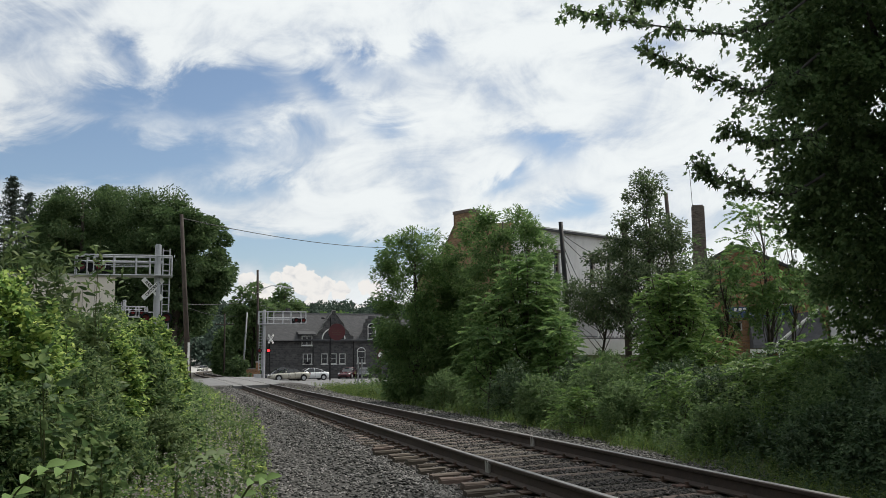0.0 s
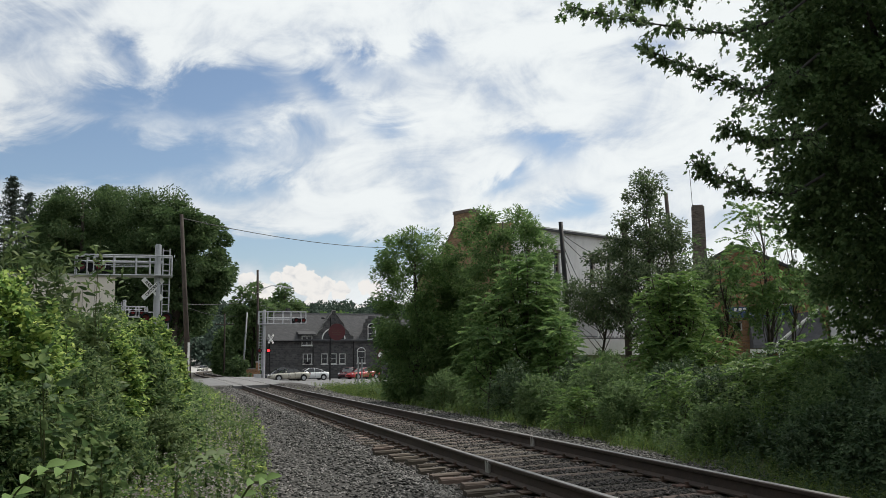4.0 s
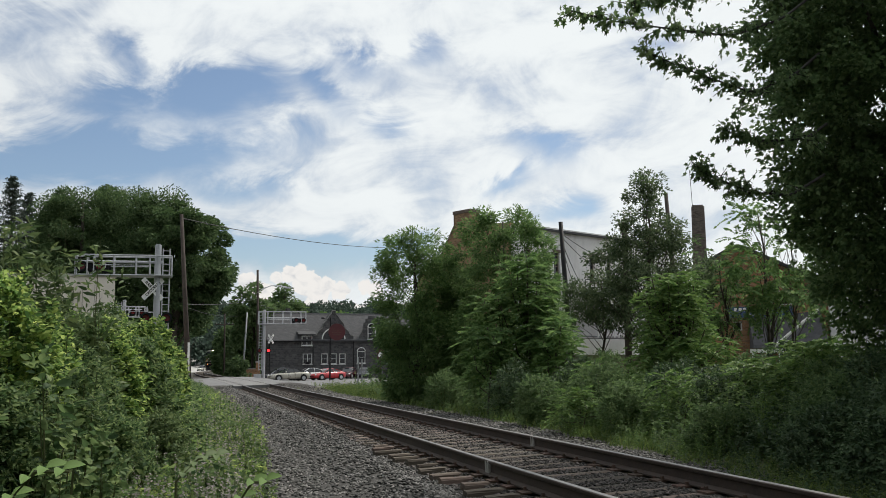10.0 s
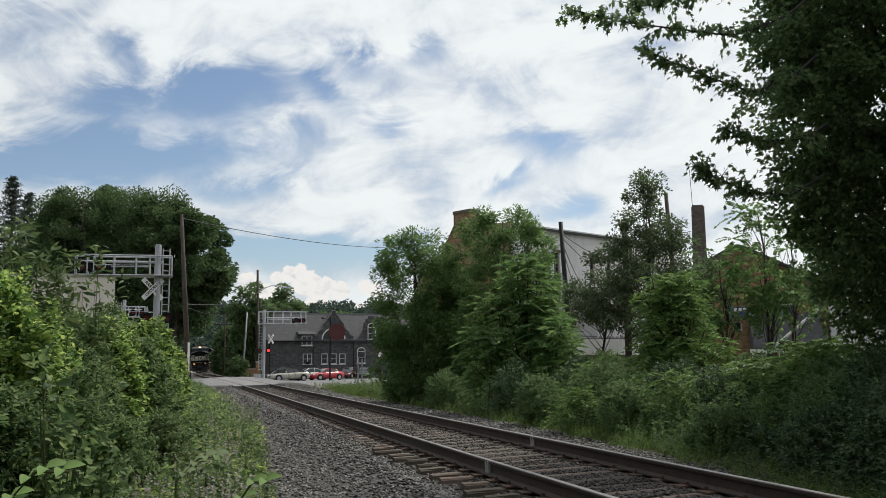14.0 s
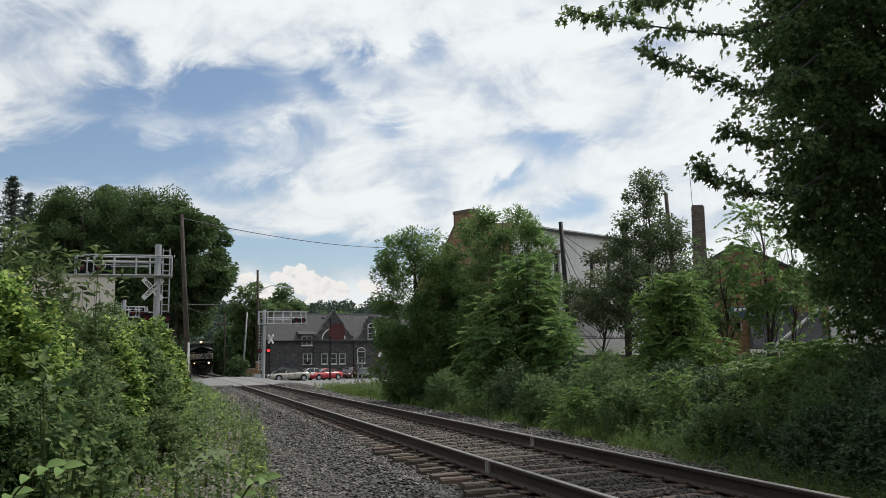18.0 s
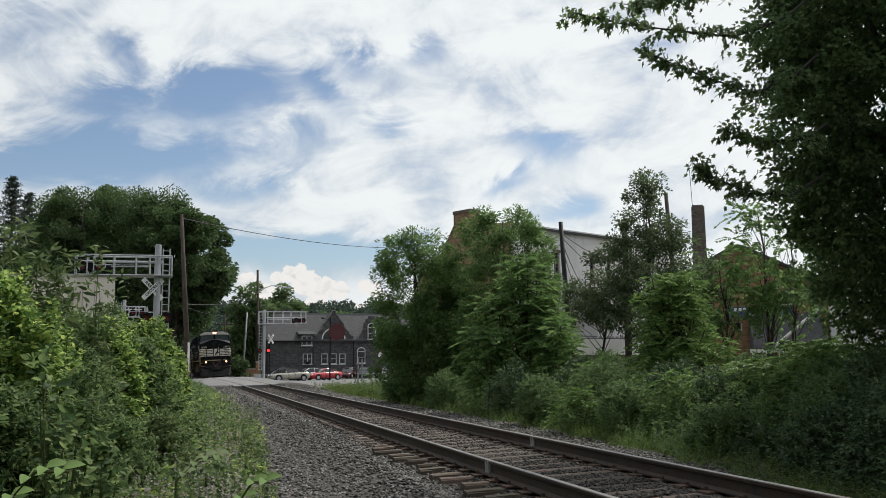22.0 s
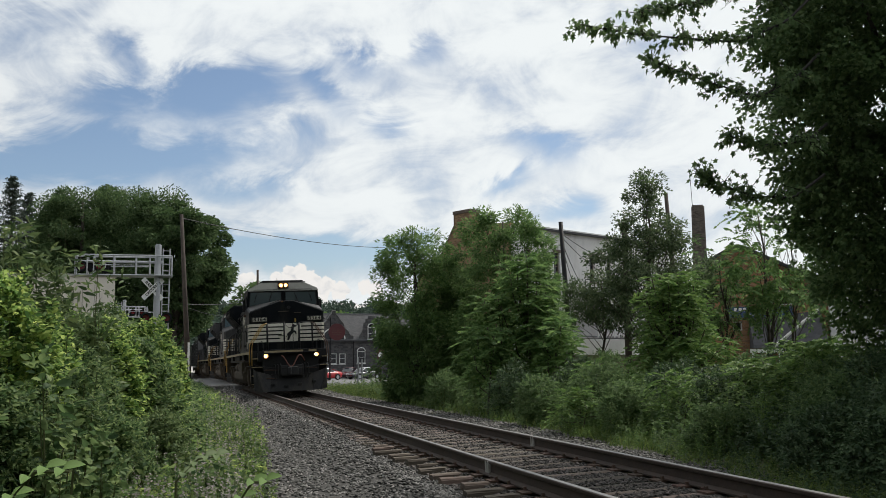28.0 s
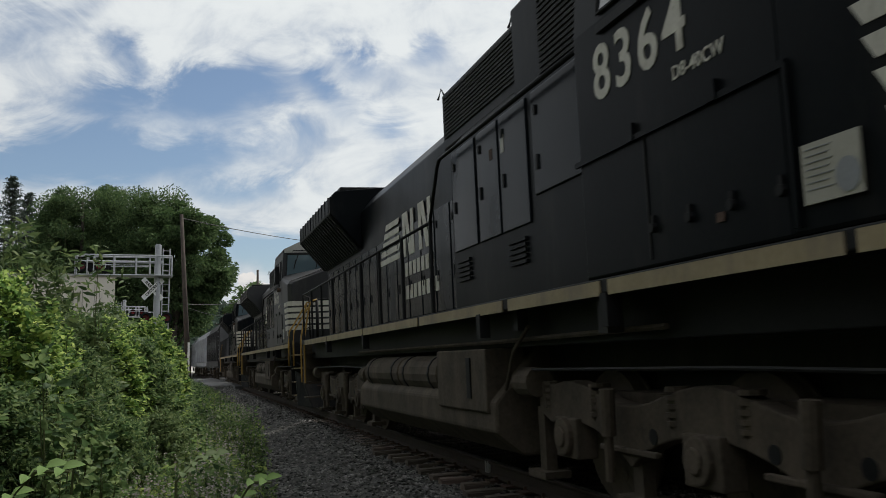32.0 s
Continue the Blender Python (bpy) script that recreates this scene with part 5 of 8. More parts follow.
def brickmat(name, c1, c2, mortar, w, h, scale=1.0, bump=0.5, second=0.62):
    m = surf(name, c1, c2, 2.0, 0.95, 0.0)
    nt = m.node_tree
    b = nt.nodes["Principled BSDF"]
    link = b.inputs["Base Color"].links[0]
    src = link.from_socket
    tc = nt.nodes.new("ShaderNodeTexCoord")
    sp = nt.nodes.new("ShaderNodeSeparateXYZ")
    cb = nt.nodes.new("ShaderNodeCombineXYZ")
    nt.links.new(tc.outputs["Object"], sp.inputs[0])
    ad = nt.nodes.new("ShaderNodeMath")
    ad.operation = "ADD"
    nt.links.new(sp.outputs[0], ad.inputs[0])
    nt.links.new(sp.outputs[1], ad.inputs[1])
    nt.links.new(ad.outputs[0], cb.inputs[0])
    nt.links.new(sp.outputs[2], cb.inputs[1])
    br = nt.nodes.new("ShaderNodeTexBrick")
    br.inputs["Scale"].default_value = scale
    br.inputs["Brick Width"].default_value, br.inputs["Row Height"].default_value = w, h
    br.inputs["Mortar Size"].default_value = h * 0.06
    br.inputs["Mortar Smooth"].default_value = 0.3
    br.inputs["Mortar"].default_value = (*mortar, 1)
    br.inputs["Color2"].default_value = (*[q * second for q in c1], 1)
    nt.links.new(cb.outputs[0], br.inputs["Vector"])
    nt.links.new(src, br.inputs["Color1"])
    nt.links.new(br.outputs["Color"], b.inputs["Base Color"])
    bp = nt.nodes.new("ShaderNodeBump")
    bp.inputs["Strength"].default_value, bp.inputs["Distance"].default_value, bp.invert = bump, 0.03, True
    nt.links.new(br.outputs["Fac"], bp.inputs["Height"])
    nt.links.new(bp.outputs[0], b.inputs["Normal"])
    return m


M_ASHLAR = brickmat("grey_ashlar", (0.062, 0.062, 0.067), (0.15, 0.147, 0.143), (0.12, 0.117, 0.114), 0.38, 0.24, bump=0.9, second=0.8)
M_ROOFSLATE = brickmat("slate_courses", (0.055, 0.056, 0.060), (0.088, 0.088, 0.093), (0.045, 0.045, 0.047), 0.3, 0.2, bump=0.3, second=0.9)
M_TANBRICK = brickmat("tan_brick_wall", (0.30, 0.155, 0.075), (0.40, 0.22, 0.115), (0.32, 0.27, 0.22), 0.22, 0.075, bump=0.3)
M_OCHREBRICK = brickmat("ochre_brick_wall", (0.27, 0.165, 0.09), (0.38, 0.25, 0.14), (0.33, 0.27, 0.2), 0.22, 0.075, bump=0.3)
M_STACKBRICK = brickmat("old_stack_brick", (0.12, 0.095, 0.08), (0.21, 0.175, 0.15), (0.2, 0.19, 0.17), 0.22, 0.075, bump=0.6)


def window(parent, x0, x1, z0, z1, y=0.0, arch=0.0, rows=2, cols=1, t=0.07):
    """A window set back in its opening: frame, bars, sill and a pane for each light."""
    w = part("window", Mesh().box(x0, x1, y + 0.06, y + 0.12, z0, z0 + t).box(x0, x1, y + 0.06, y + 0.12, z1 - t, z1).box(x0, x0 + t, y + 0.06, y + 0.12, z0, z1).box(x1 - t, x1, y + 0.06, y + 0.12, z0, z1), M_TRIM, parent, "white framed window")
    part("sill", Mesh().box(x0 - 0.08, x1 + 0.08, y - 0.06, y + 0.12, z0 - 0.09, z0), M_TRIM, w)
    for i in range(rows):
        for j in range(cols):
            a, b = x0 + t + (x1 - x0 - 2 * t) * j / cols, x0 + t + (x1 - x0 - 2 * t) * (j + 1) / cols
            c, d = z0 + t + (z1 - z0 - 2 * t) * i / rows, z0 + t + (z1 - z0 - 2 * t) * (i + 1) / rows
            part("pane", Mesh().box(a + 0.02, b - 0.02, y + 0.085, y + 0.095, c + 0.02, d - 0.02), M_GLASS, w)
    bars_ = Mesh()
    for i in range(1, rows):
        zc = z0 + t + (z1 - z0 - 2 * t) * i / rows
        bars_.box(x0 + t, x1 - t, y + 0.065, y + 0.11, zc - 0.025, zc + 0.025)
    for j in range(1, cols):
        xc = x0 + t + (x1 - x0 - 2 * t) * j / cols
        bars_.box(xc - 0.04, xc + 0.04, y + 0.065, y + 0.11, z0 + t, z1 - t)
    part("glazing_bar", bars_, M_TRIM, w)
    if arch:
        a = Mesh()
        c, r, n = (x0 + x1) / 2, (x1 - x0) / 2, 10
        for k in range(n):
            p, q = math.pi * k / n, math.pi * (k + 1) / n
            a.hexa([(c + rr * math.cos(g), yy, z1 - 0.02 + arch * rr / r * math.sin(g)) for yy in (y - 0.03, y + 0.1) for g, rr in ((p, r - 0.1), (q, r - 0.1), (q, r + 0.03), (p, r + 0.03))])
        part("arch", a, M_TRIM, w)
        g = Mesh().prism([(c + (r - 0.1) * math.cos(math.pi * k / n), z1 - 0.02 + arch * (r - 0.1) / r * math.sin(math.pi * k / n)) for k in range(n + 1)], y + 0.02, y + 0.05, "y")
        part("fanlight", g, M_GLASS, w)
    return w


def build_depot():
    b = thing("stone_depot", None, "old grey stone railway depot with slate roof and shaped gables", "building", at=pose(0, 122, -0.33))
    lo = [(15.65, 16.9, 1.5, 2.9), (18.1, 18.95, 1.5, 2.9), (19.3, 20.15, 1.5, 2.9), (20.5, 21.35, 1.5, 2.9)]
    ar = [(22.9, 24.05, 1.55, 3.2), (26.9, 28.05, 1.55, 3.2)]
    part("wall", wall_mesh(11.1, 38, -0.7, 4.75, 0.45, lo + ar), M_ASHLAR, b, "grey rough-cut stone wall")
    parts("wall", [Mesh().box(11.1, 11.55, 0.45, 9.6, -0.7, 4.75), Mesh().box(11.1, 38, 9.6, 10, -0.7, 4.75), Mesh().box(37.55, 38, 0.45, 9.6, -0.7, 4.75)], M_ASHLAR, b)
    part("gable_wall", Mesh().prism([(0.0, 4.7), (9.9, 4.7), (5.2, 8.3)], 11.2, 11.5, "x"), M_ASHLAR, b)
    part("roof", Mesh().prism([(-0.45, 4.62), (5.2, 8.45), (10.4, 4.62), (10.4, 4.5), (5.2, 8.28), (-0.45, 4.48)], 10.9, 38.3, "x"), M_ROOFSLATE, b, "dark grey slate roof")
    part("ridge_cap", Mesh().box(10.9, 38.3, 5.1, 5.3, 8.4, 8.52), M_SLATE, b)
    part("gutter", Mesh().tube([(10.9, -0.5, 4.55), (16.6, -0.5, 4.5)], 0.07, 8), M_BLACKP, b)
    for x in (11.3, 17.0, 22.4):
        part("downpipe", Mesh().tube([(x, -0.08, 0.1), (x, -0.08, 4.5)], 0.05, 8), M_BLACKP, b)
    # large shaped gable with a half-round window
    gp = [(17.0, 4.7), (17.0, 5.15), (17.45, 5.3), (17.75, 5.85), (18.2, 6.2), (18.35, 6.8), (18.85, 7.35), (19.15, 7.9), (19.45, 8.15), (19.5, 8.55)]
    gp += [(39.4 - x, z) for x, z in reversed(gp)]
    g = part("gable", Mesh().prism(gp, -0.12, 0.4, "y"), M_ASHLAR, b, "shaped stone gable")
    for a, c in zip(gp[1:-1], gp[2:-1]):
        d = Vector((c[0] - a[0], 0, c[1] - a[1]))
        part("coping", Mesh().hexa([(p[0] + o, y, p[1] + q) for o, q in ((0, 0), (0, 0.12)) for p, y in ((a, -0.2), (c, -0.2), (c, 0.5), (a, 0.5))]), M_MORTAR, g)
    part("cross_roof", Mesh().hexa([(17.2, 0.4, 5.0), (22.2, 0.4, 5.0), (22.2, 5.2, 5.0), (17.2, 5.2, 5.0), (19.6, 0.4, 8.2), (19.8, 0.4, 8.2), (19.8, 5.2, 8.2), (19.6, 5.2, 8.2)]), M_ROOFSLATE, b)
    hw = Mesh()
    for k in range(12):
        p, q = math.pi * k / 12, math.pi * (k + 1) / 12
        hw.hexa([(19.7 + r * math.cos(a), y, 4.72 + r * math.sin(a)) for y in (-0.2, -0.1) for a, r in ((p, 1.45), (q, 1.45), (q, 1.62), (p, 1.62))])
    hw.box(18.08, 21.32, -0.2, -0.1, 4.58, 4.74)
    w = part("half_round_window", hw, M_TRIM, b, "white half-round window frame")
    part("pane", Mesh().prism([(19.7 + 1.45 * math.cos(math.pi * k / 12), 4.72 + 1.45 * math.sin(math.pi * k / 12)) for k in range(13)], -0.13, -0.12, "y"), M_GLASS, w)
    # small stepped gable with an arched window
    gp = [(23.2, 4.7), (23.3, 5.4), (23.7, 6.0), (23.8, 7.0), (24.1, 7.0), (24.1, 7.5), (24.45, 7.5), (24.45, 7.95), (25.35, 7.95), (25.35, 7.5), (25.7, 7.5), (25.7, 7.0), (26.0, 7.0), (26.1, 6.0), (26.5, 5.4), (26.6, 4.7)]
    part("gable", Mesh().prism(gp, -0.1, 0.4, "y"), M_ASHLAR, b, "stepped stone gable")
    part("cross_roof", Mesh().hexa([(23.4, 0.4, 4.9), (26.4, 0.4, 4.9), (26.4, 4.6, 4.9), (23.4, 4.6, 4.9), (24.8, 0.4, 7.2), (25.0, 0.4, 7.2), (25.0, 4.6, 7.2), (24.8, 4.6, 7.2)]), M_ROOFSLATE, b)
    window(b, 24.3, 25.4, 4.75, 6.4, -0.26, 0.55, 2, 1, 0.11)
    # shed dormer
    part("dormer", Mesh().prism([(-0.15, 3.9), (-0.15, 5.35), (1.2, 5.35), (1.2, 3.9)], 15.25, 17.05, "x"), M_ASHLAR, b)
    part("dormer_roof", Mesh().prism([(-0.5, 5.35), (-0.5, 5.45), (2.4, 6.15), (2.4, 6.05)], 15.0, 17.3, "x"), M_ROOFSLATE, b)
    window(b, 15.45, 16.85, 3.95, 5.25, -0.3, 0, 2, 2, 0.1)
    for x0, x1, z0, z1 in lo:
        window(b, x0, x1, z0, z1, 0, 0, 2, 2 if x1 - x0 > 1 else 1, 0.1)
    for x0, x1, z0, z1 in ar:
        window(b, x0, x1, z0, z1, 0, 0.5, 2, 1, 0.1)
    part("air_conditioner", Mesh().box(16.0, 16.55, -0.35, 0.1, 1.5, 1.85), M_BLACKP, b, bevel=0.02)
    part("chimney", Mesh().box(14.0, 14.6, 5.6, 6.2, 7.5, 9.2), M_ASHLAR, b)


build_depot()


def build_round_sign():
    s = thing("round_sign", None, "dark red round sign on a tall black pole", "sign", at=pose(15.95, 101, -0.33))
    part("pole", Mesh().tube([(0, 0, -0.5), (0.02, 0, 6.6)], 0.085, 10), M_BLACKP, s, "black steel pole")
    part("board", Mesh().disc((0.72, -0.1, 5.0), (0, 1, 0), 0.93, 0.08, 32), M_DKRED, s, "dark red round board")
    ln = Mesh()
    for k, w in enumerate((0.5, 0.62, 0.55, 0.4)):
        ln.box(0.72 - w, 0.72 + w, -0.146, -0.142, 5.3 - k * 0.2, 5.34 - k * 0.2)
    part("faint_lines", ln, M_RUST, s)
    part("bracket", Mesh().tube([(0, 0, 6.3), (-0.75, 0, 6.5)], 0.04, 6).box(-1.0, -0.7, -0.1, 0.1, 6.45, 6.6).tube([(0, 0, 6.0), (0.72, 0, 6.0)], 0.035, 6), M_BLACKP, s)


build_round_sign()


def build_brick_block():
    """The long gabled hall behind the trees: x runs along its flank, y back along its gable."""
    b = thing("gabled_hall", None, "tall old hall with pale stuccoed flank, ochre gable and chimney", "building", at=pose(23.0, 61.3, -0.5, 0, 0, math.degrees(math.atan2(0.434, 0.901))))
    wins = [(1.0, 1.65, 7.75, 9.77), (4.13, 4.78, 7.75, 9.77), (8.3, 8.9, 7.75, 9.75), (10.4, 11.0, 7.8, 9.7)]
    part("flank_wall", wall_mesh(0, 20, 0, 11.45, 0.45, wins), M_STUCCO, b, "stained grey-white stucco wall")
    parts("rear_wall", [Mesh().box(0.45, 20, 10.8, 11.2, 0, 8), Mesh().box(19.6, 20, 0.45, 10.8, 0, 8.4)], M_STUCCO, b)
    gp = [(0.45, 0), (0.45, 11.7), (4.0, 12.0), (4.6, 12.2), (4.6, 13.0), (6.4, 13.0), (6.4, 12.0), (7.0, 11.2), (7.8, 10.1), (9.0, 9.2), (10.8, 8.6), (10.8, 0)]
    part("gable", Mesh().prism(gp, -0.05, 0.4, "x"), M_OCHREBRICK, b, "ochre brick gable")
    part("chimney_cap", Mesh().box(-0.12, 0.95, 4.5, 6.5, 13.0, 13.25), M_BRICKDK, b)
    part("chimney", Mesh().box(0.4, 0.9, 4.6, 6.4, 11.5, 13.0), M_OCHREBRICK, b)
    cp = Mesh()
    for a, c in zip(gp[5:9], gp[6:10]):
        cp.hexa([(x, p[0], p[1] + q) for q in (0, 0.16) for x, p in ((-0.12, a), (0.5, a), (0.5, c), (-0.12, c))])
    part("gable_coping", cp, M_BRICKDK, b)
    part("roof", Mesh().prism([(-0.3, 11.45), (5.4, 12.0), (11.2, 8.4), (11.2, 8.2), (5.4, 11.8), (-0.3, 11.3)], 0.4, 20.2, "x"), M_SHINGLE, b)
    part("eaves", Mesh().box(-0.05, 20.1, -0.25, 0.0, 11.38, 11.56), M_TRIM, b)
    for i, (x0, x1, z0, z1) in enumerate(wins):
        w = part("window", Mesh().box(x0, x1, 0.2, 0.24, z0, z1), M_GLASS, b, "dark tall window")
        part("sash", Mesh().box(x0, x1, 0.15, 0.2, (z0 + z1) / 2 - 0.04, (z0 + z1) / 2 + 0.04).box(x0, x0 + 0.06, 0.12, 0.2, z0, z1).box(x1 - 0.06, x1, 0.12, 0.2, z0, z1), M_BRICKDK, w)
        part("lintel", Mesh().box(x0 - 0.1, x1 + 0.1, -0.06, 0.05, z1, z1 + 0.22).box(x0 - 0.1, x1 + 0.1, -0.1, 0.05, z0 - 0.12, z0), M_BRICKDK, w)
    # fire escape, canopy and low annex
    fe = part("fire_escape", Mesh().box(6.2, 10.5, -1.3, -0.05, 6.65, 6.75), M_BLACKP, b, "black iron fire escape")
    for k in range(9):
        part("baluster", Mesh().tube([(6.2 + k * 0.53, -1.28, 6.7), (6.2 + k * 0.53, -1.28, 7.75)], 0.03, 5), M_BLACKP, fe)
    part("fire_escape_rail", Mesh().tube([(6.2, -1.28, 7.75), (10.5, -1.28, 7.75)], 0.035, 5).tube([(6.2, -1.28, 7.2), (10.5, -1.28, 7.2)], 0.025, 5).tube([(7.4, -1.28, 7.75), (8.9, -1.28, 6.7)], 0.03, 5), M_BLACKP, fe)
    part("canopy", Mesh().prism([(-3.2, 6.15), (-3.2, 6.28), (-0.05, 6.6), (-0.05, 6.45)], 5.8, 10.8, "x"), M_WHITEP, b, "white sheet canopy")
    an = part("annex", wall_mesh(0.9, 16, 0, 2.1, 0.2, []), M_BRICKDK, b, "dark brick annex wall")
    an.location = (0, -4.2, 0)
    part("annex_band", Mesh().box(0.6, 16.3, -4.6, -4.2, 2.1, 3.2), M_WHITEP, b, "white board band over the annex")
    part("annex_roof", Mesh().prism([(-4.6, 3.2), (-4.6, 3.26), (-0.05, 3.6), (-0.05, 3.5)], 0.6, 16.3, "x"), M_SHINGLE, b)
    for k in range(24):
        part("gallery_baluster", Mesh().box(4.6 + k * 0.48, 4.66 + k * 0.48, -3.6, -3.54, 3.3, 4.5), M_TRIM, b)
    part("gallery_rail", Mesh().box(4.5, 16.0, -3.62, -3.52, 4.5, 4.58), M_TRIM, b)


build_brick_block()


def build_stack():
    s = thing("brick_stack", None, "tall square weathered brick chimney stack", "chimney", at=pose(34.7, 56, -0.5, 0, 0, -32))
    part("shaft", Mesh().loft([[(a * w, b * w, z) for a, b in ((-1, -1), (1, -1), (1, 1), (-1, 1))] for z, w in ((0, 0.56), (12.0, 0.44))]), M_STACKBRICK, s)
    part("cap", Mesh().box(-0.44, 0.44, -0.44, 0.44, 12.0, 12.3).box(-0.34, 0.34, -0.34, 0.34, 12.3, 12.42), M_STACKBRICK, s)
    part("rod", Mesh().tube([(-0.35, 0, 12.3), (-0.45, 0, 15.0)], 0.02, 5), M_CABLE, s)


build_stack()


def build_tan_house():
    b = thing("tan_building", None, "tan brick building with blue sign band and dark porch roof", "building", at=pose(28.4, 45, -0.5, 0, 0, -30))
    part("wall", wall_mesh(0, 6.2, 0, 5.6, 0.35, [(1.15, 1.65, 3.25, 3.75), (3.6, 4.3, 4.6, 5.4)]), M_TANBRICK, b)
    parts("wall", [Mesh().box(0, 0.35, 0.35, 12, 0, 5.6), Mesh().box(5.85, 6.2, 0.35, 12, 0, 5.6), Mesh().box(0, 6.2, 12, 12.3, 0, 5.6)], M_TANBRICK, b)
    part("gable", Mesh().prism([(0.0, 5.6), (6.2, 5.6), (1.9, 7.75), (1.3, 7.75), (0.0, 7.1)], 0.0, 0.35, "y"), M_TANBRICK, b)
    part("roof", Mesh().prism([(-0.4, 7.05), (1.3, 7.95), (1.9, 7.95), (6.6, 5.55), (6.6, 5.4), (1.9, 7.78), (1.3, 7.78), (-0.4, 6.88)], -0.25, 12.5, "y"), M_SHINGLE, b)
    window(b, 1.15, 1.65, 3.25, 3.75, 0.1, 0, 1, 1)
    window(b, 3.6, 4.3, 4.6, 5.4, 0.1, 0, 2, 1)
    sg = part("sign_band", Mesh().box(0.9, 4.3, -0.12, -0.02, 3.95, 4.55), M_BLUE, b, "blue sign band")
    for k in range(5):
        part("sign_stroke", Mesh().box(1.25 + k * 0.24, 1.41 + k * 0.24, -0.127, -0.121, 4.30, 4.48), M_WHITEP, sg)
    tx = new("lettering", text_mesh("lettering", "POST", 0.24, M_WHITEP))
    tx.parent, tx.matrix_basis = sg, pose(2.25, -0.125, 4.10, 90)
    part("porch_roof", Mesh().hexa([(2.0, -2.6, 2.25), (5.7, -2.6, 2.25), (5.7, -0.02, 2.25), (2.0, -0.02, 2.25), (2.0, -2.5, 2.4), (5.7, -2.3, 2.6), (5.7, -0.02, 4.25), (2.0, -0.02, 3.9)]), M_SHINGLE, b, "dark shingled porch roof")
    part("porch_trim", Mesh().tube([(3.0, -2.7, 2.3), (5.3, -2.55, 4.25)], 0.085, 6), M_TRIM, b, "white slanting bargeboard")
    part("porch_beam", Mesh().box(1.8, 5.7, -2.65, -2.5, 2.0, 2.2), M_TRIM, b)
    for x in (1.9, 3.2, 5.5):
        part("porch_post", Mesh().box(x, x + 0.12, -2.63, -2.51, 0, 2.0), M_TRIM, b)
    h = thing("white_house", None, "house clad in white horizontal siding", "house", at=pose(33.2, 41.2, -0.5, 0, 0, -32))
    part("wall", Mesh().box(0.05, 7, 0.05, 9, 0, 6.0), M_SIDING, h)
    for k in range(40):
        part("siding_board", Mesh().hexa([(0, -0.025, k * 0.15), (7.0, -0.025, k * 0.15), (7.0, 0.04, k * 0.15), (0, 0.04, k * 0.15), (0, 0.0, k * 0.15 + 0.148), (7.0, 0.0, k * 0.15 + 0.148), (7.0, 0.04, k * 0.15 + 0.148), (0, 0.04, k * 0.15 + 0.148)]), M_SIDING, h)
    part("roof", Mesh().prism([(-0.3, 6.0), (3.5, 7.6), (7.3, 6.0), (7.3, 5.85), (3.5, 7.4), (-0.3, 5.85)], -0.3, 9.3, "y"), M_SHINGLE, h)


build_tan_house()


def build_left_block():
    b = thing("cream_building", None, "low cream rendered building behind the bushes", "building", at=pose(-16.95, 61.1, -0.5, 0, 0, 4.6))
    part("wall", wall_mesh(0, 12.9, 0, 7.3, 0.4, [(9.6, 10.8, 4.2, 5.1)]), M_CREAMWALL, b)
    parts("wall", [Mesh().box(0, 0.4, 0.4, 13.6, 0, 7.3), Mesh().box(12.5, 12.9, 0.4, 7.6, 0, 7.3), Mesh().box(0, 12.9, 7.6, 8, 0, 7.3)], M_CREAMWALL, b)
    part("roof", Mesh().box(0.2, 12.7, 0.2, 7.8, 7.1, 7.25), M_SHINGLE, b)
    part("parapet", Mesh().box(-0.08, 12.98, -0.08, 0.45, 7.3, 7.45), M_CONCRETE, b)
    window(b, 9.6, 10.8, 4.2, 5.1, 0.1, 0, 1, 2)
    # small houses and shops far down the line
    for i, (x, y, w, hgt, mat) in enumerate(((3.4, 325, 5.4, 4.6, M_SIDING), (9.6, 328, 5, 4.2, M_WHITEP))):
        h = thing("distant_house", None, "small pale house far down the street", "house", group="distant houses", at=pose(x, y, float(ground_z(x, y)) - 0.4))
        part("wall", Mesh().box(0, w, 0, 8, 0, hgt), mat, h)
        part("roof", Mesh().prism([(-0.3, hgt), (w / 2, hgt + 2.2), (w + 0.3, hgt)], -0.3, 8.3, "y"), M_SHINGLE, h)
        for k in range(2):
            for z in (1.0, 3.4):
                wn = part("window", Mesh().box(w * (0.22 + 0.45 * k), w * (0.22 + 0.45 * k) + 0.9, -0.05, -0.01, z, z + 1.3), M_TRIM, h)
                part("pane", Mesh().box(w * (0.22 + 0.45 * k) + 0.08, w * (0.22 + 0.45 * k) + 0.82, -0.07, -0.05, z + 0.08, z + 1.22), M_GLASS, wn)


build_left_block()


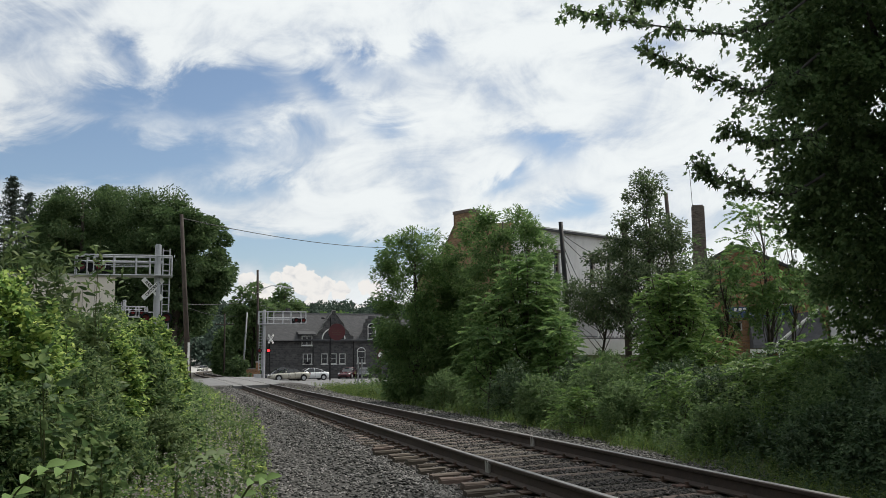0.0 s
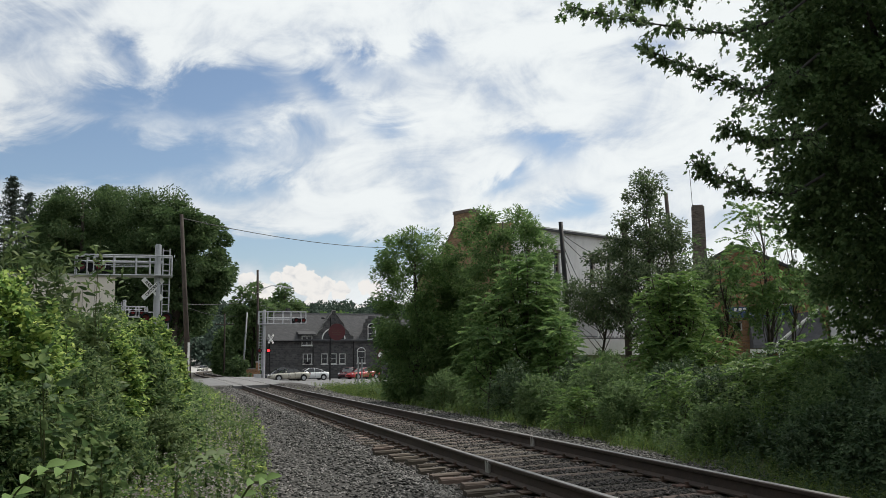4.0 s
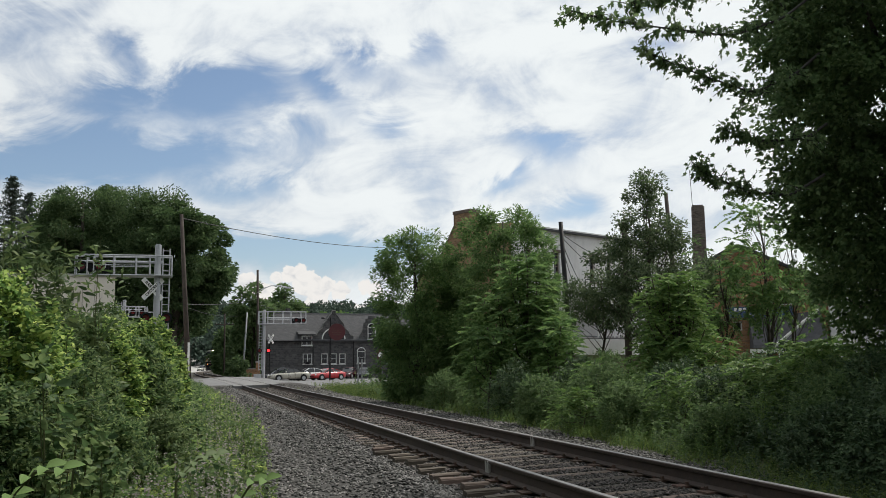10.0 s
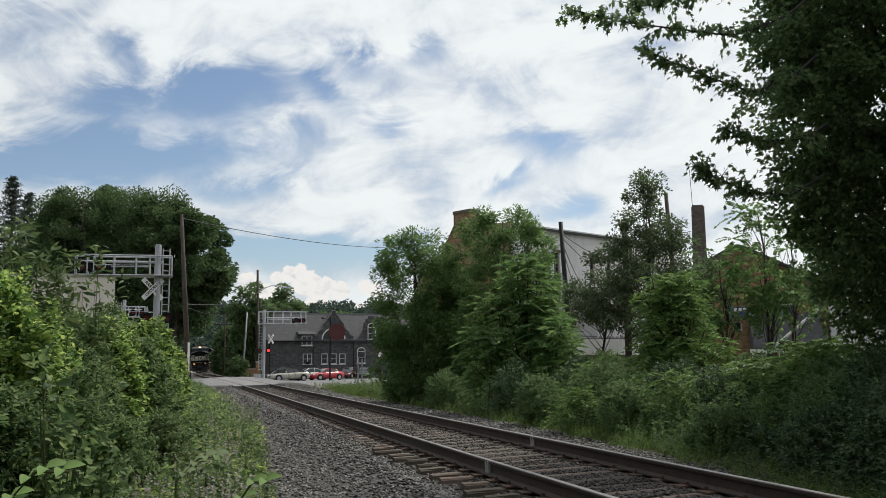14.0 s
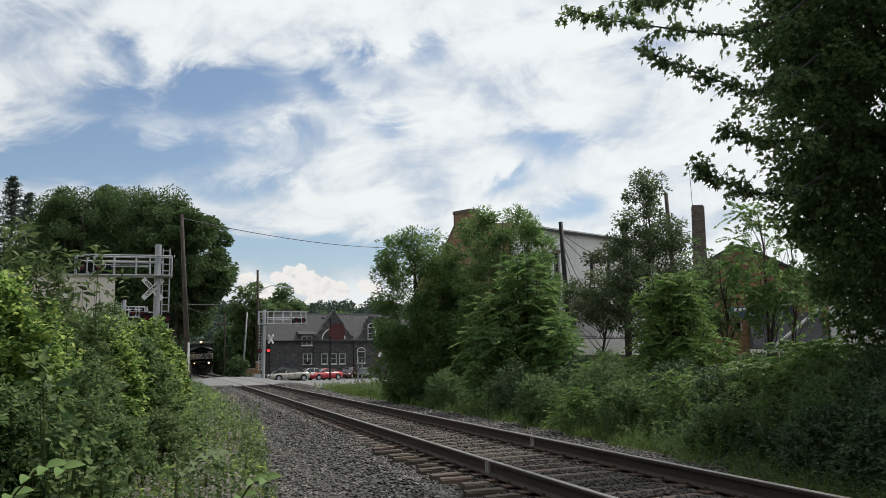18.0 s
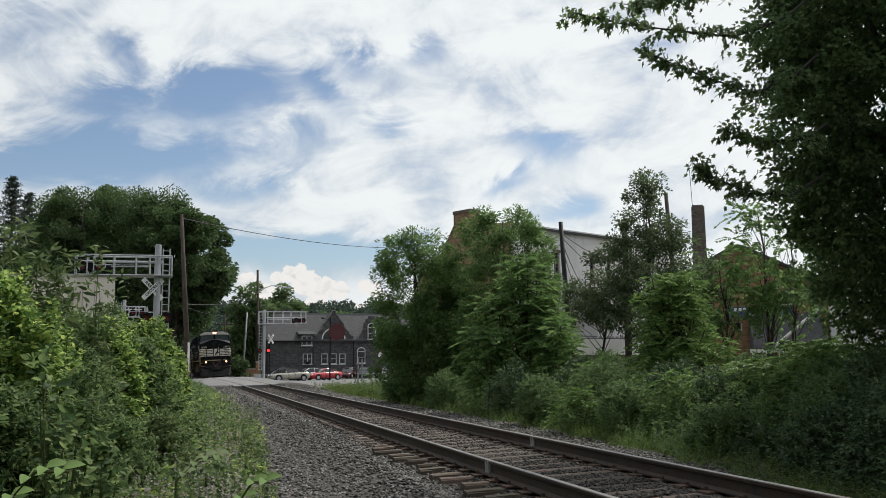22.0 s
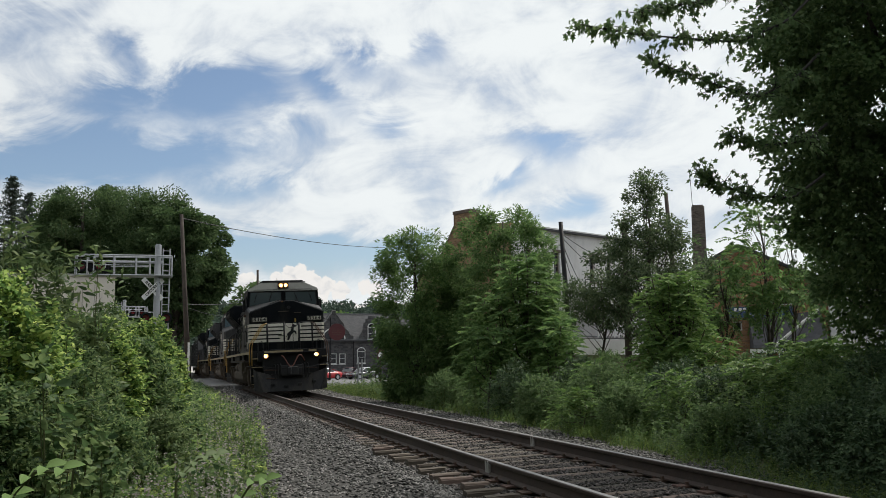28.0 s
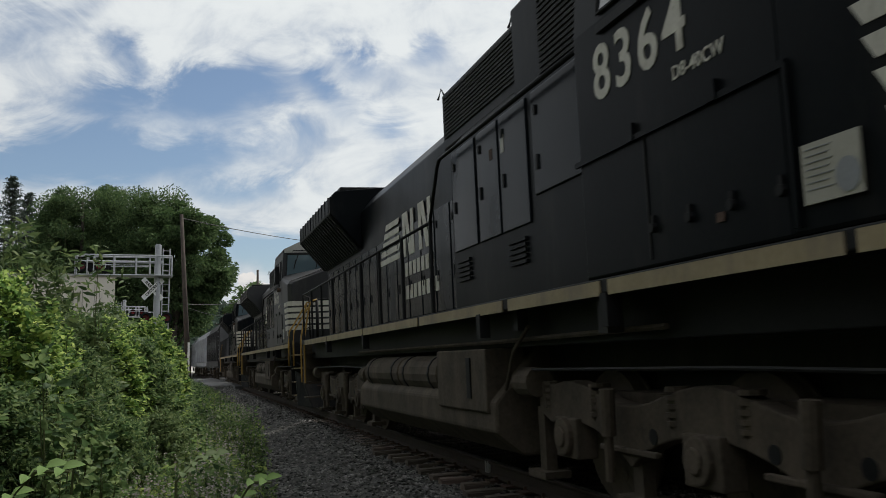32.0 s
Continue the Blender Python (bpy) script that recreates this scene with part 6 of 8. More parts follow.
# ---- poles, wires, fence ----
def build_pole(label, base, top, r0, r1, arms=(), guard=False, mat=None):
    p = thing("utility_pole", None, label, "utility pole", group="utility poles", at=Matrix.Translation(base))
    d = Vector(top) - Vector(base)
    part("shaft", Mesh().tube([(0, 0, 0), d * 0.5, d], r0, 10, r1), mat or M_WOODPOLE, p, smooth=True)
    for z, w in arms:
        q = d * (z / d.z)
        a = part("crossarm", Mesh().box(q.x - w, q.x + w, q.y - 0.06, q.y + 0.06, z - 0.06, z + 0.06), M_WOODPOLE, p)
        for k in (-0.85, -0.45, 0.45, 0.85):
            part("insulator", Mesh().tube([(q.x + k * w, q.y, z + 0.06), (q.x + k * w, q.y, z + 0.22)], 0.04, 6), M_CONCRETE, a)
    if guard:
        part("guard", Mesh().box(-0.16, 0.0, -0.2, -0.1, 0.6, 3.3), M_WHITEP, p, "white plastic cable guard")
    return p


build_pole("tall brown wooden utility pole by the big trees", (0.72, 70, -0.5), (-0.12, 70, 12.3), 0.22, 0.13, guard=True)
build_pole("dark wooden utility pole behind the far signal", (8.9, 110, -1.0), (8.67, 110, 12.3), 0.17, 0.13)
build_pole("thin grey wooden utility pole with crossarm", (7.25, 112, -1.0), (7.65, 112, 7.4), 0.12, 0.10, mat=M_GALV)
build_pole("thin dark utility pole with a crossarm", (5.6, 122, -1.0), (5.5, 122, 7.8), 0.12, 0.10, ((7.4, 1.2),))
build_pole("leaning black utility pole beside the pale hall", (23.1, 52, -0.5), (22.54, 52, 9.75), 0.17, 0.13, mat=M_BLACKP)
build_pole("bare grey wooden pole among the saplings", (30.7, 52, -0.5), (29.93, 52, 11.9), 0.17, 0.12)
build_pole("bare dark wooden pole behind the saplings", (30.0, 58, -0.5), (30.0, 58, 10.9), 0.24, 0.2)


def build_wire(pts, sag, r, label="thin dark overhead cable between wooden poles"):
    m = Mesh()
    for a, b in zip(pts, pts[1:]):
        a, b = Vector(a), Vector(b)
        m.tube([a.lerp(b, k / 12) - Vector((0, 0, sag * 4 * (k / 12) * (1 - k / 12))) for k in range(13)], r, 5)
    return solo("overhead_wire", m, M_CABLE, label, "cable", "overhead wires")


_l = thing("street_lamp", None, "white curved street lamp arm on a wooden pole", "street lamp", at=pose(8.7, 109.8, -1.0))
part("arm", Mesh().tube([(0, 0, 10.6), (0.6, 0, 11.1), (1.6, -0.1, 11.45), (2.6, -0.1, 11.45), (3.4, -0.1, 11.3)], 0.05, 8), M_ALU, _l, smooth=True)
part("lamp_head", Mesh().box(3.2, 4.0, -0.25, 0.05, 11.15, 11.32), M_ALU, _l, "grey cobra head", bevel=0.04)
_w = thing("stone_wall", None, "low tan stone garden wall with capped pillars", "wall", at=pose(6.75, 108, -0.85))
for _x in (0.0, 1.75):
    _c = part("pillar", Mesh().box(_x, _x + 0.45, 0, 0.45, 0, 2.25), M_TANBRICK, _w)
    part("cap", Mesh().box(_x - 0.07, _x + 0.52, -0.07, 0.52, 2.25, 2.4), M_CONCRETE, _c)
part("panel", Mesh().box(0.45, 1.75, 0.1, 0.35, 0, 1.5), M_TANBRICK, _w)
part("coping", Mesh().box(0.45, 1.75, 0.06, 0.4, 1.5, 1.6), M_CONCRETE, _w)


build_wire([(-0.1, 70, 12.0), (23.5, 104, 14.6)], 0.5, 0.03)
build_wire([(0.4, 70, 5.6), (8.75, 110, 9.0)], 0.3, 0.025)
build_wire([(0.4, 70, 5.4), (5.5, 122, 7.5), (7.6, 112, 7.2)], 0.2, 0.02)
build_wire([(8.72, 110, 8.2), (22, 121.5, 7.6), (60, 118, 9)], 0.5, 0.02)
for _z, _e in ((9.0, (36, 66, 8.2)), (8.8, (33, 64.5, 7.4)), (8.5, (29.5, 62.5, 5.8)), (8.3, (28.4, 62, 5.6))):
    build_wire([(22.6, 52, _z), _e], 0.5, 0.022)

for _x, _y, _h, _mat in ((10.1, 53.5, 1.9, M_GALV), (10.9, 56.5, 1.85, M_GALV), (12.3, 57.2, 2.1, M_GALV), (14.2, 58.4, 2.0, M_GALV), (11.75, 55.0, 1.95, M_RUST), (16.2, 59.5, 1.7, M_GALV)):
    _p = Mesh().tube([(_x, _y, -0.5), (_x + 0.02, _y, -0.45 + _h)], 0.045, 8)
    solo("fence_post", _p, _mat, "rust-brown steel post standing in the weeds" if _mat is M_RUST else "grey galvanised steel fence post in the weeds", "post", "fence posts beside the lot")
_g = thing("low_railing", None, "low dark iron railing before the depot", "railing", at=pose(21.5, 103, -0.66))
part("rails", Mesh().box(0, 5, -0.03, 0.03, 1.0, 1.06).box(0, 5, -0.03, 0.03, 0.2, 0.25), M_BLACKP, _g)
for _k in range(15):
    part("baluster", Mesh().box(_k * 0.355, _k * 0.355 + 0.03, -0.015, 0.015, 0, 1.0), M_BLACKP, _g)
_s = thing("small_sign", None, "small red and white sign on a post by the depot", "sign", at=pose(21.2, 99, -0.6))
part("post", Mesh().tube([(0, 0, 0), (0, 0, 3.6)], 0.04, 8), M_GALV, _s)
part("board", Mesh().box(-0.35, 0.35, -0.06, -0.02, 2.3, 3.3), M_DKRED, _s)
part("disc", Mesh().disc((0, -0.07, 2.7), (0, 1, 0), 0.3, 0.02, 20), M_WHITEP, _s)


# ---- cars ----
def build_car(label, paint, group="cars in the street", L=4.5, H=1.42, W=1.74, estate=False, roof=None):
    """A car that faces along -x, resting on z = 0: a rounded shell, a glazed cabin, pillars, lamps and wheels."""
    c = thing("car", None, label, "car", group)
    h = L / 2
    st = np.array([-1.0, -0.985, -0.94, -0.85, -0.7, -0.55, -0.42, -0.2, 0.1, 0.4, 0.62, 0.8, 0.92, 0.97, 1.0])
    belt = np.interp(st, [-1, -0.97, -0.9, -0.7, -0.42, 0, 0.6, 0.85, 0.95, 1], [0.50, 0.62, 0.68, 0.76, 0.87, 0.90, 0.96, 0.95, 0.88, 0.66])
    wide = np.interp(st, [-1, -0.97, -0.9, -0.75, 0, 0.75, 0.92, 0.98, 1], [0.66, 0.82, 0.92, 0.98, 1.0, 0.98, 0.92, 0.82, 0.70]) * W / 2
    under = np.interp(st, [-1, -0.95, -0.8, 0.8, 0.95, 1], [0.34, 0.24, 0.20, 0.20, 0.27, 0.40])
    rings = []
    for f, b, w, u in zip(st, belt, wide, under):
        half = [(0.80, u), (0.95, u + 0.06), (1.0, u + 0.45 * (b - u)), (0.985, u + 0.72 * (b - u)), (0.93, b - 0.035), (0.80, b), (0.35, b + 0.025)]
        rings.append([(f * h, -w * k, z) for k, z in half] + [(f * h, w * k, z) for k, z in reversed(half)])
    part("body", Mesh().loft(rings), paint, c, smooth=True)
    part("sill", Mesh().box(-h + 1.1, h - 1.1, -W / 2 + 0.03, W / 2 - 0.03, 0.17, 0.24), M_BLACKP, c)
    a, b = -h + 1.25, h - (0.22 if estate else 0.55)
    t0, t1 = -h + 2.0, h - (0.6 if estate else 1.45)
    xs = [a, (a + t0) / 2, t0, t0 + (t1 - t0) * 0.35, t0 + (t1 - t0) * 0.7, t1, (t1 + b) / 2, b]
    zs = [0.88, 0.5 * (0.9 + H) + 0.02, H - 0.055, H - 0.012, H - 0.02, H - 0.085, 0.5 * (0.95 + H) - 0.01, 0.93]
    cab = []
    for x, z in zip(xs, zs):
        q = (z - 0.88) / (H - 0.88)
        wb, wt = W / 2 - 0.13, W / 2 - 0.13 - 0.2 * q
        cab.append([(x, -wb, 0.86), (x, -wt, z - 0.03), (x, -wt * 0.8, z), (x, 0, z + 0.012), (x, wt * 0.8, z), (x, wt, z - 0.03), (x, wb, 0.86)])
    part("cabin_glass", Mesh().loft(cab), M_GLASS, c, "dark car windows")
    top = []
    for x, ring in list(zip(xs, cab))[2:6]:
        top.append([(p[0], p[1] * 1.015, p[2] + 0.012) for p in ring[1:6]] + [(p[0], p[1] * 0.95, p[2] - 0.02) for p in reversed(ring[1:6])])
    part("roof", Mesh().loft(top), roof or paint, c, smooth=True)
    for s in (-1, 1):
        i = 1 if s < 0 else 5
        for k0, k1 in ((0, 2), (5, 7)):
            p, q = Vector(cab[k0][i]), Vector(cab[k1][i])
            m_ = Vector(cab[k0 + 1][i])
            part("pillar", Mesh().tube([p, m_, q], 0.035, 6), roof or paint, c, smooth=True)
        xm = (t0 + t1) / 2 + 0.1
        part("pillar", Mesh().tube([(xm + 0.05, s * (W / 2 - 0.12), 0.88), (xm, s * (W / 2 - 0.325), H - 0.04)], 0.03, 6), roof or paint, c)
        part("side_mirror", Mesh().disc((a + 0.42, s * (W / 2 + 0.03), 0.96), (1, 0.1, 0), 0.09, 0.1, 10), paint, c)
        for xd in (-h + 1.32, xm + 0.08, h - 1.15):
            part("door_seam", Mesh().box(xd - 0.008, xd + 0.008, s * W / 2 * 0.992 - 0.006, s * W / 2 * 0.992 + 0.006, 0.34, 0.84), M_BLACKP, c)
        for x in (-h + 0.85, h - 0.85):
            part("wheel_arch", Mesh().disc((x, s * (W / 2 - 0.035), 0.35), (0, 1, 0), 0.375, 0.07, 24), M_BLACKP, c)
            w = part("wheel", Mesh().disc((x, s * (W / 2 - 0.07), 0.315), (0, 1, 0), 0.315, 0.2, 24), M_RUBBER, c, "black tyre")
            part("rim", Mesh().disc((x, s * (W / 2 + 0.012), 0.315), (0, 1, 0), 0.205, 0.05, 16), M_ALU, w, "silver alloy rim")
        part("headlight", Mesh().disc((-h + 0.13, s * (W / 2 - 0.27), 0.63), (1, 0.35 * s, -0.3), 0.13, 0.1, 14), M_LENS, c)
        part("tail_light", Mesh().disc((h - 0.07, s * (W / 2 - 0.24), 0.76), (1, -0.4 * s, 0), 0.12, 0.08, 12), M_REDLENS, c)
    part("grille", Mesh().box(-h - 0.012, -h + 0.05, -0.42, 0.42, 0.40, 0.47), M_BLACKP, c)
    return c


def put(car, x, y, turn):
    car.matrix_basis = pose(x, y, float(ground_z(x, y)) + 0.03, 0, 0, turn)
    return car


put(build_car("silver-beige open-top coupe with black soft top at the crossing", M_SILVER, L=4.6, H=1.34, roof=M_BLACKP), 11.67, 103, 14)
put(build_car("pale silver car parked behind the waiting saloon", M_WHITECAR, L=4.6), 14.73, 108.5, 10)
put(build_car("dark saloon parked behind the silver car", M_DARKCAR, L=4.6, H=1.5), 11.44, 109, 10)
put(build_car("maroon car parked before the depot", M_MAROON, L=4.5), 20.94, 117, 60)
put(build_car("dark blue car parked before the depot", M_DARKCAR, L=4.4), 22.85, 117, 75)
put(build_car("white car parked beyond the depot trees", M_WHITECAR, L=4.5), 30.0, 112.0, 70)
for _x, _y, _t, _m in ((6.2, 262, 68, M_SILVER), (5.6, 300, 85, M_WHITECAR), (7.5, 301, 85, M_WHITECAR), (9.7, 300, 86, M_WHITECAR)):
    put(build_car("pale car far down the street beside the line", _m, "cars far down the street", H=1.6, estate=True), _x, _y, _t)

RED_CAR = build_car("red coupe rolling up to the crossing queue", M_RED, L=4.5, H=1.36)
DARK_CAR = build_car("black and white car arriving behind the red one", M_DARKCAR, L=4.5, roof=M_WHITECAR)


def drive(rows, turn):
    return [(t, pose(x, y, float(ground_z(x, y)) + 0.03, 0, 0, turn)) for t, x, y in rows]


CAR_RUNS = [
    (RED_CAR, drive([(0, 42.18, 125.3), (1, 33.15, 119.9), (2, 28.14, 116.6), (2.4, 26.72, 115.7), (2.7, 25.41, 114.8), (3, 24.55, 114.2), (3.3, 23.61, 113.5), (4.4, 20.96, 111.6), (5.5, 19.19, 110.3), (6, 18.64, 109.9), (7, 17.94, 109.3), (8, 17.7, 109.1), (9, 17.17, 108.7), (12, 16.63, 108.3), (21, 16.33, 108.1), (32, 16.33, 108.1)], 28)),
    (DARK_CAR, drive([(0, 57.07, 131.4), (17.5, 57.07, 131.4), (19.5, 40.39, 122.4), (21, 27.95, 114.6), (22, 25.25, 112.8), (23, 24.31, 112.1), (24, 23.06, 111.2), (25, 22.31, 110.7), (26.5, 21.9, 110.4), (28, 21.5, 110.1), (32, 21.42, 110.0)], 30)),
]


# ---- plants ----
def unit(v):
    return v / np.maximum(np.linalg.norm(v, axis=-1, keepdims=True), 1e-9)


SHAPES = {
    "leaf": (np.array([(0, 0, 0), (0.42, 0.5, 0.10), (1, 0, -0.06), (0.42, -0.5, 0.10)]), np.array([(0, 1, 2), (0, 2, 3)])),
    "oval": (np.array([(0, 0, 0), (0.18, 0.34, 0.06), (0.48, 0.5, 0.09), (0.78, 0.32, 0.04), (1, 0, -0.1), (0.78, -0.32, 0.04), (0.48, -0.5, 0.09), (0.18, -0.34, 0.06), (0.5, 0, 0)]),
             np.array([(0, 1, 8), (1, 2, 8), (2, 3, 8), (3, 4, 8), (4, 5, 8), (5, 6, 8), (6, 7, 8), (7, 0, 8)])),
    "lance": (np.array([(0, 0, 0), (0.3, 0.5, 0.05), (0.65, 0.38, 0.02), (1, 0, -0.12), (0.65, -0.38, 0.02), (0.3, -0.5, 0.05)]), np.array([(0, 1, 5), (1, 2, 4), (1, 4, 5), (2, 3, 4)])),
    "maple": (np.array([(0, 0, 0), (-0.08, 0.42, -0.06), (0.22, 0.30, 0), (0.42, 0.62, -0.08), (0.52, 0.22, 0.02), (1, 0, -0.12), (0.52, -0.22, 0.02), (0.42, -0.62, -0.08), (0.22, -0.30, 0), (-0.08, -0.42, -0.06)]),
              np.array([(0, 1, 2), (0, 2, 4), (2, 3, 4), (0, 4, 6), (4, 5, 6), (0, 6, 8), (6, 7, 8), (0, 8, 9)])),
    "blade": (np.array([(0, 0.5, 0), (0, -0.5, 0), (0.55, 0.36, 0.06), (0.55, -0.36, 0.06), (1, 0, -0.1)]), np.array([(0, 1, 3), (0, 3, 2), (2, 3, 4)])),
}


def leaf_arrays(P, D, size, shape, rng, width=0.6, up=0.7):
    """Leaves at P that point along D, of that length."""
    n = len(P)
    D = unit(D)
    Nn = rng.normal(0, 0.55, (n, 3))
    Nn[:, 2] += up
    S = unit(np.cross(Nn, D))
    Nn = np.cross(D, S)
    T, F = SHAPES[shape]
    size = np.broadcast_to(size, (n,))[:, None, None] * rng.uniform(0.7, 1.25, (n, 1, 1))
    V = P[:, None] + size * (T[None, :, 0:1] * D[:, None] + T[None, :, 1:2] * width * S[:, None] + T[None, :, 2:3] * Nn[:, None])
    Fs = F[None] + (np.arange(n) * len(T))[:, None, None]
    return V.reshape(-1, 3), Fs.reshape(-1, 3)


def compound_arrays(P, D, length, leaflet, pairs, rng, droop=0.35, width=0.32):
    """Feather leaves: pairs of leaflets along a drooping stalk."""
    n = len(P)
    D = unit(D)
    length = np.broadcast_to(length, (n,))[:, None] * rng.uniform(0.7, 1.2, (n, 1))
    S = unit(np.cross(D, np.array([0, 0, 1.0]) + rng.normal(0, 0.25, (n, 3))))
    Ps, Ds = [], []
    for j in range(pairs):
        f = 0.18 + 0.82 * j / (pairs - 1)
        p = P + D * length * f
        p[:, 2] -= (droop * length[:, 0]) * f * f
        for s in (-1, 1):
            Ps.append(p)
            Ds.append(s * S * (1 - 0.55 * (f > 0.97)) + D * (0.35 + 0.5 * f) + np.array([0, 0, -0.30]))
    return leaf_arrays(np.concatenate(Ps), np.concatenate(Ds), leaflet, "leaf", rng, width, 0.9)


def join_arrays(items):
    V, F, o = [], [], 0
    for v, f in items:
        V.append(v)
        F.append(f + o)
        o += len(v)
    return np.concatenate(V), np.concatenate(F)


def crown_clumps(rng, base, z0, z1, R, prof, n, cr, core=0.05):
    """Clump middles and radii in a crown whose half-width follows prof from z0 to z1."""
    t = rng.uniform(0, 1, n * 3)
    w = np.interp(t, np.linspace(0, 1, len(prof)), prof)
    keep = rng.uniform(0, 1, n * 3) < w / max(prof)
    t, w = t[keep][:n], w[keep][:n]
    a = rng.uniform(0, 2 * math.pi, len(t))
    r = R * w * np.sqrt(rng.uniform(core, 1, len(t)))
    C = np.stack([base[0] + r * np.cos(a), base[1] + r * np.sin(a), z0 + (z1 - z0) * t], -1)
    return C, cr * rng.uniform(0.6, 1.25, len(t))


def leaf_points(rng, C, r, n, axis=None, flat=0.75, tuft=1, spread=0.1):
    m = max(1, n // tuft)
    k = rng.integers(0, len(C), m)
    d = unit(rng.normal(0, 1, (m, 3)))
    rad = r[k] * rng.uniform(0, 1, m) ** 0.45
    P = C[k] + d * rad[:, None] * np.array([1, 1, flat])
    out = d.copy()
    if tuft > 1:
        P, out = np.repeat(P, tuft, 0), np.repeat(out, tuft, 0)
        e = unit(rng.normal(0, 1, P.shape))
        P = P + e * spread * np.array([1, 1, 0.55])
        out = out * 0.6 + e
    if axis is not None:
        out += 0.8 * unit((P - axis) * np.array([1, 1, 0.3]))
    out[:, 2] -= 0.45
    return P, out


def wood(base, top, r, C, rng, limbs=26, zmin=0.25, wob=0.15, r_end=0.25):
    m = Mesh()
    base, top = Vector(base), Vector(top)
    pts = [base.lerp(top, k / 5) + Vector((rng.uniform(-wob, wob), rng.uniform(-wob, wob), 0)) * (0 if k == 0 else 1) for k in range(6)]
    m.tube(pts, r, 8, r * r_end)
    H = top.z - base.z
    for i in rng.permutation(len(C))[:limbs]:
        c = Vector(C[i])
        f = min(0.92, max(zmin * 0.6, (c.z - base.z) / H - 0.22 - rng.uniform(0, 0.12)))
        s = base.lerp(top, f)
        mid = s.lerp(c, 0.55) + Vector((rng.uniform(-1, 1), rng.uniform(-1, 1), rng.uniform(0, 0.6))) * (c - s).length * 0.10
        m.tube([s, mid, c], r * 0.34 * (1 - 0.6 * f), 5, r * 0.05)
    return m


def build_tree(label, base, height, R, prof, z0, n, mat, seed, leaf="leaf", size=0.12, width=0.6, clumps=60, cr=0.5, r=0.12, lean=(0, 0), group="trees", name="tree", limbs=26, feather=0, category="tree", core=0.05, tuft=1):
    rng = np.random.default_rng(seed)
    t = thing(name, None, label, category, group)
    bz = float(ground_z(base[0], base[1])) - 0.05
    top = (base[0] + lean[0], base[1] + lean[1], bz + height * 0.93)
    C, rad = crown_clumps(rng, (base[0] + lean[0] * 0.6, base[1] + lean[1] * 0.6), bz + z0, bz + height - cr * 0.5, R, prof, clumps, cr, core)
    part("trunk", wood((base[0], base[1], bz), top, r, C, rng, limbs), M_BARK, t, "tapered trunk and limbs", smooth=True)
    axis = np.array([base[0] + lean[0] * 0.6, base[1] + lean[1] * 0.6, bz + (z0 + height) / 2])
    P, D = leaf_points(rng, C, rad, n, axis, tuft=tuft, spread=size * 0.8)
    if feather:
        D[:, 2] += 0.5
        V, F = compound_arrays(P, D, feather, size, 8, rng, 0.4, width)
    else:
        V, F = leaf_arrays(P, D, size, leaf, rng, width)
    part("crown", raw("crown", V, F, mat), None, t, "leafy crown")
    return t


BROAD = (0.55, 0.9, 1.0, 0.95, 0.75, 0.4)
ROUND = (0.5, 0.85, 1.0, 1.0, 0.85, 0.55)
DOME = (0.5, 0.85, 1.0, 1.0, 0.92, 0.76, 0.45)
SHRUBBY = (0.9, 1.0, 0.95, 0.8, 0.6, 0.3)

# big shade trees beyond the crossing
build_tree("huge dark broadleaf shade tree by the street", (-11.9, 120), 24.0, 6.9, DOME, 3.5, 78000, L_FAR, 11, size=0.25, clumps=240, cr=1.5, r=0.5, group="shade trees", width=0.8, core=0.4, limbs=20)
build_tree("huge dark broadleaf shade tree by the street", (-4.2, 119), 24.0, 7.2, DOME, 3.5, 78000, L_FAR, 12, size=0.25, clumps=272, cr=1.5, r=0.55, group="shade trees", width=0.8, core=0.4, limbs=20)
build_tree("huge dark broadleaf shade tree by the street", (-7.6, 125), 25.5, 6.5, DOME, 5.0, 58000, L_FAR, 26, size=0.25, clumps=192, cr=1.5, r=0.5, group="shade trees", width=0.8, core=0.4, limbs=14)
build_tree("huge dark broadleaf shade tree by the street", (-13.5, 125), 23.0, 5.3, DOME, 4.0, 52000, L_FAR, 28, size=0.25, clumps=192, cr=1.5, r=0.45, group="shade trees", width=0.8, core=0.4, limbs=14)
build_tree("dark broadleaf tree overhanging the line", (-1.2, 112), 19.6, 5.4, (0.4, 0.75, 1.0, 1.0, 0.95, 0.7), 6.2, 56000, L_FAR, 13, size=0.34, clumps=150, cr=1.3, r=0.45, group="shade trees", width=0.8, lean=(2.2, 0), limbs=20)
build_tree("dark broadleaf tree behind the cream building", (-19, 124), 17, 5.5, ROUND, 3, 24000, L_FAR, 14, size=0.38, clumps=90, cr=1.5, r=0.4, group="shade trees", width=0.8, limbs=14)
build_tree("dark broadleaf tree far down the line", (2.0, 205), 18.0, 4.6, ROUND, 8.5, 12000, L_FAR, 27, size=0.5, clumps=70, cr=1.3, r=0.3, group="shade trees", width=0.8, limbs=10)
build_tree("dark undergrowth below the shade trees", (-1.7, 119), 6.0, 2.3, SHRUBBY, 0.1, 6000, L_FAR, 24, size=0.35, clumps=60, cr=0.7, r=0.08, group="undergrowth", width=0.8, name="undergrowth", category="bush")
build_tree("dark undergrowth below the shade trees", (-5.8, 121), 6.5, 2.8, SHRUBBY, 0.1, 6000, L_FAR, 25, size=0.35, clumps=60, cr=0.8, r=0.08, group="undergrowth", width=0.8, name="undergrowth", category="bush")
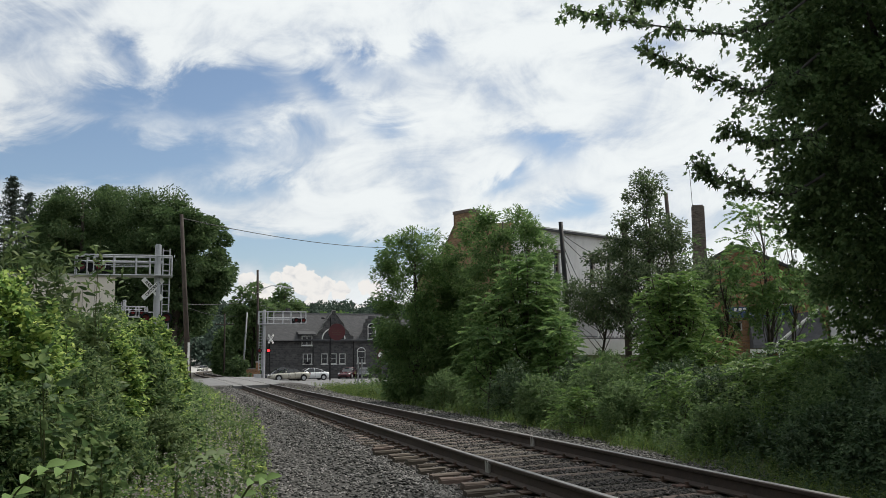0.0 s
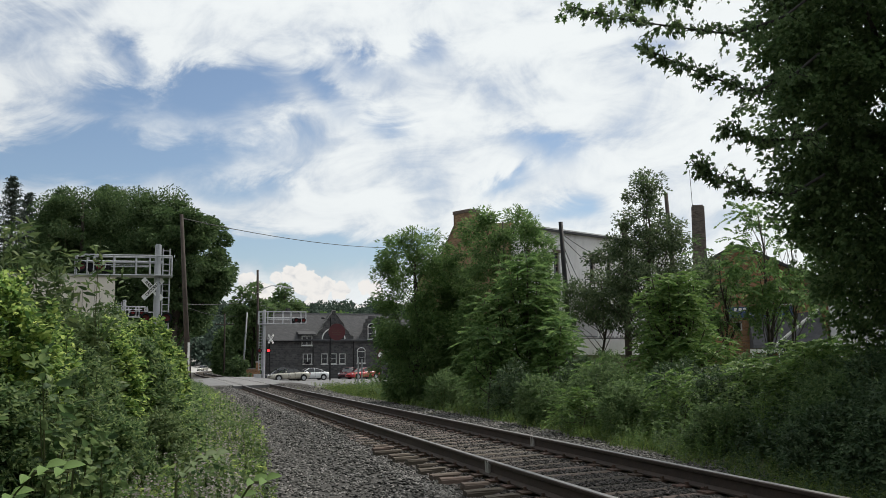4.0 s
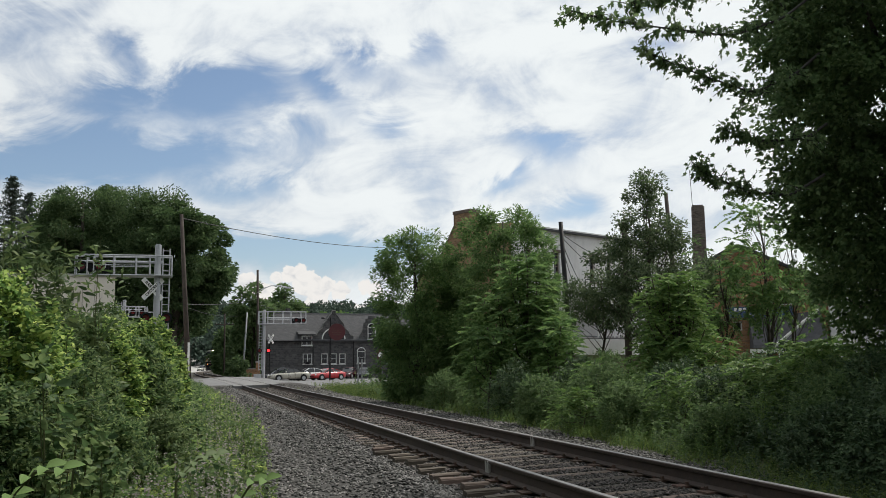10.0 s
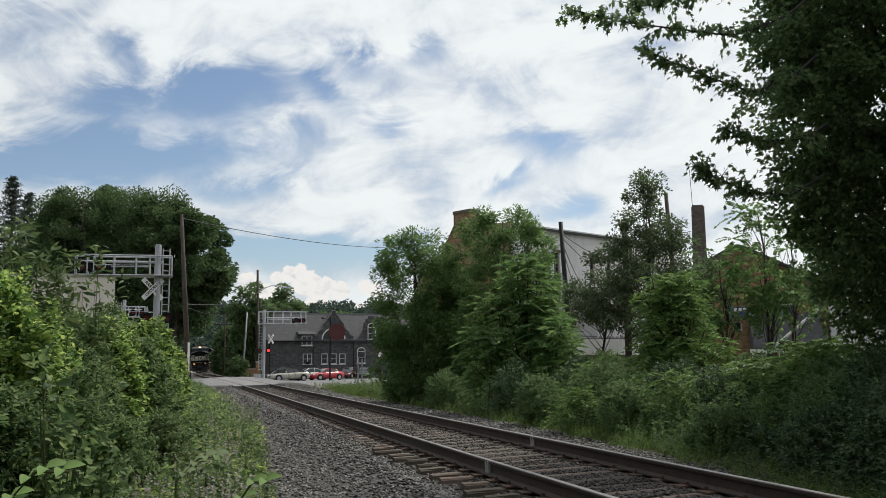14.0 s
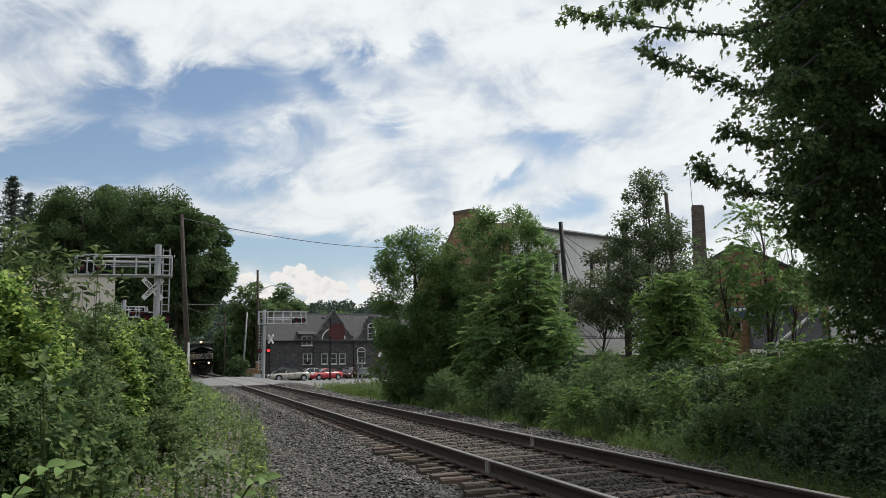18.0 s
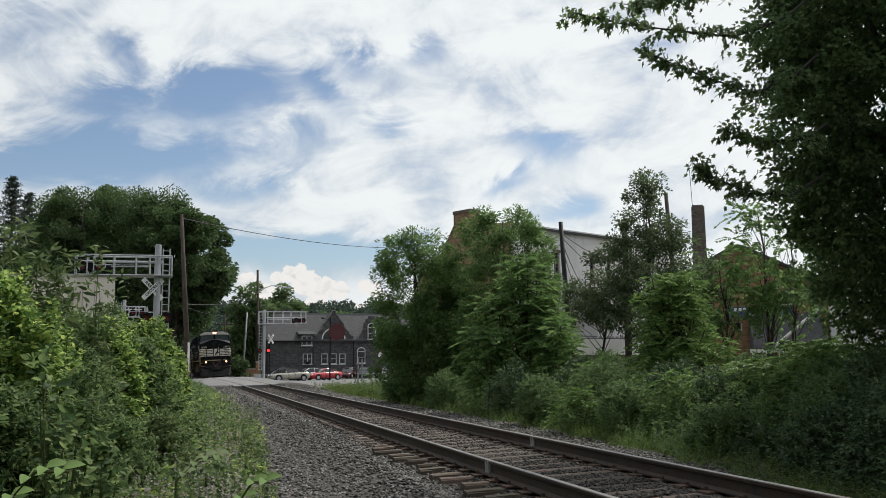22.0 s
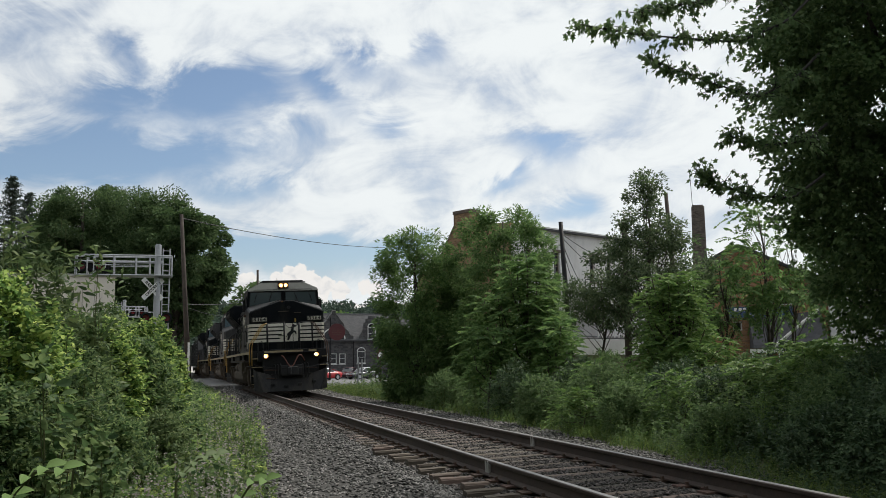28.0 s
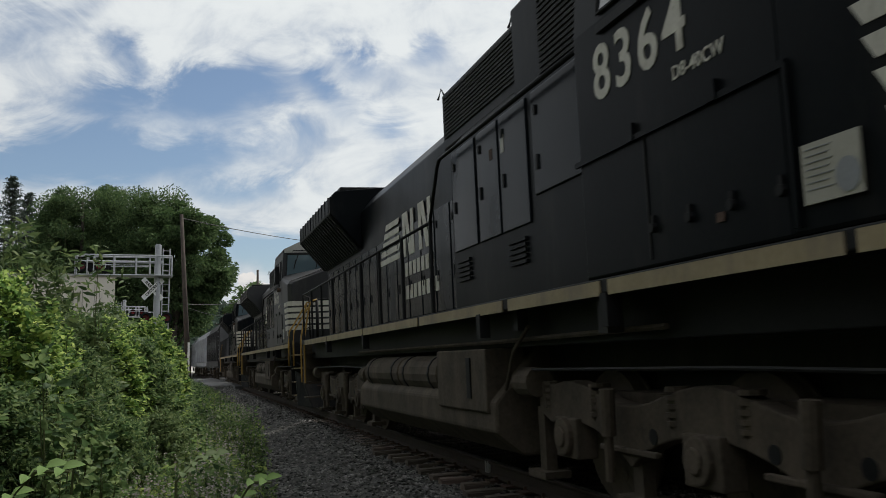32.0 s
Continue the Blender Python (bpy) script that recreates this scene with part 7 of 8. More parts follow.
build_tree("dark small tree beside the line beyond the crossing", (9.5, 140), 8.5, 3.0, BROAD, 0.3, 7000, L_FAR, 15, size=0.4, clumps=80, cr=0.9, group="trees beyond the crossing", width=0.8)
build_tree("dark small tree beside the line beyond the crossing", (7.4, 150), 8.0, 2.6, BROAD, 0.2, 6000, L_FAR, 16, size=0.4, clumps=70, cr=0.9, group="trees beyond the crossing", width=0.8)
build_tree("dark small tree beside the line beyond the crossing", (10.4, 165), 9.5, 3.2, BROAD, 0.2, 6000, L_FAR, 17, size=0.45, clumps=70, cr=1.0, group="trees beyond the crossing", width=0.8)
build_tree("dense dark small tree at the bend of the line", (7.7, 172), 8.0, 1.9, SHRUBBY, 0.1, 9000, L_FAR, 29, size=0.4, clumps=90, cr=0.7, group="trees beyond the crossing", width=0.8)
build_tree("low dark shrub at the foot of the far signal", (6.3, 106), 2.6, 1.3, SHRUBBY, 0.1, 2500, L_FAR, 18, size=0.25, clumps=30, cr=0.5, r=0.06, group="trees beyond the crossing", width=0.8)
build_tree("airy locust tree behind the depot", (9.6, 128), 13.6, 3.4, (0.3, 0.6, 1.0, 0.9, 0.6, 0.3), 4.5, 6500, L_MAPLE, 19, size=0.4, clumps=60, cr=0.9, r=0.2, group="trees behind the depot", width=0.6)
build_tree("airy locust tree behind the depot", (14.3, 132), 13.4, 3.4, (0.4, 0.8, 1.0, 0.9, 0.5, 0.25), 4.5, 7000, L_MAPLE, 22, size=0.4, clumps=70, cr=0.9, r=0.2, group="trees behind the depot", width=0.6)
build_tree("broad green tree behind the depot", (18, 150), 11.5, 5.0, ROUND, 2, 6000, L_BOX, 20, size=0.6, clumps=70, cr=1.3, r=0.3, group="trees behind the depot", width=0.8)
build_tree("broad green tree behind the depot", (27, 152), 10.5, 5.0, ROUND, 2, 6000, L_BOX, 21, size=0.6, clumps=70, cr=1.3, r=0.3, group="trees behind the depot", width=0.8)


def build_spruce(x, y, h, R, seed, label="tall dark spruce with drooping whorled boughs"):
    rng = np.random.default_rng(seed)
    t = thing("spruce", None, label, "tree", "spruces")
    bz = float(ground_z(x, y))
    m = Mesh().tube([(x, y, bz), (x, y, bz + h)], 0.35, 8, 0.03)
    Ps, Ds = [], []
    for k in range(48):
        f = 0.10 + 0.89 * k / 47
        for q in range(6):
            L = R * (1.0 - f) ** 0.85 * rng.uniform(0.5, 1.1) + 0.15
            a = rng.uniform(0, 2 * math.pi)
            d = np.array([math.cos(a), math.sin(a), -0.22 + 0.5 * f])
            s = np.array([x, y, bz + h * (f + rng.uniform(-0.012, 0.012))])
            m.tube([Vector(s), Vector(s + d * L)], 0.05, 4, 0.01)
            u = rng.uniform(0.08, 1, 60)[:, None]
            w = rng.normal(0, 0.22, (60, 3)) * np.array([1, 1, 0.45])
            Ps.append(s + d * L * u + w * (0.4 + u))
            Ds.append(d + rng.normal(0, 0.6, (60, 3)) + np.array([0, 0, -0.25]))
    part("trunk", m, M_BARK, t)
    part("crown", raw("crown", *leaf_arrays(np.concatenate(Ps), np.concatenate(Ds), 0.36, "lance", rng, 0.36), L_CONIFER), None, t)


build_spruce(-23.4, 140, 28.4, 7.6, 31)
build_spruce(-22.2, 146, 27.2, 6.8, 32)


def build_hill_woods():
    rng = np.random.default_rng(40)
    n, m = 760, 190000
    x, y = rng.uniform(-30, 170, n), rng.uniform(290, 500, n)
    z = ground_z(x, y)
    h = rng.uniform(6, 15, n) * (0.85 + 0.25 * np.sin(x * 0.11) * np.sin(y * 0.06))
    # each tree is a heap of rounded lumps
    lump = unit(rng.normal(0, 1, (n, 9, 3)) + np.array([0, 0, 0.3]))
    k, q = rng.integers(0, n, m), rng.integers(0, 9, m)
    wide = np.stack([h * 0.40, h * 0.40, h * 0.40], -1)
    d = unit(rng.normal(0, 1, (m, 3)))
    P = np.stack([x[k], y[k], z[k] + h[k] * 0.5], -1) + lump[k, q] * wide[k] * 0.72 + d * wide[k] * 0.42 * rng.uniform(0.7, 1, (m, 1))
    V, F = leaf_arrays(P, d + np.array([0, 0, -0.3]), 1.2, "leaf", rng, 0.9)
    solo("hill_woods", raw("hill_woods", V, F, L_HILL), None, "green hill woods behind the town, tinted for haze", "woods", kind="stuff")


build_hill_woods()


def build_added_woods():
    """Unseen woods added behind and beside the camera, closing the place and blocking light."""
    rng = np.random.default_rng(41)
    n = 150
    xr = rng.uniform(12.5, 34, 60)
    x = np.concatenate([rng.uniform(-30, 40, 50), rng.uniform(-24, -14, 40), xr])
    y = np.concatenate([rng.uniform(-24, -13, 50), rng.uniform(-16, 42, 40), -13 + rng.uniform(0, 1, 60) * (0.48 * xr + 13)])
    h = rng.uniform(7, 11, n)
    z = ground_z(x, y)
    k = rng.integers(0, n, 48000)
    d = unit(rng.normal(0, 1, (48000, 3)))
    P = np.stack([x[k], y[k], z[k] + h[k] * 0.52], -1) + d * np.stack([h[k] * 0.4, h[k] * 0.4, h[k] * 0.5], -1) * rng.uniform(0.6, 1, (48000, 1))
    solo("wooded_bank", raw("wooded_bank", *leaf_arrays(P, d, 0.9, "leaf", rng, 0.9), L_FAR), None, "added unseen woods that dim the light behind and beside", "woods", kind="stuff")


build_added_woods()

# trees between the line and the street
build_tree("dense box elder tree beside the track", (9.5, 37), 7.2, 1.72, (0.8, 1.0, 1.0, 1.0, 0.95, 0.7), 0.3, 44000, L_BOX, 51, size=0.13, clumps=210, cr=0.5, r=0.11, group="trackside trees", width=0.42, core=0.4, tuft=7)
build_tree("dense tall box elder tree beside the track", (12.8, 35.5), 8.05, 2.6, (0.9, 1.0, 1.0, 0.95, 0.78, 0.55), 0.3, 54000, L_BOX, 52, size=0.14, clumps=250, cr=0.5, r=0.13, group="trackside trees", width=0.42, core=0.4, tuft=7)
build_tree("dense box elder tree beside the track", (10.95, 37.6), 6.1, 1.6, (0.8, 1.0, 1.0, 1.0, 0.85, 0.5), 0.2, 22000, L_BOX, 70, size=0.14, clumps=120, cr=0.5, r=0.09, group="trackside trees", width=0.42, core=0.2, tuft=7)
build_tree("slender airy tree with small leaves", (18.1, 33), 9.5, 2.6, (0.8, 1.0, 1.0, 0.85, 0.55, 0.34, 0.2), 2.7, 28000, L_DUSKY, 56, size=0.12, clumps=170, cr=0.42, r=0.10, group="trackside trees", width=0.5, tuft=6, limbs=60)
build_tree("low dark leafy tree before the pale hall", (17.0, 35), 5.6, 1.8, (0.8, 1.0, 1.0, 0.8, 0.5), 3.3, 8500, L_DUSKY, 68, size=0.12, clumps=90, cr=0.45, r=0.08, group="trackside trees", width=0.5, tuft=6)
build_tree("thin leafy tree among the saplings", (20.6, 33.5), 6.3, 1.6, ROUND, 2.8, 9000, L_DUSKY, 69, size=0.12, clumps=80, cr=0.4, r=0.08, group="trackside trees", width=0.5, tuft=6)


def build_frond_tree(label, x, y, h, reach, stems, fronds, length, leaflet, mat, seed, group, bare=0.25, pairs=11, droop=0.45, r=0.04):
    """A sapling whose stems end in whorls of long feather leaves."""
    rng = np.random.default_rng(seed)
    t = thing("feather_leaved_sapling", None, label, "sapling", group)
    bz = float(ground_z(x, y)) - 0.04
    Ps, Ds, Ls = [], [], []
    for k in range(stems):
        f = (k + 0.5) / stems
        a = k * 2.4 + rng.uniform(-0.4, 0.4)
        top = h * (1.0 - (1 - bare) * 0.92 * f ** 1.7 * rng.uniform(0.75, 1.1)) if k else h
        q = reach * rng.uniform(0.35, 1.05) * (0.35 + 0.65 * math.sqrt(f)) if k else 0.05
        e = np.array([x + q * math.cos(a), y + q * math.sin(a), bz + top - 0.15 * length])
        s = np.array([x, y, bz + top * 0.55 if k else bz])
        mid = s * 0.45 + e * 0.55 + np.array([0.12 * math.cos(a), 0.12 * math.sin(a), -0.10 * (k > 0)])
        part("stem", Mesh().tube([Vector(s), Vector(mid), Vector(e)], r if k == 0 else r * 0.55, 6, r * 0.25), M_BARK, t, smooth=True)
        for j in range(fronds):
            b = j * 2.4 + rng.uniform(-0.3, 0.3)
            u = (j / fronds)
            Ps.append(e + (mid - e) * 0.75 * u)
            up = 0.85 - 1.0 * u + rng.uniform(-0.15, 0.15)
            Ds.append((math.cos(b), math.sin(b), up))
            Ls.append(length * (0.62 + 0.38 * min(1, 2 * u)) * rng.uniform(0.8, 1.1))
    V, F = compound_arrays(np.array(Ps), np.array(Ds), np.array(Ls), leaflet, pairs, rng, droop, 0.38)
    part("fronds", raw("fronds", V, F, mat), None, t, "long feather leaves")
    return t


for _x, _y, _h, _r, _n in ((10.85, 28, 5.25, 1.2, 15), (10.0, 28.5, 4.0, 0.9, 9), (9.3, 27.5, 2.9, 0.8, 7), (11.5, 28, 4.1, 0.75, 9), (11.1, 26.5, 3.1, 0.9, 9), (11.9, 29, 3.2, 0.7, 7)):
    build_frond_tree("tree of heaven sapling with long feather leaves", _x, _y, _h, _r, _n, 13, 0.80, 0.19, L_AIL, 500 + int(_x * 10), "trackside saplings")
for _x, _y, _h in ((11.0, 14.0, 2.0), (11.9, 14.8, 2.0), (10.2, 14.6, 1.7), (12.9, 16.2, 2.1)):
    build_frond_tree("young sumac with bright feather leaves", _x, _y, _h, 0.7, 9, 11, 0.55, 0.13, L_BRIGHT, 530 + int(_x * 10), "sumac saplings", 0.3, 9, 0.5, 0.02)
build_frond_tree("small bright green spreading tree with drooping feather leaves", 12.25, 21, 3.95, 1.1, 40, 12, 0.58, 0.15, L_BRIGHT, 57, "trackside saplings", 0.12, 8, 0.75)
build_frond_tree("low young sumac with drooping feather leaves", 12.0, 20.6, 2.3, 1.85, 30, 12, 0.58, 0.15, L_BRIGHT, 58, "trackside saplings", 0.3, 8, 0.75, 0.025)
build_tree("thin tree of heaven with bare lower stem", (21.4, 30), 7.9, 1.9, (0.45, 0.8, 1.0, 0.9, 0.7, 0.4), 3.2, 250, L_AIL, 58, size=0.17, clumps=60, cr=0.4, r=0.08, group="trackside trees", feather=0.6)
build_tree("thin tree of heaven with bare lower stem", (22.9, 30.5), 7.2, 1.8, (0.5, 0.8, 1.0, 0.9, 0.7, 0.4), 3.4, 130, L_AIL, 61, size=0.17, clumps=55, cr=0.4, r=0.07, group="trackside trees", feather=0.6)
build_tree("thin tree of heaven with bare lower stem", (19.9, 30.5), 6.0, 1.5, (0.4, 0.7, 1.0, 0.9, 0.7, 0.4), 3.0, 130, L_AIL, 59, size=0.17, clumps=45, cr=0.4, r=0.07, group="trackside trees", feather=0.6)


def build_maple():
    """The maple whose boughs hang over the track from the camera's right; its boughs stir on their own."""
    rng = np.random.default_rng(60)
    t = thing("maple_tree", None, "dark green maple with boughs hanging towards the track", "tree", "trackside trees")
    base = (12.7, 12.9)
    bz = float(ground_z(*base))
    C1, r1 = crown_clumps(rng, base, bz + 1.2, bz + 11.5, 2.85, (0.5, 0.72, 0.93, 1.0, 1.0, 0.8), 290, 0.6)
    C2, r2 = crown_clumps(rng, (10.6, 12.6), bz + 3.1, bz + 9.0, 1.25, (0.45, 0.8, 1.0, 1.0, 0.9, 0.7), 105, 0.5)
    C, rad = np.concatenate([C1, C2]), np.concatenate([r1, r2])
    part("trunk", wood((*base, bz), (base[0] - 0.3, base[1], bz + 10.5), 0.24, C1, rng, 60), M_BARK, t, "grey-brown trunk and limbs", smooth=True)
    P, D = leaf_points(rng, C, rad, 128000, np.array([base[0], base[1], bz + 5]), tuft=5, spread=0.09)
    q = np.arange(len(P)) % 4 == 0
    part("crown", raw("crown", *join_arrays([leaf_arrays(P[q], D[q], 0.088, "maple", rng, 0.9), leaf_arrays(P[~q], D[~q], 0.092, "leaf", rng, 0.75)]), L_MAPLE), None, t, "dense dark leaves")
    return t


MAPLE = build_maple()
LIMB_RUNS = []


def build_bough(root, pts, n, seed, sway):
    """A bough as a part of the maple that swings a little on its root."""
    rng = np.random.default_rng(seed)
    R = Vector(root)
    line = np.array([(0, 0, 0)] + [tuple(Vector(p) - R) for p in pts])
    f = np.linspace(0, len(line) - 1, 24)
    curve = np.stack([np.interp(f, np.arange(len(line)), line[:, i]) for i in range(3)], -1)
    m = Mesh().tube([Vector(p) for p in curve], 0.022, 6, 0.006)
    Ps, Ds = [], []
    for k in range(4, 24):
        for q in range(4):
            d = rng.normal(0, 1, 3) * np.array([0.8, 0.8, 0.45]) + unit(curve[min(k + 1, 23)] - curve[k - 1]) * 0.7
            L = rng.uniform(0.14, 0.40) * (1.15 - 0.02 * k)
            e = curve[k] + unit(d) * L
            m.tube([Vector(curve[k]), Vector(e)], 0.008, 4, 0.003)
            u = rng.uniform(0.2, 1.05, n)[:, None]
            Ps.append(curve[k] + (e - curve[k]) * u + rng.normal(0, 0.035, (n, 3)))
            Ds.append(d[None] * 0.6 + rng.normal(0, 0.55, (n, 3)) + np.array([0, 0, -1.05]))
    bough = part("bough", m, M_TWIG, MAPLE, "thin bough reaching over the track", smooth=True)
    part("leaves", raw("leaves", *leaf_arrays(np.concatenate(Ps), np.concatenate(Ds), 0.086, "maple", rng, 0.7, 0.35), L_MAPLE), None, bough, "dark maple leaves")
    LIMB_RUNS.append((bough, [(t, Matrix.Translation(R) @ pose(0, 0, 0, 0, -a * sway, b * sway)) for t, a, b in
                              ((0, 0, 0), (3, -0.4, 0.2), (6, 0.1, -0.3), (9, 0.3, -0.5), (12, -0.2, 0.2), (14, 0.2, 0.1), (17, 0.4, -0.1), (19, 0.1, 0.1), (21, 0.5, 0.2), (23, 0.8, 0.1), (25, 1.2, 0.5), (27, 2.6, 0.8), (28, 3.0, 1.0), (29, 1.4, 0.9), (30, 0.6, 0.2), (31, -1.6, -1.0), (31.5, -1.0, -0.6), (32, -0.5, 0))]))


build_bough((9.6, 11.8, 6.9), [(8.6, 11.3, 6.2), (7.5, 11, 5.72), (6.6, 11, 5.74), (5.75, 11, 5.76), (5.05, 11, 5.86)], 9, 61, 1.0)
build_bough((9.7, 12.0, 7.6), [(8.5, 11.7, 6.9), (7.4, 11.5, 6.55), (6.7, 11.4, 6.35), (6.1, 11.4, 6.22)], 9, 62, 0.9)
build_bough((9.6, 11.8, 5.9), [(8.7, 11.3, 5.3), (7.8, 11, 4.9), (6.9, 11, 5.12), (6.15, 11, 5.36)], 9, 63, 0.8)
build_bough((9.5, 11.6, 4.7), [(8.7, 11.1, 4.3), (7.9, 11, 4.2), (7.3, 11, 4.32)], 7, 64, 0.8)
build_bough((9.4, 11.6, 3.9), [(8.4, 11.1, 3.45), (7.7, 11, 3.45), (7.15, 11, 3.62), (6.85, 11, 3.78)], 7, 65, 0.8)


def build_shrub(x, y, h, r, mat, seed, n, leaf="leaf", size=0.09, width=0.6, stems=9, label="leafy green bush among the weeds", group="bushes beside the track"):
    rng = np.random.default_rng(seed)
    t = thing("bush", None, label, "bush", group)
    bz = float(ground_z(x, y)) - 0.03
    m = Mesh()
    Ps, Ds = [], []
    per = max(8, n // stems)
    for k in range(stems):
        a, q = rng.uniform(0, 2 * math.pi), math.sqrt(rng.uniform(0, 1))
        hh = h * rng.uniform(0.72, 1.0) * (1 - 0.25 * q)
        e = np.array([x + r * q * math.cos(a), y + r * q * math.sin(a), bz + hh])
        s = np.array([x + 0.25 * r * math.cos(a), y + 0.25 * r * math.sin(a), bz])
        mid = (s + e) / 2 + np.array([0.1 * r * math.cos(a), 0.1 * r * math.sin(a), 0.06 * h])
        m.tube([Vector(s), Vector(mid), Vector(e)], 0.006, 5, 0.002)
        u = rng.uniform(0.0, 1, per) ** 0.75
        P = np.where(u[:, None] < 0.5, s + (mid - s) * (2 * u)[:, None], mid + (e - mid) * (2 * u - 1)[:, None])
        side = unit(rng.normal(0, 1, (per, 3)) * np.array([1, 1, 0.45]))
        # leaves gather on side twigs, with gaps between them
        tw = rng.integers(0, max(min(9, per // 3), per // 16), per)
        first = np.array([np.argmax(tw == q) for q in range(tw.max() + 1)])[tw]
        P = P[first] + side[first] * rng.uniform(0.02, 0.36, per)[first][:, None] * (0.5 + 0.5 * min(1.0, r)) + rng.normal(0, 0.055, (per, 3))
        Ps.append(P)
        Ds.append(side + np.array([0, 0, 0.1]) + rng.normal(0, 0.25, (per, 3)))
    part("branchwork", m, M_STEM, t, "thin green-brown stems")
    part("foliage", raw("foliage", *leaf_arrays(np.concatenate(Ps), np.concatenate(Ds), size, leaf, rng, width), mat), None, t, "green leaves")
    return t


def build_mound(x, y, h, r, mat, seed, twigs, size=0.07, leaf="leaf", width=0.6, label="rounded leafy green bush beside the gravel", group="bushes beside the track", per=13):
    """A lumpy bush: arching stems, and leafy twigs over its outside with gaps between them."""
    rng = np.random.default_rng(seed)
    t = thing("bush", None, label, "bush", group)
    bz = float(ground_z(x, y)) - 0.03
    c = np.array([x, y, bz + h * 0.42])
    R = np.array([r, r * 1.15, h * 0.58])
    lobes, amp = unit(rng.normal(0, 1, (9, 3))), rng.uniform(-0.10, 0.34, 9)
    d = unit(rng.normal(0, 1, (twigs, 3)) + np.array([0, 0, 0.25]))
    bulge = 0.86 + (amp[None] * np.clip((d @ lobes.T - 0.72) / 0.28, 0, 1)).max(1) + rng.normal(0, 0.05, twigs)
    inner = rng.uniform(0, 1, twigs) < 0.25
    E = c + d * R * (bulge * np.where(inner, rng.uniform(0.35, 0.8, twigs), 1.0))[:, None]
    E[:, 2] = np.maximum(E[:, 2], bz + 0.05)
    L = rng.uniform(0.16, 0.40, twigs) * (0.5 + 0.5 * min(1.0, r))
    T = unit(d + rng.normal(0, 0.35, d.shape) + np.array([0, 0, 0.25]))
    S = E - T * L[:, None]
    u = np.tile(np.linspace(0.1, 1.05, per), twigs)
    k = np.repeat(np.arange(twigs), per)
    P = S[k] + T[k] * (L[k] * u)[:, None]
    P[:, 2] -= 0.12 * L[k] * u * u
    side = unit(np.cross(T, np.array([0, 0, 1.0]) + rng.normal(0, 0.4, T.shape)))[k] * np.tile(np.where(np.arange(per) % 2, 1, -1), twigs)[:, None]
    D = side + T[k] * 0.7 + np.array([0, 0, -0.2]) + rng.normal(0, 0.28, P.shape)
    V, F = leaf_arrays(P, D, size * (1.15 - 0.4 * u), leaf, rng, width, 0.9)
    m = Mesh()
    for q in rng.permutation(twigs)[:22]:
        foot = Vector((x + 0.3 * (E[q, 0] - x), y + 0.3 * (E[q, 1] - y), bz))
        m.tube([foot, foot.lerp(Vector(E[q]), 0.55) + Vector((0, 0, 0.08 * h)), Vector(E[q])], 0.010, 5, 0.003)
    part("branchwork", m, M_STEM, t, "thin green-brown stems")
    part("foliage", raw("foliage", V, F, mat), None, t, "green leaves")
    return t


_s = 100
LEFT_BUSHES = ((-1.02, 6.6, 2.2, 0.30, 520), (-0.95, 7.6, 2.12, 0.32, 520), (-0.86, 8.8, 2.0, 0.34, 560), (-1.25, 7.8, 2.3, 0.36, 560), (-1.62, 9.6, 2.45, 0.42, 600), (-0.44, 11.0, 2.05, 0.52, 900), (-0.22, 13.2, 1.95, 0.36, 620), (-0.16, 15.0, 2.0, 0.36, 600), (-0.16, 20.0, 2.15, 0.42, 600), (-0.36, 11.8, 2.05, 0.42, 650), (-0.86, 13.0, 2.40, 0.62, 900), (-0.98, 10.0, 2.12, 0.52, 800), (-1.18, 9.0, 2.1, 0.5, 800),
               (-1.36, 8.4, 2.2, 0.5, 700), (-1.2, 7.2, 2.1, 0.42, 650), (-0.78, 9.2, 1.75, 0.42, 700), (-0.28, 18, 2.05, 0.36, 600), (-0.26, 25, 2.0, 0.4, 550), (-0.25, 33, 1.9, 0.45, 500),
               (-0.74, 7.4, 1.5, 0.36, 600), (-0.90, 6.4, 1.6, 0.34, 600), (-0.95, 5.6, 1.65, 0.28, 500), (-0.52, 8.6, 1.25, 0.38, 600), (-0.16, 10.2, 1.2, 0.36, 600), (0.10, 13.0, 1.05, 0.36, 500),
               (-2.0, 16.5, 2.6, 0.75, 900), (-1.2, 16.0, 2.5, 0.6, 800), (-2.7, 14.0, 2.8, 0.7, 800), (-1.2, 20.5, 2.6, 0.75, 800), (-0.9, 27, 2.6, 0.75, 700), (-2.2, 24, 2.9, 0.9, 800), (-1.3, 35, 2.5, 0.9, 600), (-3.4, 28, 3.0, 0.9, 600), (-2.2, 11.5, 2.5, 0.6, 700), (-0.70, 10.6, 2.2, 0.42, 800), (-0.96, 10.8, 2.3, 0.42, 800))
for _x, _y, _h, _r, _n in LEFT_BUSHES:
    _s += 1
    _k = _s % 3
    _low = _h < 1.8
    build_mound(_x, _y, _h, _r, (L_BUSH, L_WEED, L_BUSH)[_k] if not _low else (L_WEED, L_GREYGREEN, L_WEED)[_k], _s, int(_n * (1.9 if _low else 1.5)), (0.06, 0.075, 0.065)[_k] * (0.7 if _low else 0.85 if _y < 9 else 1.0 if _y < 15 else 1.4),
                ("oval", "lance", "oval")[_k], (0.52, 0.34, 0.58)[_k])
for _x, _y, _h in ((-2.0, 29, 3.55), (-2.45, 30, 3.7), (-2.9, 30.5, 3.9)):
    _s += 1
    build_shrub(_x, _y, _h, 0.5, L_FAR, _s, 2600, "lance", 0.13, 0.3, 16, "dark butterfly bush with long narrow leaves")
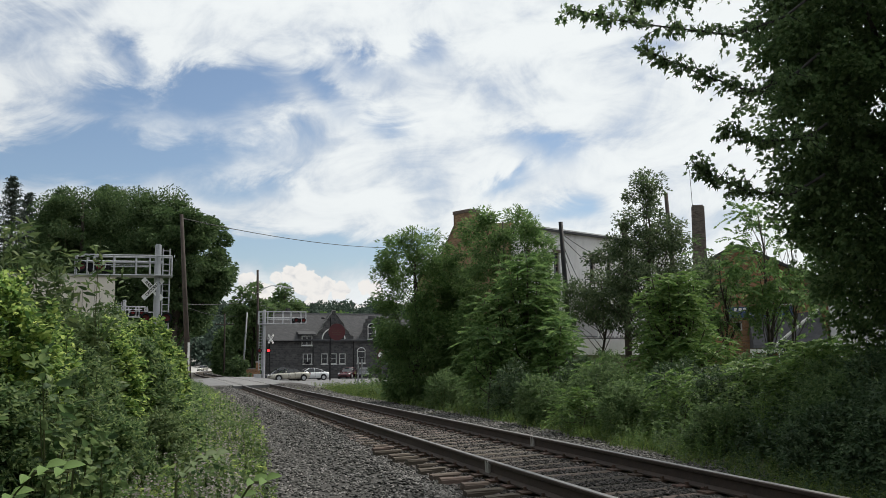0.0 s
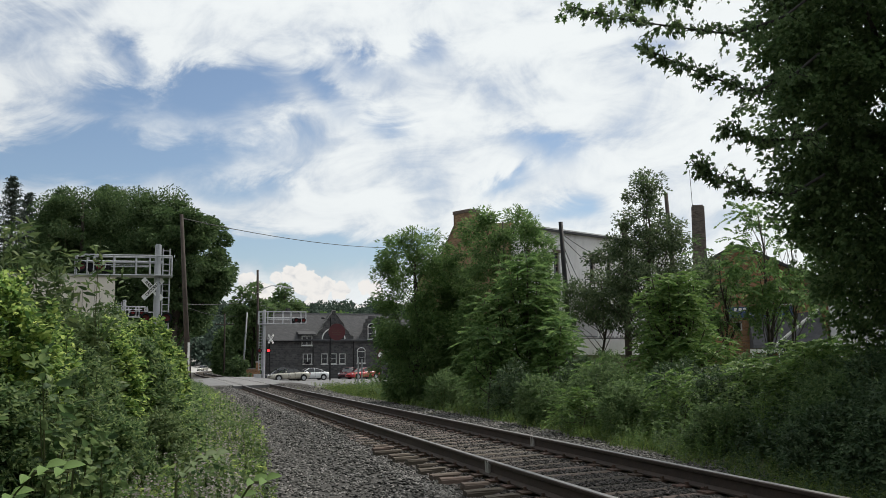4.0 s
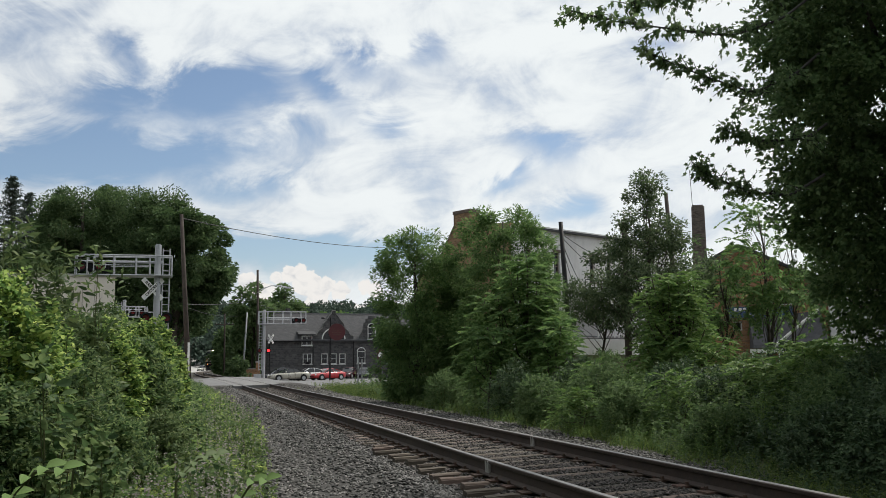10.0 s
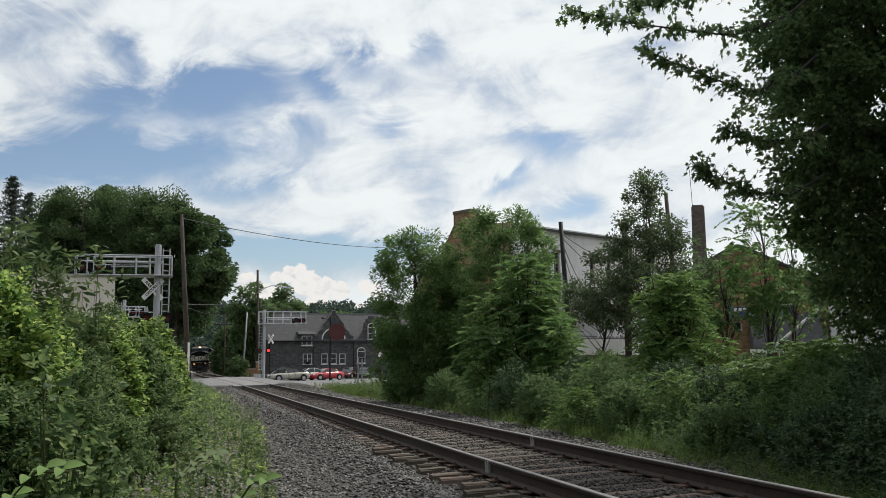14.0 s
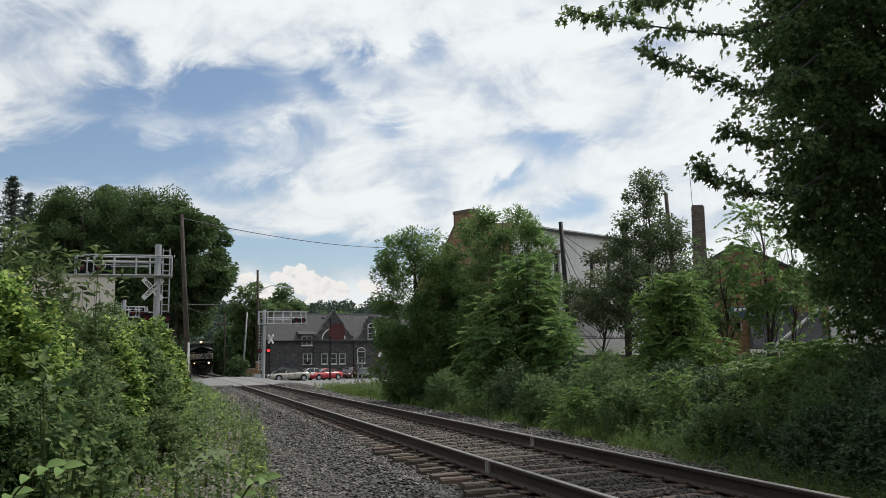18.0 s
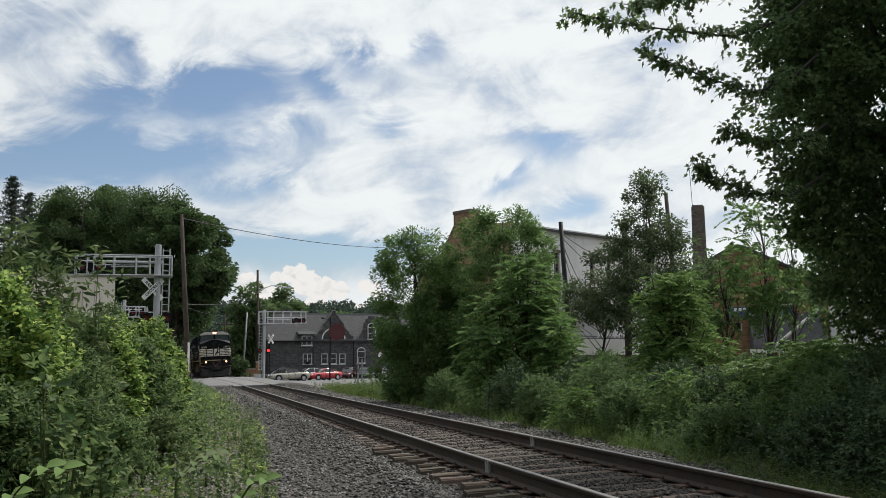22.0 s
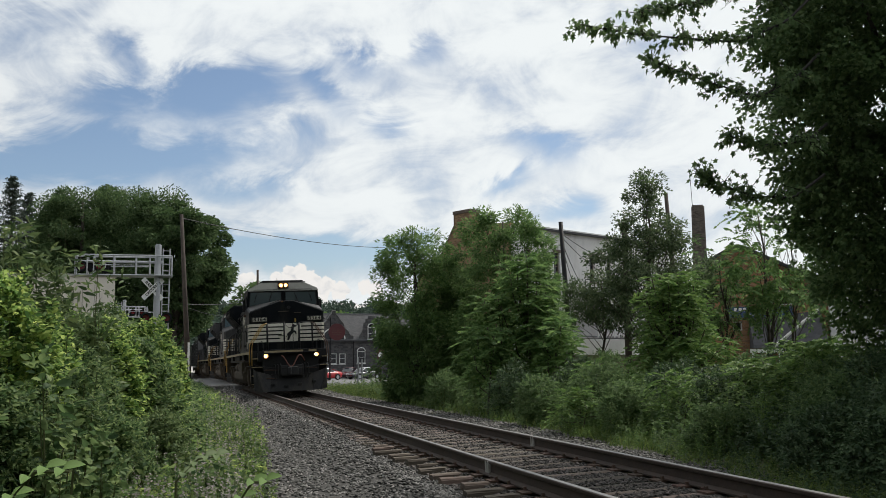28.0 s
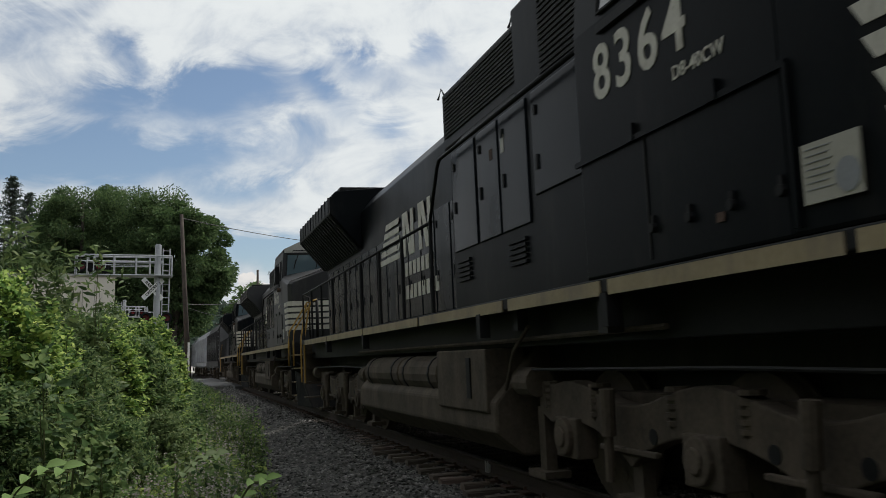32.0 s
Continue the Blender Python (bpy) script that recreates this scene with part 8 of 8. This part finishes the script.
for _x, _y, _h, _r in ((-0.62, 5.6, 1.55, 0.22), (-0.78, 6.0, 1.75, 0.24), (-0.45, 6.2, 1.3, 0.22)):
    _s += 1
    build_mound(_x, _y, _h, _r, L_WEED, _s, 110, 0.075, "oval", 0.6, "dark broad-leaved plant rising from the weeds", per=6)
for _x, _y, _h, _r in ((0.28, 8.6, 0.95, 0.28), (0.42, 9.6, 0.8, 0.25), (0.62, 11.2, 0.7, 0.25), (0.2, 10.4, 1.1, 0.3), (0.85, 13.5, 0.75, 0.3), (1.15, 16.5, 0.8, 0.3), (1.35, 21, 0.9, 0.35), (0.5, 14.5, 1.15, 0.35), (0.7, 19, 1.3, 0.4)):
    _s += 1
    build_shrub(_x, _y, _h, _r, (L_GREYGREEN, L_BUSH, L_WEED)[_s % 3], _s, 420, "leaf", 0.075, 0.5, 9, "low broad-leaved weed at the gravel's edge")
for _x, _y, _h, _r, _n, _k in ((-1.75, 9.4, 3.5, 0.34, 1700, 10), (-1.55, 9.8, 3.5, 0.32, 1700, 10), (-1.38, 9.5, 3.3, 0.3, 1400, 9), (-1.2, 9.7, 3.05, 0.26, 800, 6), (-1.24, 9.9, 3.9, 0.14, 330, 3), (-1.0, 9.8, 3.75, 0.30, 420, 4), (-0.82, 9.7, 2.95, 0.22, 260, 3)):
    _s += 1
    build_shrub(_x, _y, _h, _r, L_GREYGREEN, _s, _n, "lance", 0.12, 0.26, _k, "grey-green willow sapling with narrow leaves")
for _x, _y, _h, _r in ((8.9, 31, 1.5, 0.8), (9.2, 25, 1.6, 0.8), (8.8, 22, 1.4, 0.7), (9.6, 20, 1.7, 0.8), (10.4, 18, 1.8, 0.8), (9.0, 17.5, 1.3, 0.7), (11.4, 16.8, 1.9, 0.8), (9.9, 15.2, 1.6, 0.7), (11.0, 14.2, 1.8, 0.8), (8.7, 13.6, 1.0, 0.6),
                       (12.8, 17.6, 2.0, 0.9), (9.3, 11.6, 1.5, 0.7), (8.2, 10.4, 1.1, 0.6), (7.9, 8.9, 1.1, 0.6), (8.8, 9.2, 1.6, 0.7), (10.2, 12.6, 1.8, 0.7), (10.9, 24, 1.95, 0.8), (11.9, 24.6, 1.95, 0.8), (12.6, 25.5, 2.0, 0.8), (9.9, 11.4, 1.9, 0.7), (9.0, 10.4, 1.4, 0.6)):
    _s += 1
    # nearest bushes take the leaf with the maple's shade in its colour
    build_mound(_x, _y, _h, _r, L_SHADED if _y < 11.0 else (L_MAPLE, L_SHADED, L_MAPLE)[_s % 3], _s, 520, 0.075, ("leaf", "lance", "leaf")[_s % 3], 0.5, "leafy green bush among the weeds")
for _x, _y, _h in ((10.6, 13.6, 1.9), (11.6, 15.5, 2.1), (12.4, 16.0, 2.0), (9.6, 16.4, 1.5), (10.1, 21.5, 1.7), (8.6, 19, 1.1), (11.9, 13.6, 2.2)):
    _s += 1
    build_frond_tree("young sumac with feather leaves in the weeds", _x, _y, _h, 0.55, 7, 10, 0.48, 0.115, L_BRIGHT, _s, "sumac saplings", 0.3, 8, 0.5, 0.018)


def build_weeds(name, label, x0, x1, y0, y1, keep, n, hgt, mat, seed, size=0.05, shape="leaf", leaves=16, width=0.5):
    """Countless low herbs: upright stems with leaves all the way up."""
    rng = np.random.default_rng(seed)
    x, y = rng.uniform(x0, x1, n * 4), y0 + (y1 - y0) * rng.uniform(0, 1, n * 4) ** 1.6
    ok = keep(x, y)
    x, y = x[ok][:n], y[ok][:n]
    n = len(x)
    h = hgt(x, y) * rng.uniform(0.55, 1.1, n)
    z = ground_z(x, y)
    lean = rng.normal(0, 0.12, (n, 2))
    k = np.repeat(np.arange(n), leaves)
    u = rng.uniform(0.08, 1, n * leaves)
    a = rng.uniform(0, 2 * math.pi, n * leaves)
    P = np.stack([x[k] + lean[k, 0] * u * h[k], y[k] + lean[k, 1] * u * h[k], z[k] + u * h[k]], -1)
    D = np.stack([np.cos(a), np.sin(a), rng.uniform(-0.2, 0.7, len(a))], -1)
    V1 = leaf_arrays(P, D, size * (1.25 - 0.6 * u) * np.clip(h[k] / 0.5, 0.6, 1.5), shape, rng, width)
    top = np.stack([lean[:, 0], lean[:, 1], np.ones(n)], -1)
    V2 = leaf_arrays(np.stack([x, y, z], -1), top, h, "blade", rng, 0.012)
    solo(name, raw(name, *join_arrays([V1, V2]), mat), None, label, "weeds", kind="stuff")


def build_grass(name, label, x0, x1, y0, y1, keep, n, h, mat, seed):
    rng = np.random.default_rng(seed)
    x, y = rng.uniform(x0, x1, n * 4), y0 + (y1 - y0) * rng.uniform(0, 1, n * 4) ** 1.5
    ok = keep(x, y)
    x, y = x[ok][:n], y[ok][:n]
    P = np.stack([x, y, ground_z(x, y)], -1)
    D = np.stack([rng.normal(0, 0.35, len(x)), rng.normal(0, 0.35, len(x)), np.ones(len(x))], -1)
    solo(name, raw(name, *leaf_arrays(P, D, h * rng.uniform(0.5, 1.3, len(x)), "blade", rng, 0.045), mat), None, label, "grass", kind="stuff")


def left_zone(x, y):
    return (x < weed_edge(y) - 0.05 + 0.16 * np.sin(y * 1.9 + 0.7) + 0.12 * np.sin(y * 4.3) + 0.09 * np.sin(y * 9.1 + x * 6)) & (np.hypot(x, y) > 3.0)


def right_edge(y):
    return np.interp(y, [5, 9, 13, 20, 60], [6.0, 6.5, 7.7, 8.3, 8.5])


def right_zone(x, y):
    return x > right_edge(y) + 0.15 * np.sin(y * 2.3) + 0.1 * np.sin(y * 6.1)


build_weeds("weeds_left", "tangle of green weeds beside the gravel", -2.8, 2.2, 3.2, 50, left_zone, 8200, lambda x, y: 0.40 + 0.55 * smooth01(0.0, 1.4, weed_edge(y) - x), L_WEED, 201, 0.07, leaves=20)
build_weeds("weeds_left_pale", "pale flowering weeds beside the gravel", -4, 2.2, 5, 40, left_zone, 2600, lambda x, y: 0.45 + 0.4 * smooth01(0.0, 1.2, weed_edge(y) - x), L_GREYGREEN, 202, 0.045, leaves=18)
build_grass("grass_left", "green grass along the gravel edge", -3, 2.4, 6, 52, left_zone, 3500, 0.26, L_GRASS, 203)
build_weeds("weeds_edge", "low bright weeds along the gravel edge", -1.5, 2.2, 6, 45, lambda x, y: left_zone(x, y) & (x > weed_edge(y) - 0.9), 5200, lambda x, y: 0.30 + 0.35 * smooth01(0.0, 0.9, weed_edge(y) - x), L_BUSH, 208, 0.055, leaves=16, width=0.7)
build_weeds("weeds_right", "tall green weeds under the trackside trees", 6.5, 22, 13.5, 52, right_zone, 4300, lambda x, y: 0.35 + 1.0 * smooth01(0.0, 1.8, x - right_edge(y)), L_MAPLE, 204, 0.09, leaves=20)
build_weeds("weeds_right_bright", "bright upright weeds under the trackside trees", 7.5, 18, 13, 30, right_zone, 1600, lambda x, y: 0.4 + 1.1 * smooth01(0.0, 2.0, x - right_edge(y)), L_BRIGHT, 205, 0.06, "lance", 26, 0.3)
build_weeds("weeds_shade", "weeds darkened in leaf colour for the maple's shade", 6.3, 16, 7, 14.5, right_zone, 1700, lambda x, y: 0.3 + 0.9 * smooth01(0.0, 1.8, x - right_edge(y)), L_SHADED, 211, 0.07, leaves=22)
build_grass("grass_near", "rough grass on the bank round the camera", -7, 0.4, -8, 4, lambda x, y: (x < 0.0) & (np.hypot(x, y) > 0.7), 7000, 0.2, L_GRASS, 209)
build_grass("grass_right", "fine pale grass along the ballast shoulder", 6.5, 11, 8, 60, lambda x, y: right_zone(x, y) & (y > 13), 12000, 0.26, L_GRASS, 206)
build_weeds("low_verge_grass", "low bright grass and herbs at the foot of the thicket", 6.0, 9.0, 8, 20, lambda x, y: right_zone(x, y) & (x < right_edge(y) + 0.9), 1500, lambda x, y: 0.16 + 0.14 * smooth01(0.0, 0.8, x - right_edge(y)), L_GRASS, 212, 0.05, leaves=16)
build_weeds("weeds_lot", "weedy verge between the ballast and the lot", 8.2, 20, 44, 60, lambda x, y: y < 55.5 + 0.62 * np.clip(x - 6.2, 0, 22) * 0.35, 2200, lambda x, y: 0.55 + 0 * x, L_GRASS, 207, 0.10, leaves=14)


def build_spikes():
    """Pale flower spikes scattered through the near weeds."""
    rng = np.random.default_rng(210)
    n = 1700
    y = 6 + 30 * rng.uniform(0, 1, n * 3) ** 1.7
    x = rng.uniform(-2, 2.1, n * 3)
    ok = left_zone(x, y) & (x > weed_edge(y) - 1.7)
    x, y = x[ok][:n], y[ok][:n]
    h = rng.uniform(0.45, 0.85, len(x))
    k = np.repeat(np.arange(len(x)), 12)
    u = rng.uniform(0.72, 1, len(k))
    a = rng.uniform(0, 6.28, len(k))
    P = np.stack([x[k], y[k], ground_z(x[k], y[k]) + h[k] * u], -1)
    D = np.stack([np.cos(a), np.sin(a), np.full(len(k), 0.5)], -1)
    solo("flower_spikes", raw("flower_spikes", *leaf_arrays(P, D, 0.022, "leaf", rng, 0.7), L_FLOWER), None, "pale flower spikes standing in the weeds", "flowers", kind="stuff")


build_spikes()


def build_sprig(root, tip, leaflet, pairs, label, mat):
    """A near feather leaf whose leaflets can be told apart."""
    rng = np.random.default_rng(77)
    t = thing("feather_leaf_plant", None, label, "plant", "near feather leaves")
    R, T = Vector(root), Vector(tip)
    base = Vector((R.x, R.y + 0.1, float(ground_z(R.x, R.y))))
    part("stalk", Mesh().tube([base, R, R.lerp(T, 0.5) + Vector((0, 0, 0.04)), T], 0.008, 6, 0.003), M_STEM, t)
    d = (T - R).normalized()
    s = d.cross(Vector((0, 0, 1))).normalized()
    for k in range(pairs):
        f = (k + 0.6) / pairs
        p = R.lerp(T, f) + Vector((0, 0, 0.04 * math.sin(math.pi * f)))
        for q in (-1, 1):
            ax = (s * q + d * 0.55 + Vector((0, 0, 0.1 - 0.35 * (q > 0)))).normalized()
            up = Vector((0.12, -0.75, 0.65))
            sd = ax.cross(up).normalized() * leaflet * 0.21
            m = Mesh()
            mid = [p + ax * leaflet * g - Vector((0, 0, leaflet * 0.18 * g * g)) for g in (0, 0.25, 0.55, 0.8, 1)]
            ws = (0.1, 0.9, 1.0, 0.6, 0.02)
            vs = []
            for c, w in zip(mid, ws):
                vs += [c - sd * w + Vector((0, 0, 0.10 * leaflet * w)), c, c + sd * w + Vector((0, 0, 0.10 * leaflet * w))]
            fs = []
            for i in range(4):
                fs += [(i * 3, i * 3 + 1, i * 3 + 4, i * 3 + 3), (i * 3 + 1, i * 3 + 2, i * 3 + 5, i * 3 + 4)]
            m.add(vs, fs)
            part("leaflet", m, mat, t, smooth=True)
    return t


build_sprig((-0.36, 2.2, 0.79), (-0.215, 2.1, 0.875), 0.052, 4, "light green feather leaf in the near weeds", L_BRIGHT)
build_sprig((0.15, 2.6, 0.70), (0.24, 2.5, 0.785), 0.05, 3, "light green feather leaf at the gravel's edge", L_BRIGHT)
build_sprig((0.0, 4.2, 0.60), (0.18, 4.1, 0.71), 0.075, 4, "light green feather leaf in the near weeds", L_GREYGREEN)


# ---- loose ballast stones ----
def build_stones():
    rng = np.random.default_rng(300)
    n = 120000
    y = 7.5 + 48 * rng.uniform(0, 1, n) ** 1.9
    x = np.where(rng.uniform(0, 1, n) < 0.42, rng.uniform(2.75, 5.6, n), rng.uniform(0.2, 8.6, n))
    u = x - TRACK_X
    ok = (x > weed_edge(y) - 0.05 + 0.15 * rng.normal(0, 1, n) ** 2 * -1) & (x < right_edge(y) + 0.1 + 0.5 * (y < 14))
    # few stones lie on the ties themselves
    ty, turn = np.array(TIE_Y).T
    near = np.clip(np.searchsorted(ty, y), 1, len(ty) - 1)
    near = near - (y - ty[near - 1] < ty[near] - y)
    off = np.abs(y - ty[near] - u * np.tan(np.radians(turn[near])))
    ok &= (np.abs(u) > 1.3) | (off > 0.082) | (rng.uniform(0, 1, n) < 0.03)
    x, y, u = x[ok], y[ok], u[ok]
    n = len(x)
    z = ground_z(x, y) + 0.012 + np.where(np.abs(u) < 1.4, rng.uniform(0.004, 0.020, n) * (np.abs(np.abs(u) - 0.7535) > 0.09), 0.012)
    size = rng.uniform(0.013, 0.034, n) * (1 + 0.02 * y) * np.where(np.abs(u) < 1.4, 0.85, 1.0)
    T = np.array([(1, 0.1, 0.1), (-1, -0.1, 0.1), (0, 1, 0), (0, -1, 0.1), (0.15, 0, 0.8), (0, 0, -0.75)])
    F = np.array([(0, 2, 4), (2, 1, 4), (1, 3, 4), (3, 0, 4), (2, 0, 5), (1, 2, 5), (3, 1, 5), (0, 3, 5)])
    J = T[None] * rng.uniform(0.65, 1.25, (n, 6, 1))
    J = J * np.array([1.25, 0.85, 0.6])
    a, b = rng.uniform(0, 6.28, n), rng.normal(0, 0.35, n)
    ca, sa, cb, sb = np.cos(a)[:, None], np.sin(a)[:, None], np.cos(b)[:, None], np.sin(b)[:, None]
    X, Y, Z = J[..., 0], J[..., 1], J[..., 2]
    X, Z = X * cb + Z * sb, -X * sb + Z * cb
    X, Y = X * ca - Y * sa, X * sa + Y * ca
    V = np.stack([X, Y, Z], -1) * size[:, None, None] + np.stack([x, y, z], -1)[:, None]
    for inner, name, mat, label in ((False, "ballast_stones", M_STONE, "loose grey crushed ballast stones"), (True, "track_stones", M_STONE_DARK, "grimy dark ballast stones between the rails and ties")):
        W = V[(np.abs(u) < 1.25) == inner]
        Fs = (F[None] + (np.arange(len(W)) * 6)[:, None, None]).reshape(-1, 3)
        solo(name, raw(name, W.reshape(-1, 3), Fs, mat), None, label, "ballast", kind="stuff")


build_stones()


# ---- movement ----
RUN_T = [0, 11, 13, 17, 19, 23, 25.5, 28, 29, 30, 31, 31.5, 32]
RUN_Y = [297, 195, 177, 140.5, 122, 84.5, 60.6, 36.34, 27.07, 18.21, 9.655, 5.39, 1.12]


def train_front(t):
    """How far off the first unit's front is at t."""
    return float(np.interp(t, RUN_T, RUN_Y))


def unit_pose(front, off, bogies):
    a, b = front + off + bogies[0], front + off + bogies[1]
    pa, pb = Vector((line_x(a), a, 0)), Vector((line_x(b), b, 0))
    d = (pb - pa).normalized()
    p = pa - d * bogies[0]
    return pose(p.x, p.y, 0, 0, -CANT, -math.degrees(math.atan2(d.x, d.y)))


def motions():
    times = sorted(set(list(range(0, 33)) + [31.5]))
    for ob, wheels, off, bogies in UNITS:
        walk(ob, [(t, unit_pose(train_front(t), off, bogies)) for t in times])
    # wheels of the first two units roll
    spin, t = [], 0.0
    while t < 32.0001:
        spin.append((t, -(train_front(0) - train_front(t)) / 0.53))
        t += 1 / 15
    for ob, wheels, off, bogies in UNITS[:1]:
        for w in wheels:
            at = w.location.copy()
            walk(w, [(t, Matrix.Translation(at) @ Matrix.Rotation(-a, 4, "X")) for t, a in spin])
    for car, rows in CAR_RUNS:
        walk(car, rows)
    for limb, rows in LIMB_RUNS:
        walk(limb, rows)


motions()
